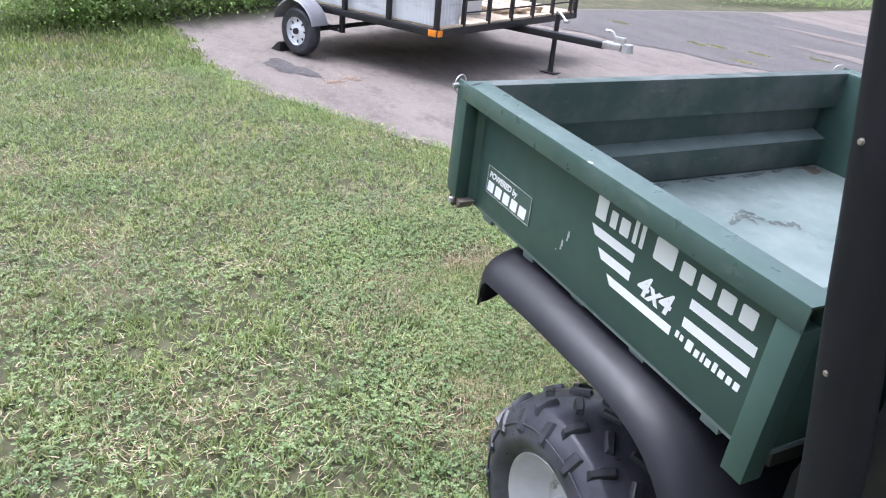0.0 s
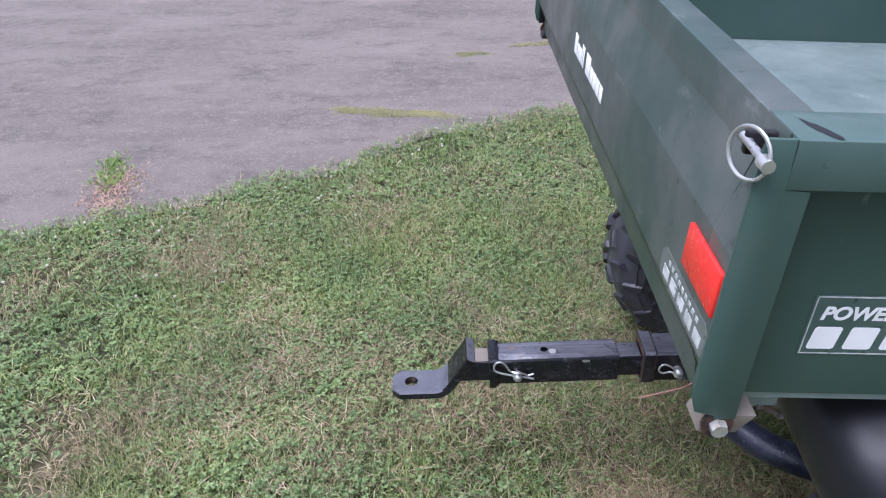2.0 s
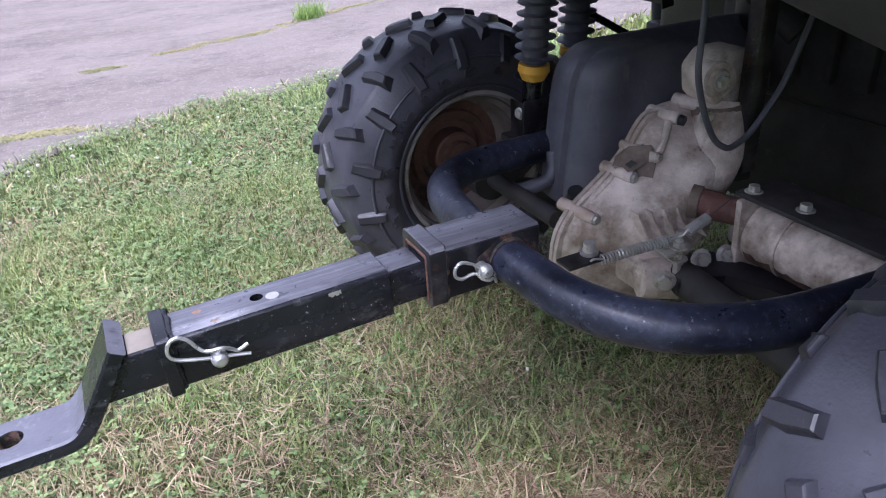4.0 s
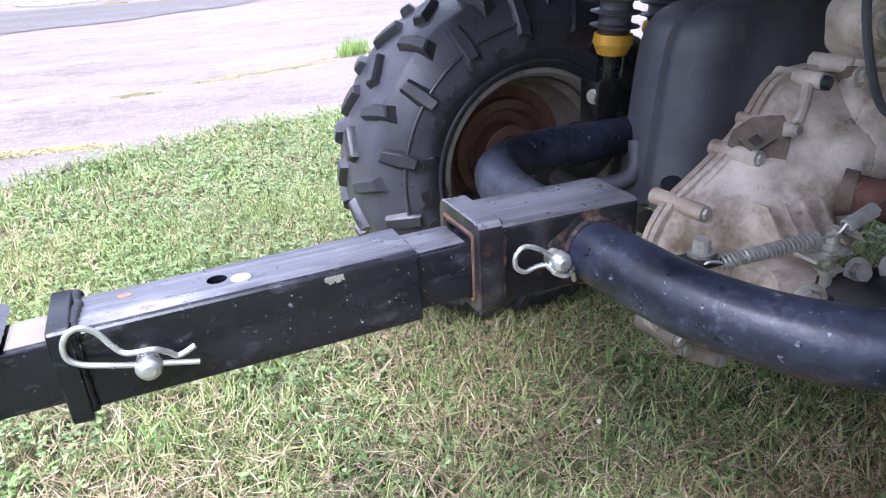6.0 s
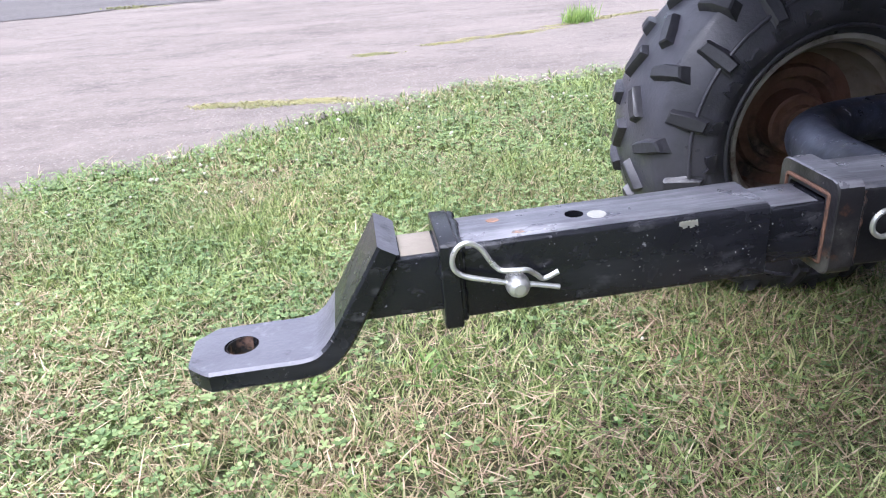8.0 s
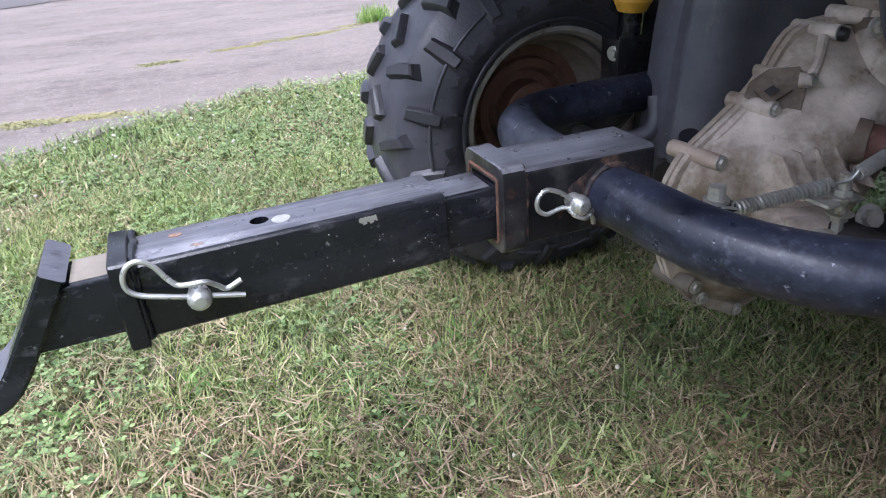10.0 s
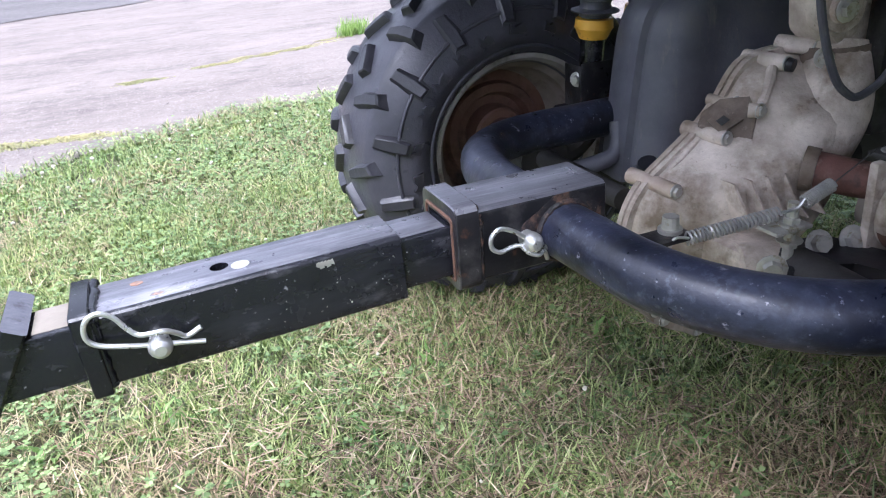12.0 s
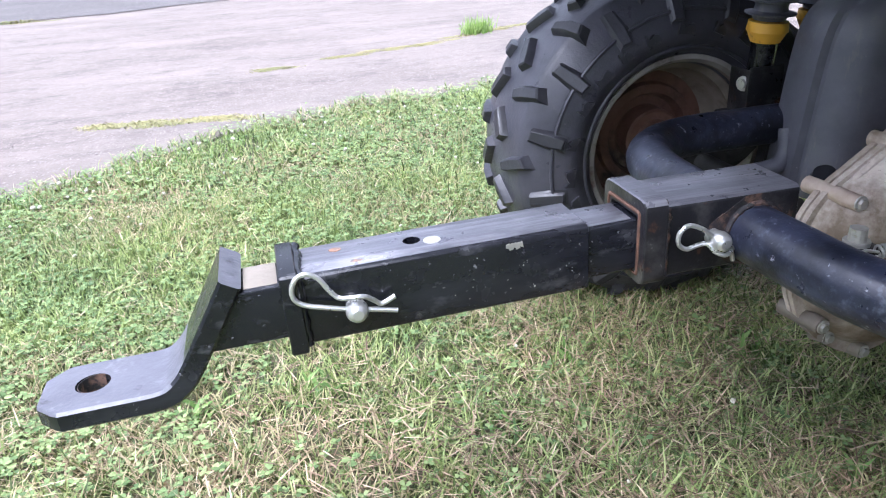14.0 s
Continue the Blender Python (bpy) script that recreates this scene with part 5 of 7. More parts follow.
worn = part("worn_top", bm, BLACK_WORN_SHEEN, ext, "grey top strip, rubbed wear with sky sheen in its colour")
bm = bmesh.new()
bx(bm, -0.115, 0.10, -0.0254, 0.0254, 0.3275, 0.3787, 0.004)
part("inner_bar", bm, BLACK_STEEL, ext)
bm = bmesh.new()
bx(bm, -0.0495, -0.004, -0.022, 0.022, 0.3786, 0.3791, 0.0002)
part("worn_top", bm, BLACK_WORN_SHEEN, ext)
bm = bmesh.new()
square_tube(bm, -0.3225, -0.3075, 0.353, 0.0380, 0.0115, 0.005)
part("collar", bm, BLACK_STEEL, ext, "welded black end collar")
bm = bmesh.new()
rnd = random.Random(7)
tube(bm, [(-0.3056 + rnd.uniform(-0.0014, 0.0014), -0.034 + 0.068 * k / 15, 0.3850 + rnd.uniform(-0.0006, 0.0010)) for k in range(16)], [0.0043 + rnd.uniform(-0.0007, 0.0008) for k in range(16)], 10, 3, False)
tube(bm, [(-0.3066 + rnd.uniform(-0.0008, 0.0008), -0.0325, 0.322 + 0.062 * k / 13) for k in range(14)], [0.0035 + rnd.uniform(-0.0005, 0.0006) for k in range(14)], 10, 3, False)
part("weld", bm, BLACK_STEEL, ext, "lumpy black weld bead", 60)
HOLE_AT = (-0.205, 0.003)
bm = bmesh.new()
prism(bm, [(-0.276, 0.009), (-0.271, 0.007), (-0.266, 0.010), (-0.267, 0.014), (-0.272, 0.016), (-0.277, 0.013)], "z", 0.3846, 0.3855)
part("rust_spot", bm, OCHRE, ext, "small ochre rust spot")
bm = bmesh.new()
prism(bm, [(-0.262, -0.019), (-0.256, -0.021), (-0.251, -0.019), (-0.253, -0.016), (-0.260, -0.015)], "z", 0.3846, 0.3855)
part("rust_spot", bm, OCHRE, ext, "small ochre rust spot")
bm = bmesh.new()
cy(bm, (-0.187, -0.004, 0.3846), (-0.187, -0.004, 0.3857), 0.0082, 0.0078, seg=18)
part("paint_spot", bm, BOLT, ext, "pale round paint spot")
bm = bmesh.new()
rnd = random.Random(11)
for k in range(32):
    x, z, s = rnd.choice((-0.105, -0.128, -0.075, -0.06, -0.16, -0.09, -0.115)) + rnd.gauss(0, 0.012), rnd.uniform(0.334, 0.374), rnd.uniform(0.00018, 0.0006) * (1.7 if k % 6 == 0 else 1)
    x = min(x, -0.03)
    y = -0.0319 if x < -0.05 else -0.0256
    prism(bm, [(x - s, z), (x, z - s * 1.3), (x + s, z + s * 0.2), (x + s * 0.2, z + s)], "y", y + 0.0002, y - 0.0003)
x, z = -0.128, 0.3775
for k in range(5):
    prism(bm, [(x + 0.003 * k, z - 0.003 * (k % 2)), (x + 0.003 * k + 0.004, z - 0.002), (x + 0.003 * k + 0.003, z + 0.004), (x + 0.003 * k, z + 0.003)], "y", -0.0317, -0.0322)
pieces("paint_chip", bm, BOLT, ext, "pale paint chip")

mount = thing("ball_mount", "black drop ball mount with empty ball hole", "ball mount", m=DROOP)
bm = bmesh.new()
prism(bm, [(-0.401, 0.3278), (-0.15, 0.3278), (-0.15, 0.3785), (-0.372, 0.3785)], "y", -0.0252, 0.0252, 0.003)
shank = part("shank", bm, BLACK_STEEL, mount)
for ob in (outer, worn, shank):
    bm = bmesh.new()
    cy(bm, (HOLE_AT[0], HOLE_AT[1], 0.345), (HOLE_AT[0], HOLE_AT[1], 0.40), 0.0082, seg=11)
    pierced(ob, bm)
bm = bmesh.new()
bx(bm, -0.352, -0.324, -0.021, 0.022, 0.3783, 0.3791, 0.0003)
part("bare_patch", bm, CAST_DARK, mount, "bare scuffed metal patch")
# bent flat plate: tongue, bend and upright
path = spline([(-0.5345, 0, 0.3025), (-0.510, 0, 0.3025), (-0.470, 0, 0.3025), (-0.438, 0, 0.3028), (-0.425, 0, 0.3085), (-0.414, 0, 0.321), (-0.398, 0, 0.346), (-0.380, 0, 0.375), (-0.369, 0, 0.393)], 5)
hc = Vector((-0.492, 0.009))
bm = bmesh.new()
rows = []
for i, p in enumerate(path):
    d = (path[min(i + 1, len(path) - 1)] - path[max(i - 1, 0)]).normalized()
    n = Vector((-d.z, 0, d.x))
    q = p - n * 0.019
    c = 0.0025
    cut = max(0.0, 0.017 - (p.x + 0.5345) * 1.0)
    y0, y1 = -0.030 + cut, 0.046 - cut
    rows.append([bm.verts.new(v) for v in (p + Vector((0, y0 + c, 0)), p + Vector((0, y1 - c, 0)), p - n * c + Vector((0, y1, 0)), q + n * c + Vector((0, y1, 0)),
                                            q + Vector((0, y1 - c, 0)), q + Vector((0, y0 + c, 0)), q + n * c + Vector((0, y0, 0)), p - n * c + Vector((0, y0, 0)))])
for r0, r1 in zip(rows, rows[1:]):
    for k in range(8):
        bm.faces.new((r0[k], r0[(k + 1) % 8], r1[(k + 1) % 8], r1[k]))
bm.faces.new(rows[0])
bm.faces.new(rows[-1])
plate = part("drop_plate", bm, BLACK_STEEL, mount, "bent flat plate, top greyed by wear and painted sky sheen", 25, PLATE_WORN_SHEEN)
bm = bmesh.new()
cy(bm, (hc.x, hc.y, 0.27), (hc.x, hc.y, 0.32), 0.0146, seg=48)
pierced(plate, bm)
bm = bmesh.new()
lathe(bm, [(0.0143, -0.0090), (0.0143, 0.0090), (0.0138, 0.0090), (0.0138, -0.0090)], 40, Matrix.Translation((hc.x, hc.y, 0.2930)) @ Matrix.Rotation(math.pi / 2, 4, "X"), True)
part("hole_rust", bm, RUST_FILM, mount, "rusty wall of the ball hole")
bm = bmesh.new()
rnd = random.Random(9)
tube(bm, [(-0.3588 + rnd.uniform(-0.0012, 0.0006), -0.026 + 0.052 * k / 15, 0.3793) for k in range(16)], [rnd.uniform(0.0023, 0.0033) for k in range(16)], 8, 2, False)
part("weld", bm, BLACK_STEEL, mount, "", 60)


def hitch_pin(x, z, face, m, wire, label):
    pin = thing("hitch_pin", label, "hitch pin", "hitch pins", m)
    bm = bmesh.new()
    cy(bm, (x, 0.045, z), (x, face - 0.008, z), 0.0079, seg=20)
    lathe(bm, [(0.0, -0.0115), (0.0045, -0.0112), (0.0078, -0.0088), (0.0095, -0.005), (0.0097, 0.0), (0.0088, 0.004), (0.0079, 0.006)], 28, Matrix.Translation((x, face - 0.010, z)))
    part("shaft", bm, ZINC, pin, "pin with rounded steel end")
    bm = bmesh.new()
    tube(bm, [(x + dx, face - 0.006 - dy, z + dz) for dx, dz, dy in wire], 0.0022, 10, 6)
    part("clip", bm, ZINC, pin, "bent spring wire clip")
    return pin


hitch_pin(-0.264, 0.3515, -0.0318, DROOP, [(0.034, -0.0077, 0.004), (0.018, -0.0035, 0.004), (0, 0.0005, 0.004), (-0.022, 0.0065, 0.004), (-0.041, 0.0125, 0.003), (-0.0488, 0.020, 0.003), (-0.0490, 0.030, 0.003), (-0.0440, 0.0380, 0.003),
          (-0.0360, 0.0400, 0.003), (-0.0270, 0.0340, 0.003), (-0.0200, 0.0225, 0.004), (-0.0130, 0.0150, 0.006), (-0.0030, 0.0150, 0.010), (0.0070, 0.0140, 0.010), (0.0150, 0.0070, 0.006), (0.0215, 0.0015, 0.004), (0.0335, 0.0060, 0.004)],
          "steel hitch pin and wire clip through the extension")
hitch_pin(0.0705, 0.3555, -0.0385, Matrix.Identity(4), [(0.0255, -0.0158, 0.003), (0.0105, -0.0065, 0.004), (0, 0, 0.004), (-0.0075, 0.0060, 0.004), (-0.0185, 0.0145, 0.003), (-0.0315, 0.0190, 0.002), (-0.0400, 0.0125, 0.002), (-0.0400, 0.0020, 0.002),
          (-0.0315, -0.0040, 0.002), (-0.0205, -0.0018, 0.002), (-0.0120, -0.0012, 0.004), (-0.0062, -0.0080, 0.008), (0.0035, -0.0125, 0.010), (0.0115, -0.0115, 0.007), (0.0170, -0.0225, 0.003)],
          "steel hitch pin and wire clip through the receiver")

# ---- utility trailer on the driveway ----
TRAILER_BLACK = surf("trailer_black_paint", (0.012, 0.012, 0.014), (0.022, 0.022, 0.025), 8, (0.35, 0.5), 0, 0.05, 200)
TRAILER_WHITE = surf("white_corrugated_board", (0.62, 0.64, 0.66), (0.74, 0.75, 0.77), 3, (0.5, 0.65), 0, 0.05, 80, [((0.45, 0.46, 0.48), 3, 0.55, 0.75, (1, 1, 6))])
TRAILER_GREY = surf("grey_trailer_fender", (0.22, 0.22, 0.24), (0.32, 0.32, 0.34), 6, (0.4, 0.6), 0.2, 0.05, 100)
BOARD = surf("raw_boards", (0.42, 0.33, 0.23), (0.60, 0.50, 0.38), 6, (0.7, 0.85), 0, 0.1, 60, [((0.25, 0.18, 0.12), 8, 0.6, 0.7, None)], None, 0.2)
AMBER = surf("amber_lens", (0.80, 0.24, 0.02), (0.9, 0.30, 0.03), 40, (0.2, 0.3), 0, 0.05)
RED_PAINT = surf("red_machine_paint", (0.42, 0.018, 0.016), (0.55, 0.03, 0.025), 10, (0.3, 0.45), 0, 0.03)
WHITE_RIM = surf("white_spoke_rim", (0.78, 0.80, 0.83), (0.86, 0.87, 0.90), 10, (0.35, 0.5), 0, 0.03)
TM = Matrix.Translation((-4.57, 1.39, -0.012)) @ Matrix.Rotation(radians(26), 4, "Z") @ Matrix.Scale(1.07, 4)
trailer = thing("utility_trailer", "black steel utility trailer with white side boards on driveway", "trailer", m=TM)
TL, TW, ZD, ZR = -2.15, 2.36, 0.44, 0.80
bm = bmesh.new()
bx(bm, TL, 0, 0.0, 0.05, ZD - 0.045, ZD + 0.015, 0.004)
bx(bm, TL, 0, TW - 0.05, TW, ZD - 0.045, ZD + 0.015, 0.004)
bx(bm, -0.05, 0, 0.05, TW - 0.05, ZD - 0.045, ZD + 0.014, 0.004)
bx(bm, TL, TL + 0.05, 0.05, TW - 0.05, ZD - 0.045, ZD + 0.014, 0.004)
for k in range(3):
    bx(bm, TL + 0.5 * (k + 1), TL + 0.5 * (k + 1) + 0.04, 0.05, TW - 0.05, ZD - 0.045, ZD - 0.002)
part("chassis", bm, TRAILER_BLACK, trailer)
for k in range(12):
    bm = bmesh.new()
    bx(bm, TL + 0.02, -0.01, 0.052 + k * 0.188, 0.052 + k * 0.188 + 0.180, ZD + 0.0145, ZD + 0.034, 0.002)
    part("plank", bm, BOARD, trailer)
for y in (0.0, TW - 0.04):
    bm = bmesh.new()
    bx(bm, TL, 0, y, y + 0.04, ZR - 0.035, ZR, 0.003)
    part("top_rail", bm, TRAILER_BLACK, trailer)
    for k in range(5):
        x = -0.045 + (TL + 0.05) * k / 4
        bm = bmesh.new()
        bx(bm, x, x + 0.04, y + 0.002, y + 0.038, ZD + 0.0145, ZR - 0.034, 0.002)
        part("stake", bm, TRAILER_BLACK, trailer)
bm = bmesh.new()
bx(bm, -0.04, -0.001, 0.041, TW - 0.041, ZR - 0.035, ZR, 0.003)
part("top_rail", bm, TRAILER_BLACK, trailer)
for k in range(6):
    y = 0.36 + k * 0.37
    bm = bmesh.new()
    bx(bm, -0.035, -0.002, y, y + 0.03, ZD + 0.0145, ZR - 0.034, 0.002)
    part("stake", bm, TRAILER_BLACK, trailer)
for zz in (0.56, 0.66):
    bm = bmesh.new()
    bx(bm, -0.026, -0.012, 0.36, TW - 0.041, zz, zz + 0.012)
    part("slat", bm, TRAILER_BLACK, trailer)
for k in range(4):
    x1 = -0.05 + (TL + 0.05) * k / 4
    x0 = -0.05 + (TL + 0.05) * (k + 1) / 4
    bm = bmesh.new()
    n = 26
    pts = [(x0 + 0.045 + (x1 - x0 - 0.05) * i / n, 0.044 + 0.004 * (i % 2)) for i in range(n + 1)]
    prism(bm, pts + [(x, y + 0.006) for x, y in reversed(pts)], "z", ZD + 0.034, ZR - 0.045)
    part("side_board", bm, TRAILER_WHITE, trailer, "white corrugated board", 0)
bm = bmesh.new()
n = 14
pts = [(-0.052 - 0.004 * (i % 2), 0.06 + 0.30 * i / n) for i in range(n + 1)]
prism(bm, pts + [(x - 0.006, y) for x, y in reversed(pts)], "z", ZD + 0.034, ZR - 0.045)
part("front_board", bm, TRAILER_WHITE, trailer, "white corrugated board", 0)
bm = bmesh.new()
bx(bm, -1.20, 0.86, 1.30, 1.38, ZD - 0.105, ZD - 0.046, 0.004)
tongue = part("tongue", bm, TRAILER_BLACK, trailer)
bm = bmesh.new()
bx(bm, 0.84, 1.02, 1.295, 1.385, ZD - 0.10, ZD - 0.035, 0.012)
cy(bm, (1.07, 1.34, ZD - 0.10), (1.07, 1.34, ZD - 0.03), 0.055, 0.045, seg=20)
bx(bm, 0.93, 1.04, 1.325, 1.355, ZD - 0.04, ZD + 0.02, 0.008)
tube(bm, [(0.95, 1.34, ZD + 0.0), (0.90, 1.34, ZD + 0.05), (0.84, 1.34, ZD + 0.055)], 0.012, 8)
part("coupler", bm, ZINC, tongue, "zinc-plated ball coupler")
bm = bmesh.new()
cy(bm, (0.30, 1.42, 0.03), (0.30, 1.42, ZD + 0.10), 0.024, seg=16)
bx(bm, 0.22, 0.38, 1.36, 1.48, 0.004, 0.014, 0.002)
cy(bm, (0.30, 1.42, 0.01), (0.30, 1.42, 0.06), 0.03, 0.018, seg=16)
bx(bm, 0.27, 0.33, 1.375, 1.42, ZD - 0.09, ZD - 0.05, 0.003)
jack = part("jack", bm, TRAILER_BLACK, trailer, "black trailer jack standing on its foot")
bm = bmesh.new()
tube(bm, [(0.30, 1.42, ZD + 0.10), (0.30, 1.40, ZD + 0.13), (0.38, 1.36, ZD + 0.10), (0.44, 1.33, ZD + 0.06)], 0.012, 8)
cy(bm, (0.42, 1.34, ZD + 0.065), (0.48, 1.30, ZD + 0.065), 0.016, seg=10)
part("crank", bm, ZINC, jack)
bm = bmesh.new()
bx(bm, -0.085, -0.004, -0.014, -0.0005, ZD - 0.04, ZD + 0.012, 0.004)
bx(bm, -0.001, 0.013, 0.004, 0.06, ZD - 0.04, ZD + 0.012, 0.004)
part("marker_lamp", bm, AMBER, trailer, "amber corner marker")
for y in (-0.15, TW + 0.15):
    s = -1 if y < 0 else 1
    bm = bmesh.new()
    prof = [(0.125, -0.062)] + [(0.215 - 0.045 * abs(math.sin(a)) ** 3 if False else 0.17 + 0.05 * math.cos(a * 0.9), 0.066 * math.sin(a)) for a in [math.radians(-80 + 16 * k) for k in range(11)]] + [(0.125, 0.062)]
    lathe(bm, prof, 48, Matrix.Translation((-1.46, y, 0.222)))
    wh = part("wheel", bm, RUBBER, trailer, "small black trailer tyre")
    bm = bmesh.new()
    lathe(bm, [(0.128, 0.06), (0.135, 0.045), (0.128, 0.02), (0.10, 0.03), (0.06, 0.045), (0.04, 0.05), (0.0, 0.05)], 40, Matrix.Translation((-1.46, y, 0.222)) @ (Matrix.Identity(4) if s > 0 else Matrix.Rotation(math.pi, 4, "Z")))
    rm = part("rim", bm, WHITE_RIM, wh, "white spoked rim")
    bm = bmesh.new()
    for k in range(8):
        a = 2 * math.pi * k / 8
        bx(bm, -0.008, 0.008, 0, 0.006, 0.078, 0.104, 0.002, Matrix.Translation((-1.46, y + s * 0.036, 0.222)) @ Matrix.Rotation(a, 4, "Y") @ (Matrix.Identity(4) if s > 0 else Matrix.Rotation(math.pi, 4, "Z")))
    part("slot", bm, TRAILER_BLACK, rm)
    bm = bmesh.new()
    cy(bm, (-1.46, y + s * 0.03, 0.222), (-1.46, y + s * 0.075, 0.222), 0.03, 0.026, seg=18)
    part("hub", bm, TRAILER_BLACK, wh)
    bm = bmesh.new()
    rows = []
    for k in range(13):
        a = math.radians(15 + 150 * k / 12)
        rows.append([bm.verts.new((-1.46 + r * math.cos(a), y + dy, 0.235 + r * math.sin(a))) for dy, r in ((-0.10, 0.262), (-0.09, 0.272), (0.09, 0.272), (0.10, 0.262), (0.09, 0.266), (-0.09, 0.266))])
    for r0, r1 in zip(rows, rows[1:]):
        for k in range(6):
            bm.faces.new((r0[k], r0[(k + 1) % 6], r1[(k + 1) % 6], r1[k]))
    bm.faces.new(rows[0])
    bm.faces.new(rows[-1])
    part("fender", bm, TRAILER_GREY, trailer, "curved grey steel fender", 40)
bm = bmesh.new()
cy(bm, (-1.46, -0.15, 0.222), (-1.46, TW + 0.15, 0.222), 0.022, seg=14)
for y in (0.06, TW - 0.06):
    for k in range(3):
        bx(bm, -1.76 + 0.05 * k, -1.16 - 0.05 * k, y - 0.02, y + 0.02, 0.245 + 0.014 * k, 0.257 + 0.014 * k, 0.002)
    bx(bm, -1.80, -1.76, y - 0.02, y + 0.02, 0.24, 0.40, 0.003)
    bx(bm, -1.16, -1.12, y - 0.02, y + 0.02, 0.24, 0.40, 0.003)
part("axle", bm, TRAILER_BLACK, trailer)
bm = bmesh.new()
bx(bm, TL - 0.02, TL - 0.001, -0.10, -0.02, 0.44, 0.50, 0.005)
bx(bm, TL - 0.002, TL + 0.04, -0.12, 0.0, 0.42, 0.44, 0.003)
part("tail_lamp", bm, RED_LENS, trailer, "red tail lamp")
# its load
LOADM = TM
chest = thing("storage_chest", "large white boxes with flat lid in the trailer", "chest", m=LOADM)
bm = bmesh.new()
bx(bm, -1.50, -0.30, 0.09, 1.05, ZD + 0.034, ZR + 0.03, 0.02)
part("body", bm, TRAILER_WHITE, chest)
bm = bmesh.new()
bx(bm, -1.53, -0.27, 0.07, 1.08, ZR + 0.028, ZR + 0.075, 0.012)
part("lid", bm, TRAILER_WHITE, chest)
rnd = random.Random(21)
for k in range(16):
    bd = thing("board", "raw sawn boards stacked loosely in the trailer", "board", "boards in the trailer", LOADM @ pose(rnd.uniform(-0.45, -0.30), 1.25 + 0.10 * (k % 8) + rnd.uniform(-0.02, 0.02), ZD + 0.035 + 0.028 * (k // 8), 0, 0, rnd.uniform(-6, 6)))
    bm = bmesh.new()
    bx(bm, -0.9 + rnd.uniform(-0.1, 0.1), 0.22, -0.044, 0.044, 0, 0.024, 0.002)
    part("plank", bm, BOARD, bd)
mower = thing("garden_machine", "red garden machine with black hood in the trailer", "machine", m=LOADM)
bm = bmesh.new()
bx(bm, TL + 0.06, TL + 0.52, 0.20, 0.80, ZD + 0.13, ZR - 0.02, 0.05)
part("body", bm, RED_PAINT, mower)
for x in (TL + 0.12, TL + 0.45):
    for y in (0.20, 0.80):
        bm = bmesh.new()
        lathe(bm, [(0.0, -0.03), (0.09, -0.03), (0.10, -0.02), (0.10, 0.02), (0.09, 0.03), (0.0, 0.03)], 24, Matrix.Translation((x, y, ZD + 0.135)))
        part("wheel", bm, RUBBER, mower)
chock = thing("wheel_chock", "dark wedge block behind the trailer wheel", "wheel chock", m=TM)
bm = bmesh.new()
prism(bm, [(-1.80, 0.004), (-1.665, 0.004), (-1.675, 0.085), (-1.70, 0.09)], "y", -0.22, -0.08, 0.006)
part("wedge", bm, DARK, chock)


# ---- beyond the driveway: car, garage and its clutter ----
CAR_PAINT = surf("charcoal_car_paint", (0.030, 0.030, 0.036), (0.040, 0.040, 0.047), 2, (0.2, 0.3), 0.3, 0.0)
CAR_TRIM = surf("black_car_trim", (0.012, 0.012, 0.013), (0.02, 0.02, 0.02), 8, (0.5, 0.65), 0, 0.05)
CAR_GLASS = surf("dark_car_glass", (0.012, 0.014, 0.016), (0.016, 0.018, 0.02), 4, (0.05, 0.08), 0, 0.0)
CY, CZ = 12.75, drive_z(0, 12.75)
car = thing("car", "charcoal van parked by the garage, lower body seen", "car", m=pose(0.80, 0.05, CZ, 0, 0, 3))
bm = bmesh.new()
side = [(2.15, 0.30), (2.12, 0.55), (2.20, 0.95), (2.45, 1.45), (2.65, 1.62), (4.6, 1.66), (5.5, 1.25), (6.5, 1.05), (6.72, 0.75), (6.72, 0.32), (6.35, 0.24),
        *[(5.8 + 0.37 * math.cos(a), 0.31 + 0.37 * math.sin(a)) for a in [math.radians(10 + 20 * k) for k in range(9)]], (5.40, 0.22), (3.55, 0.22),
        *[(3.12 + 0.37 * math.cos(a), 0.31 + 0.37 * math.sin(a)) for a in [math.radians(10 + 20 * k) for k in range(9)]], (2.7, 0.26)]
prism(bm, side, "y", CY, CY + 1.75, 0.03)
part("body", bm, CAR_PAINT, car, "", 40)
bm = bmesh.new()
bx(bm, 3.52, 5.40, CY - 0.015, CY + 0.05, 0.22, 0.33, 0.012)
part("sill", bm, CAR_TRIM, car)
bm = bmesh.new()
bx(bm, 2.06, 2.68, CY + 0.01, CY + 1.74, 0.30, 0.56, 0.05)
part("bumper", bm, CAR_TRIM, car)
bm = bmesh.new()
prism(bm, [(2.62, 1.05), (4.75, 1.05), (5.35, 1.12), (4.55, 1.55), (2.75, 1.52)], "y", CY - 0.006, CY + 0.02)
part("side_window", bm, CAR_GLASS, car)
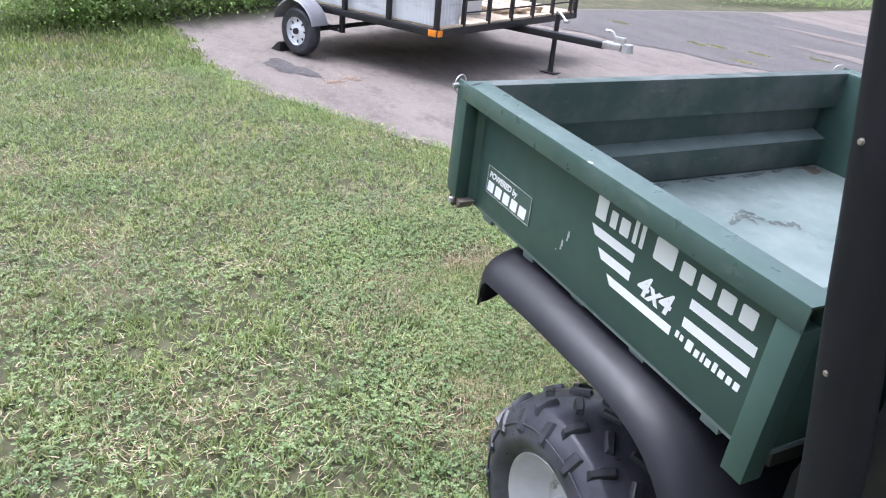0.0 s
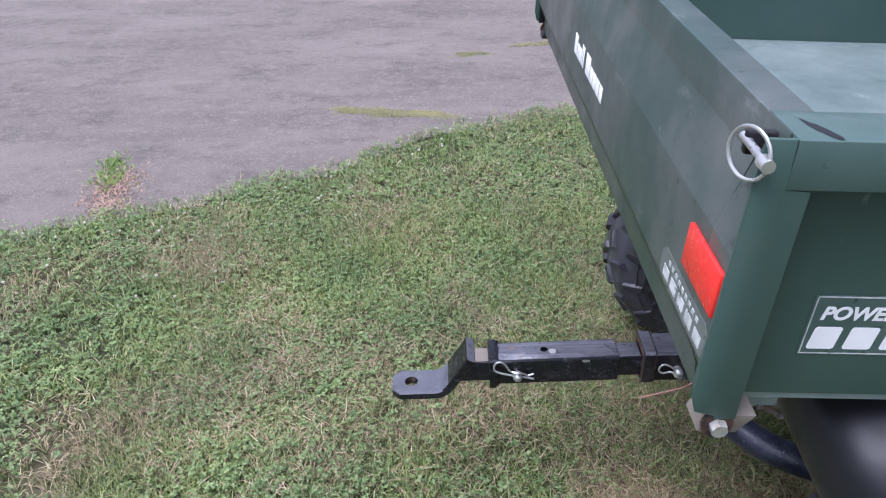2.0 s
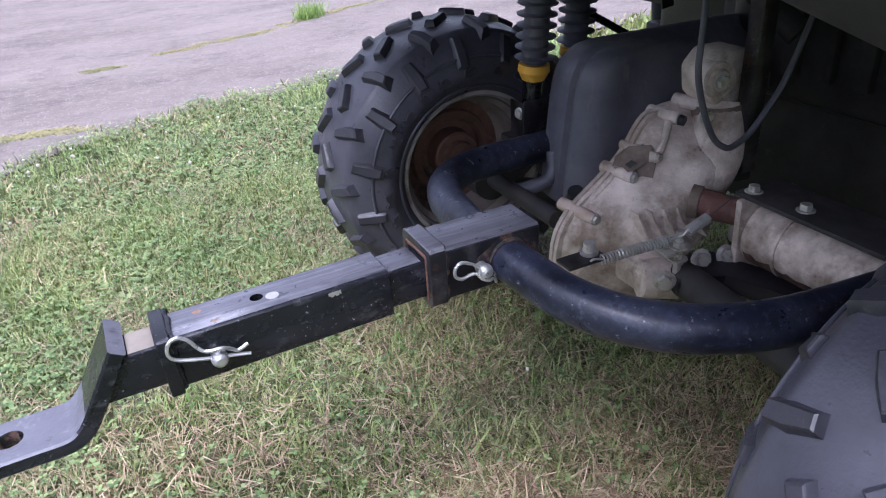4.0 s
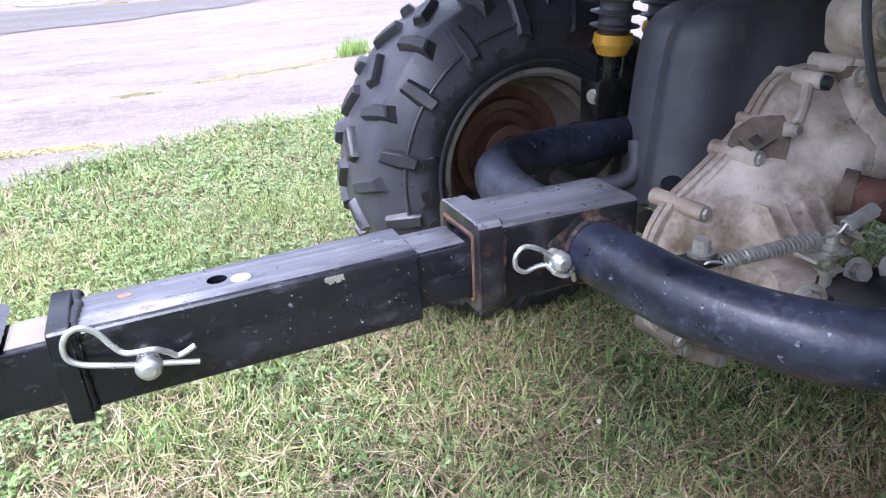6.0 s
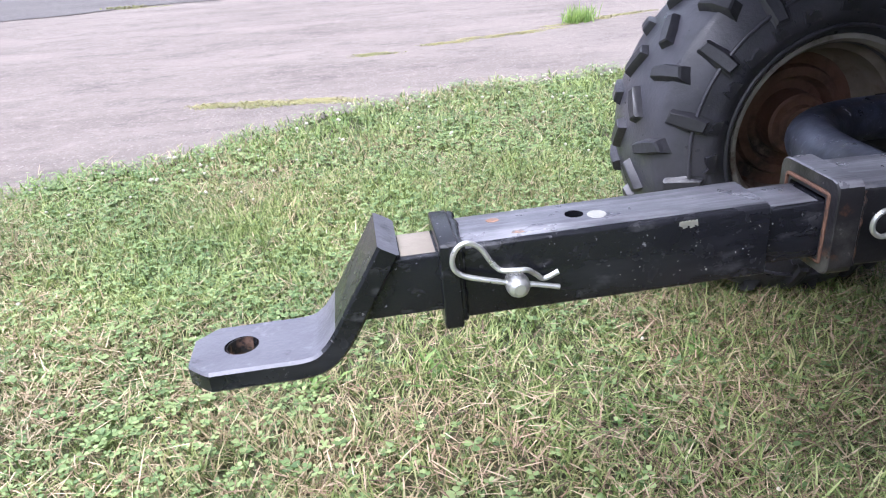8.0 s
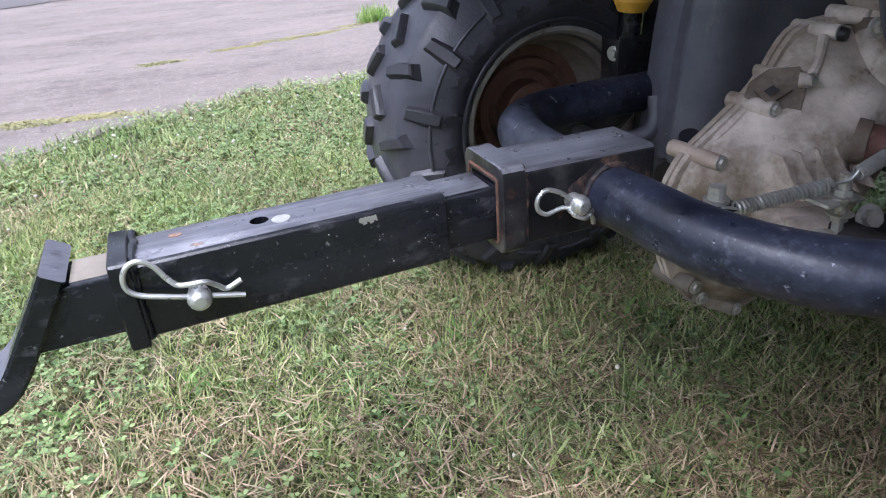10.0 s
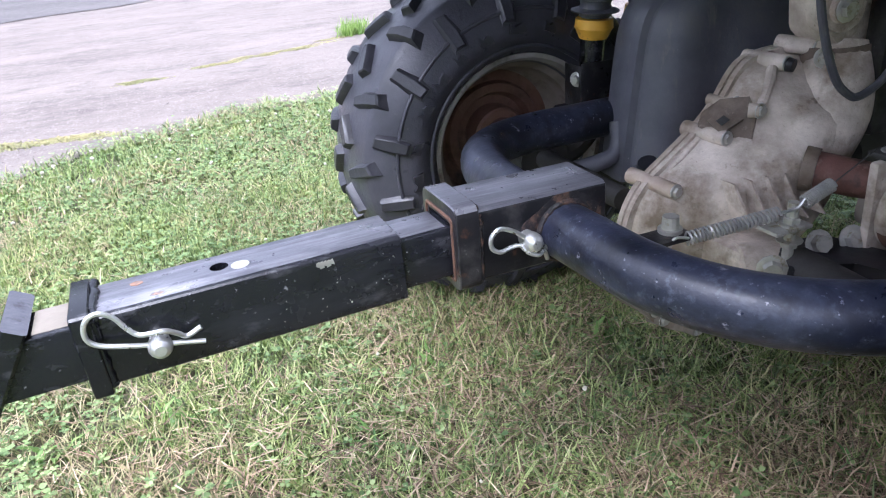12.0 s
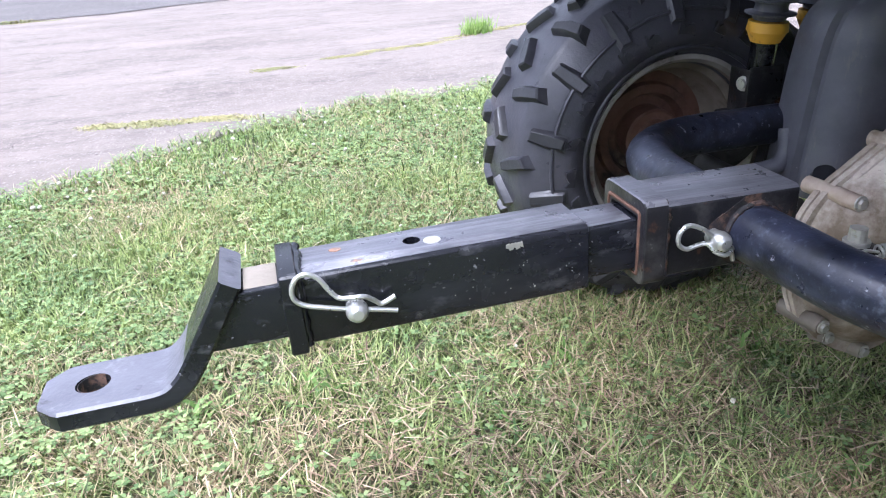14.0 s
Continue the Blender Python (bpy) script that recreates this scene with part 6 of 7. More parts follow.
for x in (3.12, 5.8):
    for y, s in ((CY + 0.10, -1), (CY + 1.65, 1)):
        bm = bmesh.new()
        lathe(bm, [(0.205, -0.10), (0.29, -0.105), (0.31, -0.08), (0.31, 0.08), (0.29, 0.105), (0.205, 0.10)], 48, Matrix.Translation((x, y, 0.31)))
        wh = part("wheel", bm, RUBBER, car)
        bm = bmesh.new()
        cy(bm, (x, y + s * 0.055, 0.31), (x, y + s * 0.06, 0.31), 0.207, seg=40)
        rimc = part("rim", bm, CAR_TRIM, wh)
        bm = bmesh.new()
        for k in range(7):
            a = 2 * math.pi * k / 7
            bx(bm, -0.028, 0.028, -0.012, 0.012, 0.03, 0.20, 0.006, Matrix.Translation((x, y + s * 0.072, 0.31)) @ Matrix.Rotation(a, 4, "Y"))
        cy(bm, (x, y + s * 0.06, 0.31), (x, y + s * 0.095, 0.31), 0.055, seg=24)
        lathe(bm, [(0.188, 0.0), (0.208, 0.0), (0.208, 0.02), (0.188, 0.02)], 48, Matrix.Translation((x, y + s * 0.085 - 0.01, 0.31)), True)
        part("spokes", bm, RIM_GREY, rimc, "silver alloy spokes")

GZ = drive_z(0, 14.3)
WALL_PAINT = surf("pale_garage_siding", (0.40, 0.42, 0.44), (0.50, 0.52, 0.54), 4, (0.6, 0.75), 0, 0.1, 60)
# board colour kept very dark to carry the dimness inside the garage
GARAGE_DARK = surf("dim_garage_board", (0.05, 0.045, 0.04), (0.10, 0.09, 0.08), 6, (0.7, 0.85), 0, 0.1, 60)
bm = bmesh.new()
bx(bm, -6.0, -3.4, 15.2, 15.4, GZ - 0.02, 2.6)
bx(bm, 1.85, 9.0, 15.2, 15.4, GZ - 0.02, 2.6)
bx(bm, -3.4, 1.85, 15.2, 15.4, 2.15, 2.6)
w = part("wall_garage", bm, WALL_PAINT, None, "", 0)
tagged(w, "pale garage front wall with wide open doorway", "wall", "", "structure")
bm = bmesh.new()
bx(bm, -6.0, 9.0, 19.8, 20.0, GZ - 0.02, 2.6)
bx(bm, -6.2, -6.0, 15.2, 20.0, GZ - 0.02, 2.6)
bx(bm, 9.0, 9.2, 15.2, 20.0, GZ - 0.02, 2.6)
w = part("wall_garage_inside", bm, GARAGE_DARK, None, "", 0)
tagged(w, "bare board walls, the garage's dimness put into their colour", "wall", "", "structure")
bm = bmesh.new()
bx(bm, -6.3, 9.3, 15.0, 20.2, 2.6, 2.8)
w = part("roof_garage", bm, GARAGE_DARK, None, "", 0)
tagged(w, "flat dark garage roof slab over the open doorway", "roof", "", "structure")


def put(name, label, category, x, y, turn=0, group=""):
    return thing(name, label, category, group, pose(x, y, drive_z(x, y) + 0.001, 0, 0, turn))


RED_PLASTIC = surf("red_plastic", (0.50, 0.03, 0.03), (0.62, 0.05, 0.05), 8, (0.35, 0.5), 0, 0.05)
BLUE_PLASTIC = surf("blue_plastic", (0.10, 0.27, 0.45), (0.16, 0.36, 0.55), 8, (0.4, 0.5), 0, 0.05)
BLUE_GREY = surf("blue_grey_drum_paint", (0.07, 0.11, 0.16), (0.11, 0.15, 0.20), 6, (0.4, 0.6), 0, 0.05)
GREEN_PLASTIC = surf("green_plastic", (0.03, 0.13, 0.07), (0.05, 0.18, 0.10), 8, (0.4, 0.55), 0, 0.05)
WHITE_PAINT = surf("white_painted_wood", (0.66, 0.66, 0.64), (0.78, 0.78, 0.76), 8, (0.5, 0.6), 0, 0.05)
can = put("fuel_can", "red plastic fuel can on the garage apron", "fuel can", -0.42, 14.1, 10)
bm = bmesh.new()
prism(bm, [(-0.19, 0), (0.19, 0), (0.20, 0.26), (0.12, 0.36), (-0.15, 0.36), (-0.20, 0.26)], "y", -0.12, 0.12, 0.03)
part("body", bm, RED_PLASTIC, can)
bm = bmesh.new()
tube(bm, [(-0.13, 0, 0.34), (-0.08, 0, 0.44), (0.06, 0, 0.44), (0.12, 0, 0.34)], 0.022, 10)
part("handle", bm, RED_PLASTIC, can)
bm = bmesh.new()
cy(bm, (-0.16, 0, 0.32), (-0.27, 0, 0.44), 0.03, 0.02, seg=12)
part("spout", bm, YELLOW, can)
stand = put("saw_horse", "small white wooden A-frame stand", "stand", -0.66, 14.05, 15)
for sx in (-1, 1):
    for yy in (-0.12, 0.12):
        bm = bmesh.new()
        cy(bm, (sx * 0.20, yy, 0.0), (sx * 0.03, yy, 0.42), 0.025, seg=8)
        part("leg", bm, WHITE_PAINT, stand)
bm = bmesh.new()
bx(bm, -0.06, 0.06, -0.18, 0.18, 0.41, 0.46, 0.006)
bx(bm, -0.13, 0.13, -0.14, -0.10, 0.16, 0.20, 0.004)
part("top", bm, WHITE_PAINT, stand)
barrel = put("round_tank", "round dark green plastic tank", "tank", -0.12, 14.6)
bm = bmesh.new()
lathe(bm, [(0.0, -0.25), (0.14, -0.24), (0.20, -0.18), (0.21, 0.18), (0.14, 0.24), (0.0, 0.25)], 32, Matrix.Translation((0, 0, 0.215)))
part("body", bm, GREEN_PLASTIC, barrel)
for x in (-0.1, 0.1):
    bm = bmesh.new()
    bx(bm, x - 0.03, x + 0.03, -0.15, 0.15, 0, 0.05, 0.005)
    part("foot", bm, DARK, barrel)
gen = put("pressure_washer", "red-framed petrol engine machine on wheels", "machine", 0.42, 14.35)
for y in (-0.25, 0.25):
    bm = bmesh.new()
    tube(bm, [(-0.42, y, 0.10), (-0.42, y, 0.75), (0.38, y, 0.75), (0.38, y, 0.10)], 0.02, 8, 6)
    tube(bm, [(-0.45, y, 0.10), (0.42, y, 0.10)], 0.02, 8)
    part("frame_hoop", bm, RED_PAINT, gen)
bm = bmesh.new()
bx(bm, -0.24, 0.26, -0.20, 0.20, 0.16, 0.52, 0.05)
bx(bm, -0.18, 0.20, -0.18, 0.18, 0.50, 0.68, 0.04)
part("engine", bm, RED_PAINT, gen)
bm = bmesh.new()
lathe(bm, [(0.0, 0.0), (0.10, 0.0), (0.11, 0.03), (0.0, 0.05)], 24, Matrix.Translation((0.05, -0.20, 0.40)) @ Matrix.Rotation(math.pi, 4, "Z"))
part("recoil_cover", bm, DARK, gen)
for y in (-0.30, 0.30):
    bm = bmesh.new()
    lathe(bm, [(0.0, -0.03), (0.12, -0.03), (0.13, 0.0), (0.12, 0.03), (0.0, 0.03)], 28, Matrix.Translation((-0.36, y, 0.13)))
    part("wheel", bm, RUBBER, gen)
bin_ = put("drum", "tall blue-grey drum beside the garage door", "drum", 1.12, 14.9)
bm = bmesh.new()
lathe(bm, [(0.0, 0.0), (0.29, 0.0), (0.30, 0.02), (0.295, 0.28), (0.305, 0.30), (0.295, 0.32), (0.295, 0.58), (0.305, 0.60), (0.295, 0.62), (0.30, 0.86), (0.28, 0.88), (0.0, 0.87)], 36, Matrix.Rotation(math.pi / 2, 4, "X"))
part("shell", bm, BLUE_GREY, bin_)
post_ = put("door_post", "light blue painted door post of the garage", "post", 1.72, 14.95)
bm = bmesh.new()
bx(bm, -0.08, 0.08, -0.08, 0.08, 0, 2.4, 0.01)
part("post", bm, BLUE_PLASTIC, post_)
for x, y, r, h, lbl in ((1.36, 14.05, 0.24, 0.34, "wide blue plastic tub with rim"), (0.98, 13.95, 0.11, 0.26, "small blue plastic bucket")):
    tub = put("tub", lbl, "tub", x, y, 0, "plastic tubs")
    bm = bmesh.new()
    lathe(bm, [(0.0, 0.0), (r * 0.82, 0.0), (r, h), (r * 1.07, h), (r * 1.07, h + 0.03), (r * 0.97, h + 0.03), (r * 0.78, 0.03), (0.0, 0.03)], 32, Matrix.Rotation(math.pi / 2, 4, "X"))
    part("shell", bm, BLUE_PLASTIC, tub)
LIME = surf("lime_green_plastic", (0.36, 0.46, 0.04), (0.48, 0.58, 0.08), 8, (0.35, 0.5), 0, 0.05)
trimmer = put("garden_machine", "lime-green and black garden machine on wheels", "machine", 2.02, 14.15, 20)
bm = bmesh.new()
prism(bm, [(-0.26, 0.06), (0.24, 0.06), (0.27, 0.14), (0.16, 0.24), (-0.12, 0.26), (-0.28, 0.14)], "y", -0.17, 0.17, 0.03)
part("deck", bm, LIME, trimmer)
bm = bmesh.new()
bx(bm, -0.10, 0.14, -0.10, 0.10, 0.235, 0.36, 0.03)
part("motor_cover", bm, PLASTIC, trimmer, "black motor cover")
for x in (-0.20, 0.20):
    for y in (-0.19, 0.19):
        bm = bmesh.new()
        lathe(bm, [(0.0, -0.02), (0.075, -0.02), (0.085, 0.0), (0.075, 0.02), (0.0, 0.02)], 24, Matrix.Translation((x, y, 0.085)))
        part("wheel", bm, RUBBER, trimmer)
bm = bmesh.new()
tube(bm, [(-0.24, 0.12, 0.20), (-0.50, 0.12, 0.55), (-0.52, -0.12, 0.55), (-0.24, -0.12, 0.20)], 0.012, 8, 4, False)
part("handlebar", bm, PLASTIC, trimmer)
shovel = put("white_handle", "white pole leaning in the blue tub", "pole", 1.32, 14.05)
bm = bmesh.new()
cy(bm, (0.05, 0.0, 0.05), (-0.25, 0.25, 0.95), 0.022, seg=10)
part("pole", bm, WHITE_PAINT, shovel)
for k in range(3):
    bin2 = put("dark_bin", "dark plastic bin standing in the garage doorway", "bin", -1.9 + 0.55 * k, 15.0, 0, "dark bins")
    bm = bmesh.new()
    prism(bm, [(-0.20, 0), (0.20, 0), (0.24, 0.8), (-0.24, 0.8)], "y", -0.22, 0.22, 0.02)
    part("body", bm, DARK, bin2)
    bm = bmesh.new()
    bx(bm, -0.26, 0.26, -0.25, 0.25, 0.80, 0.85, 0.015)
    part("lid", bm, GARAGE_DARK, bin2)
GREY_SHEET = surf("dented_sheet_metal", (0.30, 0.32, 0.35), (0.44, 0.46, 0.50), 6, (0.35, 0.5), 0.4, 0.1)
ladder = put("step_ladder", "white folding step ladder in the garage doorway", "ladder", -1.22, 14.75, 10)
for sx in (-0.2, 0.2):
    for y0, y1 in ((-0.22, 0.0), (0.22, 0.02)):
        bm = bmesh.new()
        cy(bm, (sx * 1.15, y0, 0.0), (sx, y1, 0.92), 0.02, seg=10)
        part("rail", bm, WHITE_PAINT, ladder)
for zz in (0.28, 0.56, 0.84):
    bm = bmesh.new()
    bx(bm, -0.21, 0.21, -0.20 + 0.22 * zz, -0.08 + 0.22 * zz, zz, zz + 0.03, 0.004)
    part("step", bm, WHITE_PAINT, ladder)
scoop = put("snow_scoop", "grey sheet-metal snow scoop leaning by the door", "scoop", -1.10, 14.2, 4)
bm = bmesh.new()
prism(bm, [(-0.10, 0.0), (-0.02, 0.02), (0.06, 0.20), (0.10, 0.36), (0.09, 0.36), (0.045, 0.20), (-0.03, 0.04), (-0.10, 0.02)], "x", -0.30, 0.30, 0.002)
part("blade", bm, GREY_SHEET, scoop)
bm = bmesh.new()
cy(bm, (0.0, 0.03, 0.15), (0.05, 0.45, 0.85), 0.015, seg=10)
part("handle", bm, DARK, scoop)
HOSE = surf("pale_green_hose", (0.42, 0.50, 0.40), (0.52, 0.58, 0.48), 10, (0.5, 0.6), 0, 0.03)
hose = put("garden_hose", "pale green garden hose lying in loops on asphalt", "hose", -1.05, 11.35)
bm = bmesh.new()
tube(bm, [(0.55 * math.cos(0.45 * k) * (1 + 0.05 * math.sin(k)) + 0.012 * k, 0.62 * math.sin(0.45 * k) + 0.1 * math.sin(1.7 * k), 0.016 + 0.02 * (k % 14 == 7) + 0.001 * k) for k in range(44)], 0.013, 8, 3)
part("hose", bm, HOSE, hose)

# ---- living things: grass, clover, moss, weeds ----
GRASS = leafy("lawn_grass", [(0.048, 0.072, 0.024), (0.165, 0.235, 0.074), (0.290, 0.362, 0.130), (0.47, 0.53, 0.245)], (0.42, 0.335, 0.21), 1.7, (0.535, 0.66), 0.34, 0.5)
FAR_GRASS = leafy("distant_lawn_grass", [(0.13, 0.172, 0.06), (0.205, 0.264, 0.090), (0.275, 0.340, 0.125), (0.34, 0.395, 0.165)], (0.38, 0.33, 0.20), 1.7, (0.575, 0.74), 0.34, 0.55)
STRAW = leafy("dry_straw", [(0.18, 0.125, 0.078), (0.37, 0.285, 0.19), (0.60, 0.50, 0.375)], None, 1, (0, 1), 0.2)
CLOVER = leafy("clover_leaf", [(0.082, 0.135, 0.053), (0.142, 0.222, 0.084), (0.208, 0.292, 0.118), (0.30, 0.38, 0.175)], None, 1, (0, 1), 0.3)
MOSS = leafy("yellow_moss", [(0.22, 0.20, 0.10), (0.32, 0.29, 0.15), (0.22, 0.25, 0.10)], None, 1, (0, 1), 0.2)
WEED = leafy("weed_leaf", [(0.07, 0.15, 0.035), (0.13, 0.24, 0.06), (0.20, 0.31, 0.10)], None, 1, (0, 1), 0.35)
FRESH = leafy("fresh_weed_leaf", [(0.16, 0.27, 0.07), (0.27, 0.40, 0.12), (0.36, 0.48, 0.18)], None, 1, (0, 1), 0.52)
DEBRIS = leafy("pinkish_brown_debris", [(0.20, 0.13, 0.10), (0.32, 0.215, 0.165), (0.42, 0.31, 0.25)], None, 1, (0, 1), 0.1)
FLOWER = surf("white_clover_flower", (0.36, 0.35, 0.25), (0.56, 0.54, 0.45), 220, (0.7, 0.8), 0, 0.2, 300)
BROWN = leafy("brown_thatch", [(0.08, 0.053, 0.035), (0.23, 0.158, 0.108), (0.47, 0.37, 0.275)], None, 1, (0, 1), 0.15)
rng = np.random.default_rng(5)


def patchy(x, y, k=1.0, ph=0.0):
    return 0.5 + 0.25 * (np.sin(3.1 * k * x + 1.3 * k * y + ph) + np.sin(2.3 * k * y - 1.7 * k * x + 2.1 + ph)) * np.cos(1.1 * k * x * 0.7 + 0.9 * k * y + ph)


def blades(name, x, y, length, width, lean, z0, material, label, category="grass", bend=(0.7, 1.2)):
    n = len(x)
    a = rng.uniform(0, 2 * np.pi, n)
    face = a + rng.uniform(-0.9, 0.9, n) + np.pi / 2
    dx, dy = np.cos(a), np.sin(a)
    wx, wy = np.cos(face) * width / 2, np.sin(face) * width / 2
    h1, h2 = length * 0.55, length
    l1, l2 = lean * bend[0], lean * bend[1]
    base = np.stack([x, y, np.zeros(n) + z0], -1)
    mid = base + np.stack([dx * h1 * np.sin(l1), dy * h1 * np.sin(l1), h1 * np.cos(l1)], -1)
    tip = mid + np.stack([dx * (h2 - h1) * np.sin(l2), dy * (h2 - h1) * np.sin(l2), (h2 - h1) * np.cos(l2)], -1)
    tip[:, 2] = np.maximum(tip[:, 2], z0 + 0.002)
    w = np.stack([wx, wy, np.zeros(n)], -1)
    v = np.stack([base - w, base + w, mid + w * 0.85, mid - w * 0.85, tip], 1).reshape(-1, 3)
    i = np.arange(n)[:, None] * 5
    f = np.concatenate([i + [[0, 1, 2]], i + [[0, 2, 3]], i + [[3, 2, 4]]], 1).reshape(-1, 3)
    ob = new(name, flat_mesh(name, v, f, material))
    return tagged(ob, label, category, "", "stuff")


edge_v = np.vectorize(edge_y)


def scatter(x0, x1, y0, y1, per_m2, hole=None, keep=None, margin=0.045):
    n = int((x1 - x0) * (y1 - y0) * per_m2)
    x, y = rng.uniform(x0, x1, n), rng.uniform(y0, y1, n)
    ok = y < edge_v(x) + margin + np.clip(rng.normal(0, 0.05, n), -0.2, 0.07) + 0.03 * np.sin(23 * x) * np.sin(9 * x + 2)
    if hole:
        ok &= ~((x > hole[0]) & (x < hole[1]) & (y > hole[2]) & (y < hole[3]))
    if keep is not None:
        ok &= rng.uniform(0, 1, n) < keep(x, y)
    return x[ok], y[ok]


A, B, C = (-1.35, 1.05, -0.42, 1.35), (-2.3, 1.7, -0.75, 2.45), (-5.4, 1.9, -3.4, 2.5)
Z0 = -0.022


def dens(x, y):
    """Thinner under and behind the vehicle: turf worn brown, and darkened for the shade there."""
    worn = np.exp(-(((x - 0.25) / 0.50) ** 2 + ((y + 0.20) / 0.62) ** 2) ** 2)
    return (0.55 + 0.45 * patchy(x, y, 1.6)) * (1 - 0.2 * worn)


for zone, hole, per, lo, hi, wd, lbl in ((A, None, 46000, 0.022, 0.052, 0.0024, "short patchy green and straw-coloured lawn grass"), (B, A, 15000, 0.022, 0.056, 0.0036, "short lawn grass round the vehicle"), (C, B, 7500, 0.022, 0.054, 0.0050, "short lawn grass further off")):
    x, y = scatter(*zone, per / 5, hole, dens)
    # tufts of five blades that share a foot
    x, y = np.repeat(x, 5), np.repeat(y, 5)
    n = len(x)
    x, y = x + rng.normal(0, 1.9 * wd, n), y + rng.normal(0, 1.9 * wd, n)
    tall = 0.75 + 0.22 * np.exp(-(((x - 0.25) / 0.55) ** 2 + ((y + 0.05) / 0.6) ** 2) ** 2) + 0.6 * patchy(x, y, 4.0, 1.0) - 0.25 * np.exp(-((edge_v(x) - y) / 0.12) ** 2)
    blades("lawn_grass", x, y, rng.uniform(lo, hi, n) * tall, rng.uniform(0.6, 1.3, n) * wd, 0.20 + rng.beta(2.1, 1.3, n) * 1.25, Z0 + rng.uniform(0, 0.012, n), FAR_GRASS if zone is C else GRASS, lbl)
x, y = scatter(-13, 14, -14, 2.9, 1250, C, lambda x, y: np.where((x > -8) & (x < 5) & (y > -7), 1.0, 0.3))
n = len(x)
blades("lawn_grass", x, y, rng.uniform(0.03, 0.07, n), rng.uniform(0.010, 0.022, n), rng.uniform(0.2, 1.1, n), Z0, FAR_GRASS, "lawn grass stretching away from the driveway")
x, y = scatter(-7.2, -0.4, -0.9, 2.4, 5200, None, lambda x, y: np.exp(-((edge_v(x) - y) / 0.30) ** 2) * np.clip(2.2 * patchy(x, y, 1.9, 0.4) - 0.35, 0.1, 1))
n = len(x)
blades("lawn_grass", x, y, rng.uniform(0.025, 0.055, n), rng.uniform(0.0028, 0.0052, n), rng.uniform(0.3, 1.35, n), Z0, FRESH, "fresh green grass along the driveway edge")
for zone, hole, per, wd in ((A, None, 14500, 0.0018), (B, A, 5400, 0.0024), (C, B, 2700, 0.0036)):
    x, y = scatter(*zone, per, hole, lambda x, y: np.clip(3.0 * patchy(x, y, 2.2, 0.6) - 1.05, 0.10, 1) * np.clip(2.6 * patchy(x, y, 9.0, 0.2) - 0.5, 0.12, 1))
    n = len(x)
    blades("dry_straw", x, y, 0.018 + 0.050 * rng.beta(1.3, 2.4, n), rng.uniform(0.6, 1.3, n) * wd, rng.uniform(1.15, 1.53, n), Z0 + rng.uniform(0.010, 0.034, n), STRAW, "dry tan clippings lying among the grass", "straw", (1.0, 1.04))

# dead thatch, which also darkens the ground for the vehicle's shade
x, y = scatter(-0.75, 1.2, -0.9, 0.75, 18000, None, lambda x, y: np.exp(-(((x - 0.20) / 0.58) ** 2 + (y / 0.6) ** 2) ** 1.5) * np.clip(2.4 * patchy(x, y, 4.0, 1.2) - 0.4, 0.08, 1))
n = len(x)
blades("brown_thatch", x, y, 0.018 + 0.045 * rng.beta(1.3, 2.2, n), rng.uniform(0.7, 1.4, n) * 0.0019, rng.uniform(1.2, 1.54, n), Z0 + rng.uniform(0.012, 0.040, n), BROWN, "brown dead thatch under the vehicle", "straw", (1.0, 1.04))


def clover(zone, per, hole, size):
    x, y = scatter(*zone, per, hole, lambda x, y: np.clip(1.4 * patchy(x, y, 2.6, 2.5) - 0.05, 0.08, 1) * (1 - 0.78 * np.exp(-(((x - 0.35) / 0.75) ** 2 + ((y + 0.05) / 0.6) ** 2) ** 2)))
    n = len(x)
    z = Z0 + rng.uniform(0.018, 0.042, n)
    spin, r = rng.uniform(0, 2.1, n), rng.uniform(0.7, 1.25, n) * size
    vs, fs = [], []
    for k in range(3):
        a = spin + k * 2.094
        c, s = np.cos(a), np.sin(a)
        tiltz = rng.uniform(-0.25, 0.35, n)
        leaf = [(0.0, 0.0, 0), (0.45, 0.42, 0.05), (0.95, 0.40, 0.12), (1.0, 0.0, 0.06), (0.95, -0.40, 0.12), (0.45, -0.42, 0.05)]
        pts = np.stack([np.stack([x + r * (u * c - v * s), y + r * (u * s + v * c), z + r * (w + tiltz * u)], -1) for u, v, w in leaf], 1)
        i = np.arange(n)[:, None] * 6 + k * n * 6
        vs.append(pts.reshape(-1, 3))
        fs.append(np.concatenate([i + [[0, 1, 2]], i + [[0, 2, 3]], i + [[0, 3, 4]], i + [[0, 4, 5]]], 1).reshape(-1, 3))
    ob = new("clover", flat_mesh("clover", np.concatenate(vs), np.concatenate(fs), CLOVER))
    return tagged(ob, "low clover leaves spread through the lawn", "clover", "", "stuff")


clover(A, 6500, None, 0.0066)
clover((-0.9, 0.9, -0.42, 0.6), 420, None, 0.0105)
clover(B, 5200, A, 0.0085)
clover(C, 1800, B, 0.0085)

# clover flowers: small round heads, thick along the driveway's edge
ico = bmesh.new()
bmesh.ops.create_icosphere(ico, subdivisions=1, radius=1)
iv = np.array([v.co[:] for v in ico.verts])
it = np.array([[v.index for v in f.verts] for f in ico.faces])
ico.free()
fx, fy = scatter(-7.0, 1.5, -1.8, 2.6, 85, None, lambda x, y: np.clip(np.exp(-((edge_v(x) - y) / 0.55) ** 2) + 0.08, 0, 1), -0.02)
n = len(fx)
fz, fr = Z0 + rng.uniform(0.03, 0.06, n), np.where(fy < 0.7, 0.55, 0.85) * rng.uniform(0.0040, 0.0085, n)
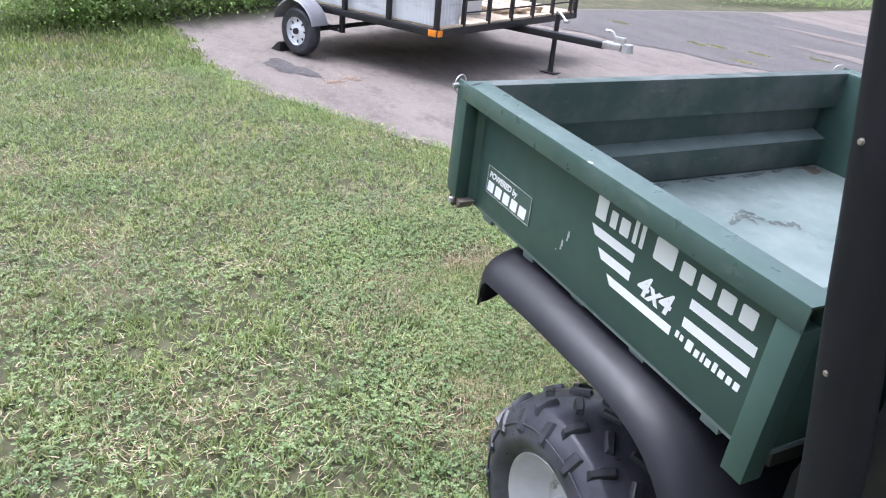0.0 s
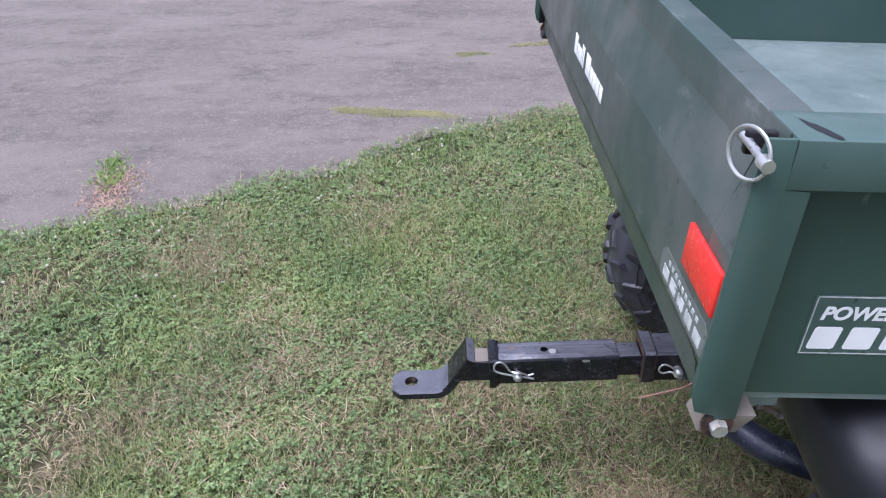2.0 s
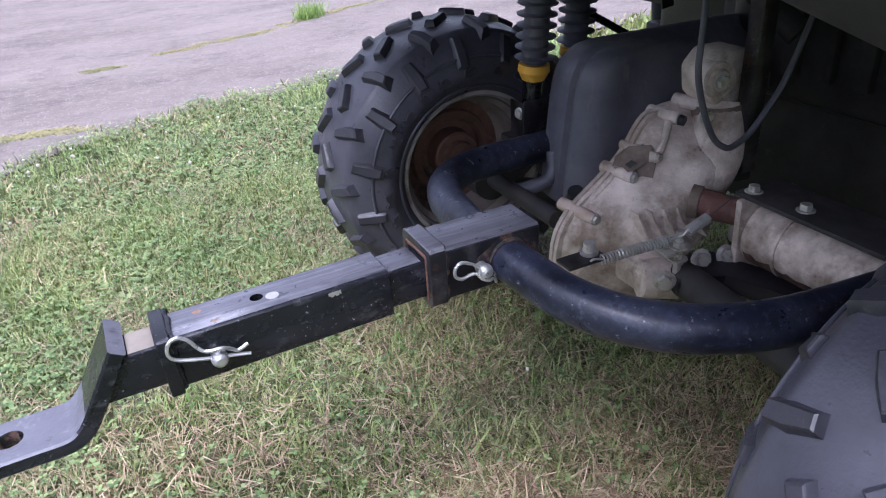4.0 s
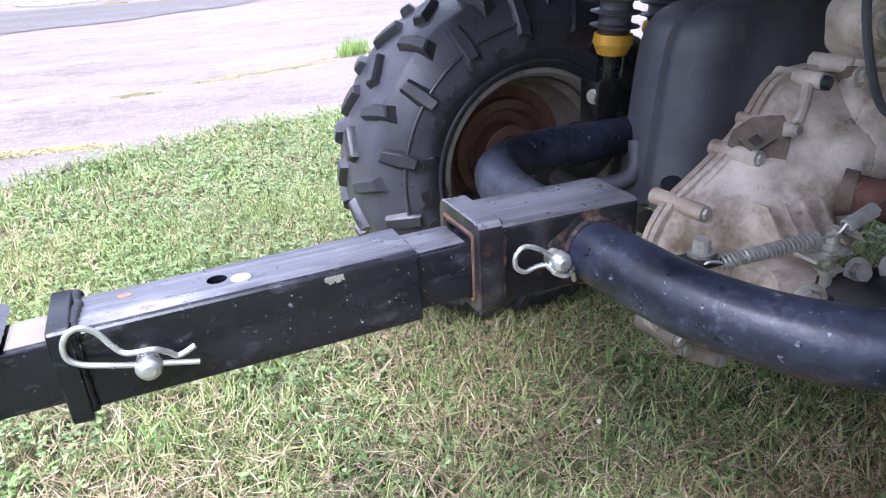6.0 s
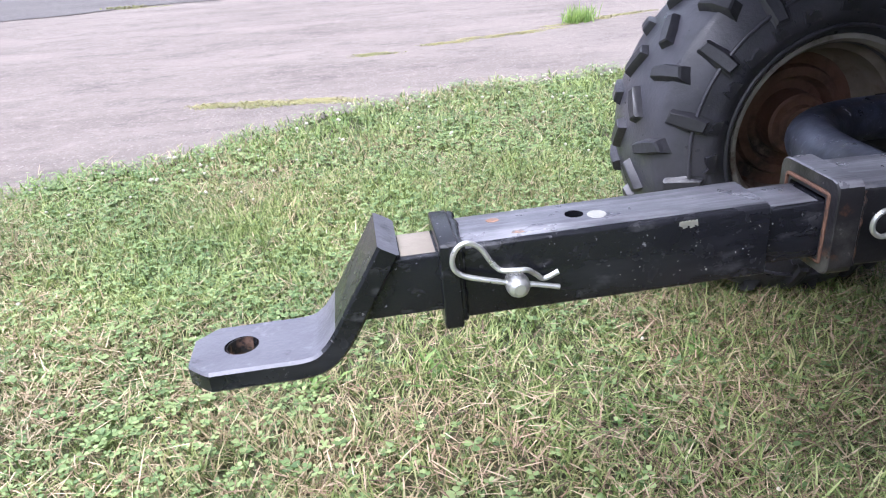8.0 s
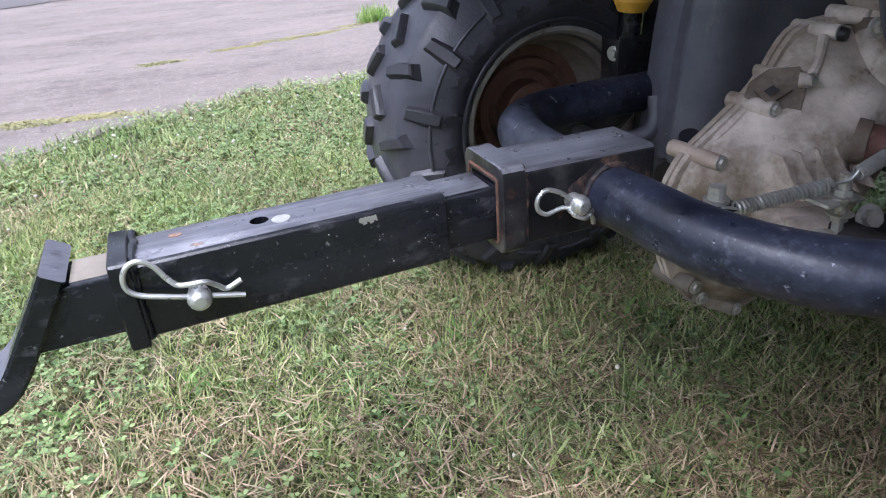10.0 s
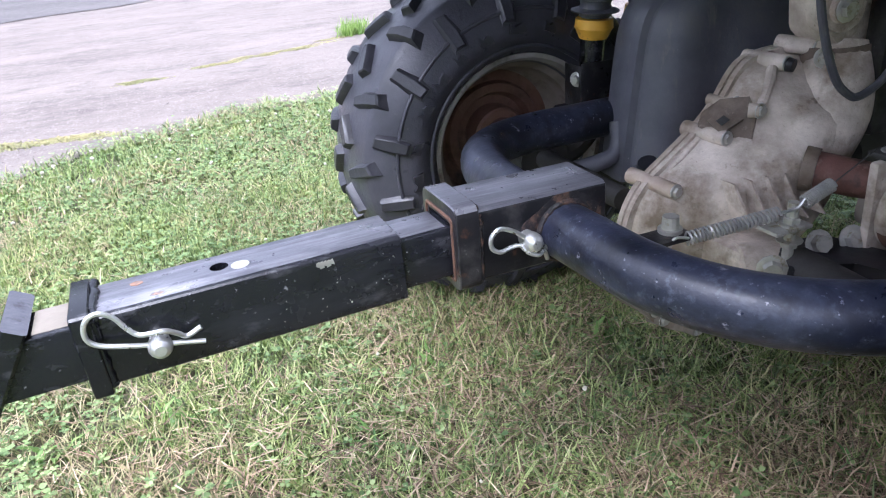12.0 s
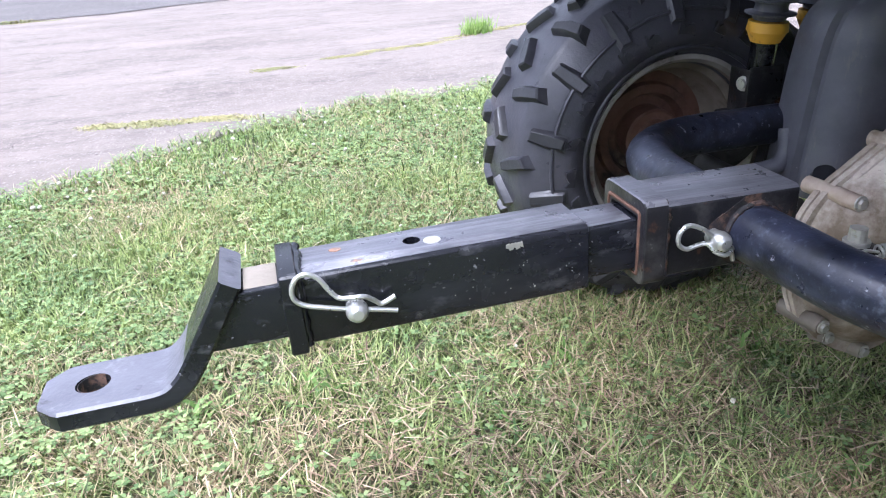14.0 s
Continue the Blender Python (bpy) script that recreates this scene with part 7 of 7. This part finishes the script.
verts = (iv[None] * (fr[:, None, None] * np.array([1, 1, 0.85])) * rng.uniform(0.65, 1.25, (n, len(iv), 1)) + np.stack([fx, fy, fz], -1)[:, None]).reshape(-1, 3)
tris = (it[None] + (np.arange(n) * len(iv))[:, None, None]).reshape(-1, 3)
tagged(new("clover_flowers", flat_mesh("clover_flowers", verts, tris, FLOWER)), "small white clover flower heads in the lawn", "flowers", "", "stuff")

# loose crumbs of asphalt beside the lawn
CRUMB = surf("asphalt_crumbs", (0.17, 0.15, 0.138), (0.32, 0.285, 0.265), 40, (0.85, 0.95), 0, 0.3, 120)
n = 1100
gx = rng.uniform(-2.2, 1.6, n)
gy = edge_v(gx) + np.abs(rng.normal(0.10, 0.38, n)) + 0.02
gr = rng.uniform(0.001, 0.0026, n) * np.where(rng.uniform(0, 1, n) < 0.05, 1.8, 1.0)
verts = (iv[None] * (gr[:, None, None] * np.array([1.2, 1, 0.6])) * rng.uniform(0.6, 1.3, (n, len(iv), 1)) + np.stack([gx, gy, np.full(n, -0.010)], -1)[:, None]).reshape(-1, 3)
tris = (it[None] + (np.arange(n) * len(iv))[:, None, None]).reshape(-1, 3)
tagged(new("gravel", flat_mesh("gravel", verts, tris, CRUMB)), "loose asphalt crumbs along the lawn edge", "gravel", "", "stuff")


def tufts(name, pts, per, spread, length, width, material, label, category, lean=(0.3, 1.4)):
    x = np.concatenate([rng.normal(p[0], spread, per) for p in pts])
    y = np.concatenate([rng.normal(p[1], spread * (0.45 if len(p) < 3 else p[2]), per) for p in pts])
    n = len(x)
    return blades(name, x, y, rng.uniform(0.5, 1.2, n) * length, rng.uniform(0.7, 1.3, n) * width, rng.uniform(*lean, n), -0.012, material, label, category)


def line_pts(x0, y0, x1, y1, n, wig=0.02):
    return [(x0 + (x1 - x0) * k / (n - 1) + rng.normal(0, wig), y0 + (y1 - y0) * k / (n - 1) + rng.normal(0, wig)) for k in range(n)]


moss_pts = line_pts(-0.95, 2.37, -0.40, 2.275, 30, 0.018) + line_pts(-0.30, 3.25, -0.17, 3.26, 6) + line_pts(0.03, 3.41, 0.62, 3.57, 13, 0.02) + line_pts(0.62, 3.57, 0.99, 3.79, 7, 0.02) + line_pts(1.15, 3.88, 1.50, 4.02, 8, 0.02) + line_pts(-2.35, 6.85, -2.0, 6.88, 8)
tufts("moss", moss_pts, 150, 0.034, 0.008, 0.0055, MOSS, "yellow-green moss growing along driveway cracks", "moss", (1.0, 1.5))
far_moss = [(-3.93, 3.79), (-3.95, 3.85), (-5.2, 5.9), (-6.3, 6.2), (-6.1, 6.35), (-5.6, 6.6), (-3.95, 5.95), (-2.4, 6.95), (-7.9, 6.1), (-5.2, 7.3), (-0.3, 10.5), (0.4, 10.4), (1.0, 9.9), (2.1, 9.6), (2.7, 9.4)]
tufts("moss", far_moss, 260, 0.10, 0.025, 0.012, MOSS, "scattered yellow moss on the far asphalt", "moss")
tufts("weed", [(0.95, 3.78, 1), (1.0, 3.80, 1), (1.05, 3.82, 1)], 90, 0.030, 0.10, 0.006, FRESH, "green weed sprouting from a driveway crack", "weed", (0.0, 1.3))
tufts("weed", [(-1.88, 1.70, 1.2), (-1.85, 1.62, 1.2), (-1.90, 1.80, 1.2)], 90, 0.035, 0.030, 0.007, FRESH, "low green weeds in the driveway", "weed")
tufts("dry_straw", [(-1.83, 1.48, 1), (-1.78, 1.40, 1), (-1.80, 1.58, 1), (-1.84, 1.66, 1), (-4.8, 0.55, 1), (-4.9, 0.75, 1)], 260, 0.055, 0.02, 0.006, DEBRIS, "dry brown debris at the driveway edge", "straw", (1.2, 1.5))

tufts("lawn_grass", [(0.22 + 0.1 * k, 0.42 + 0.07 * j, 1) for k in range(3) for j in range(4)], 130, 0.035, 0.050, 0.0028, GRASS, "longer grass left standing round the tyre", "grass", (0.5, 1.35))

tufts("weed", [(0.305, -0.023, 1), (0.459, -0.162, 1), (-0.293, 0.351, 1), (-0.465, 0.367, 1), (-0.052, 0.173, 1), (0.1, 0.314, 1), (0.354, 0.236, 1), (-0.33, 0.718, 1)], 14, 0.016, 0.050, 0.0085, WEED, "low broad-leaved weeds in the lawn", "weed", (0.7, 1.45))

# tall weeds and shrubs behind the lawn
def thicket(name, x0, y0, x1, y1, n, height, label, big=1.0):
    t = rng.uniform(0, 1, n)
    x, y = x0 + (x1 - x0) * t + rng.normal(0, 0.35 * big ** 0.5, n), y0 + (y1 - y0) * t + rng.normal(0, 0.35 * big ** 0.5, n)
    top = height * (0.55 + 0.45 * np.abs(np.sin(9 * t + 1) * np.cos(17 * t)))
    z = top * rng.uniform(0.0, 1.0, n) ** 0.7
    s = rng.uniform(0.03, 0.085, n) * big * (0.6 if height < 1 else 1.0)
    a, tilt = rng.uniform(0, 6.283, n), rng.uniform(-0.7, 0.9, n)
    c, si = np.cos(a), np.sin(a)
    leaf = [(0, 0, 0), (0.5, 0.28, 0.05), (1.2, 0.0, -0.08), (0.5, -0.28, 0.05)]
    pts = np.stack([np.stack([x + s * (u * c - v * si), y + s * (u * si + v * c), z + s * (w + u * tilt)], -1) for u, v, w in leaf], 1)
    i = np.arange(n)[:, None] * 4
    f = np.concatenate([i + [[0, 1, 2]], i + [[0, 2, 3]]], 1).reshape(-1, 3)
    pts[:, :, 2] = np.maximum(pts[:, :, 2], -0.02)
    return tagged(new(name, flat_mesh(name, pts.reshape(-1, 3), f, FRESH if height < 1 else WEED)), label, "bushes", "", "stuff")


thicket("tall_weeds", -7.4, -1.9, -9.3, 1.2, 52000, 0.9, "tall leafy green weeds edging the driveway")
thicket("tall_weeds", -10.5, 10.5, -9.9, 16.0, 9000, 0.5, "low green growth beyond the road")
thicket("tall_weeds", -13, -3, -15, 6, 30000, 2.6, "green shrubs far beyond the lawn")
# out-of-view tree belts, added only to cut light from the low sky
thicket("woods", -16, -15, 22, -17, 22000, 4.5, "unseen green tree belt added to block low sky past the lawn", 8.0)
thicket("woods", -19, -14, -22, 14, 16000, 8.0, "unseen green tree belt added to block low sky past the driveway", 8.0)
thicket("woods", 20, -14, 24, 24, 16000, 8.0, "unseen green tree belt added to block low sky ahead of the vehicle", 8.0)
thicket("woods", -20, 24, 22, 25, 16000, 8.0, "unseen green tree belt added to block low sky behind the garage", 8.0)
tufts("weed", [(1.78, 14.0, 1), (1.95, 13.9, 1)], 60, 0.07, 0.10, 0.02, FRESH, "green weeds beside the lime machine", "weed", (0.1, 1.1))
STONE = surf("grey_path_stone", (0.24, 0.23, 0.22), (0.34, 0.33, 0.32), 5, (0.8, 0.95), 0, 0.3, 60)
bm = bmesh.new()
bx(bm, -9.0, -7.45, -4.2, -2.15, -0.02, 0.03, 0.02)
path = part("path", bm, STONE, None, "", 0)
tagged(path, "flat grey stone slab beside the tall weeds", "path", "", "structure")
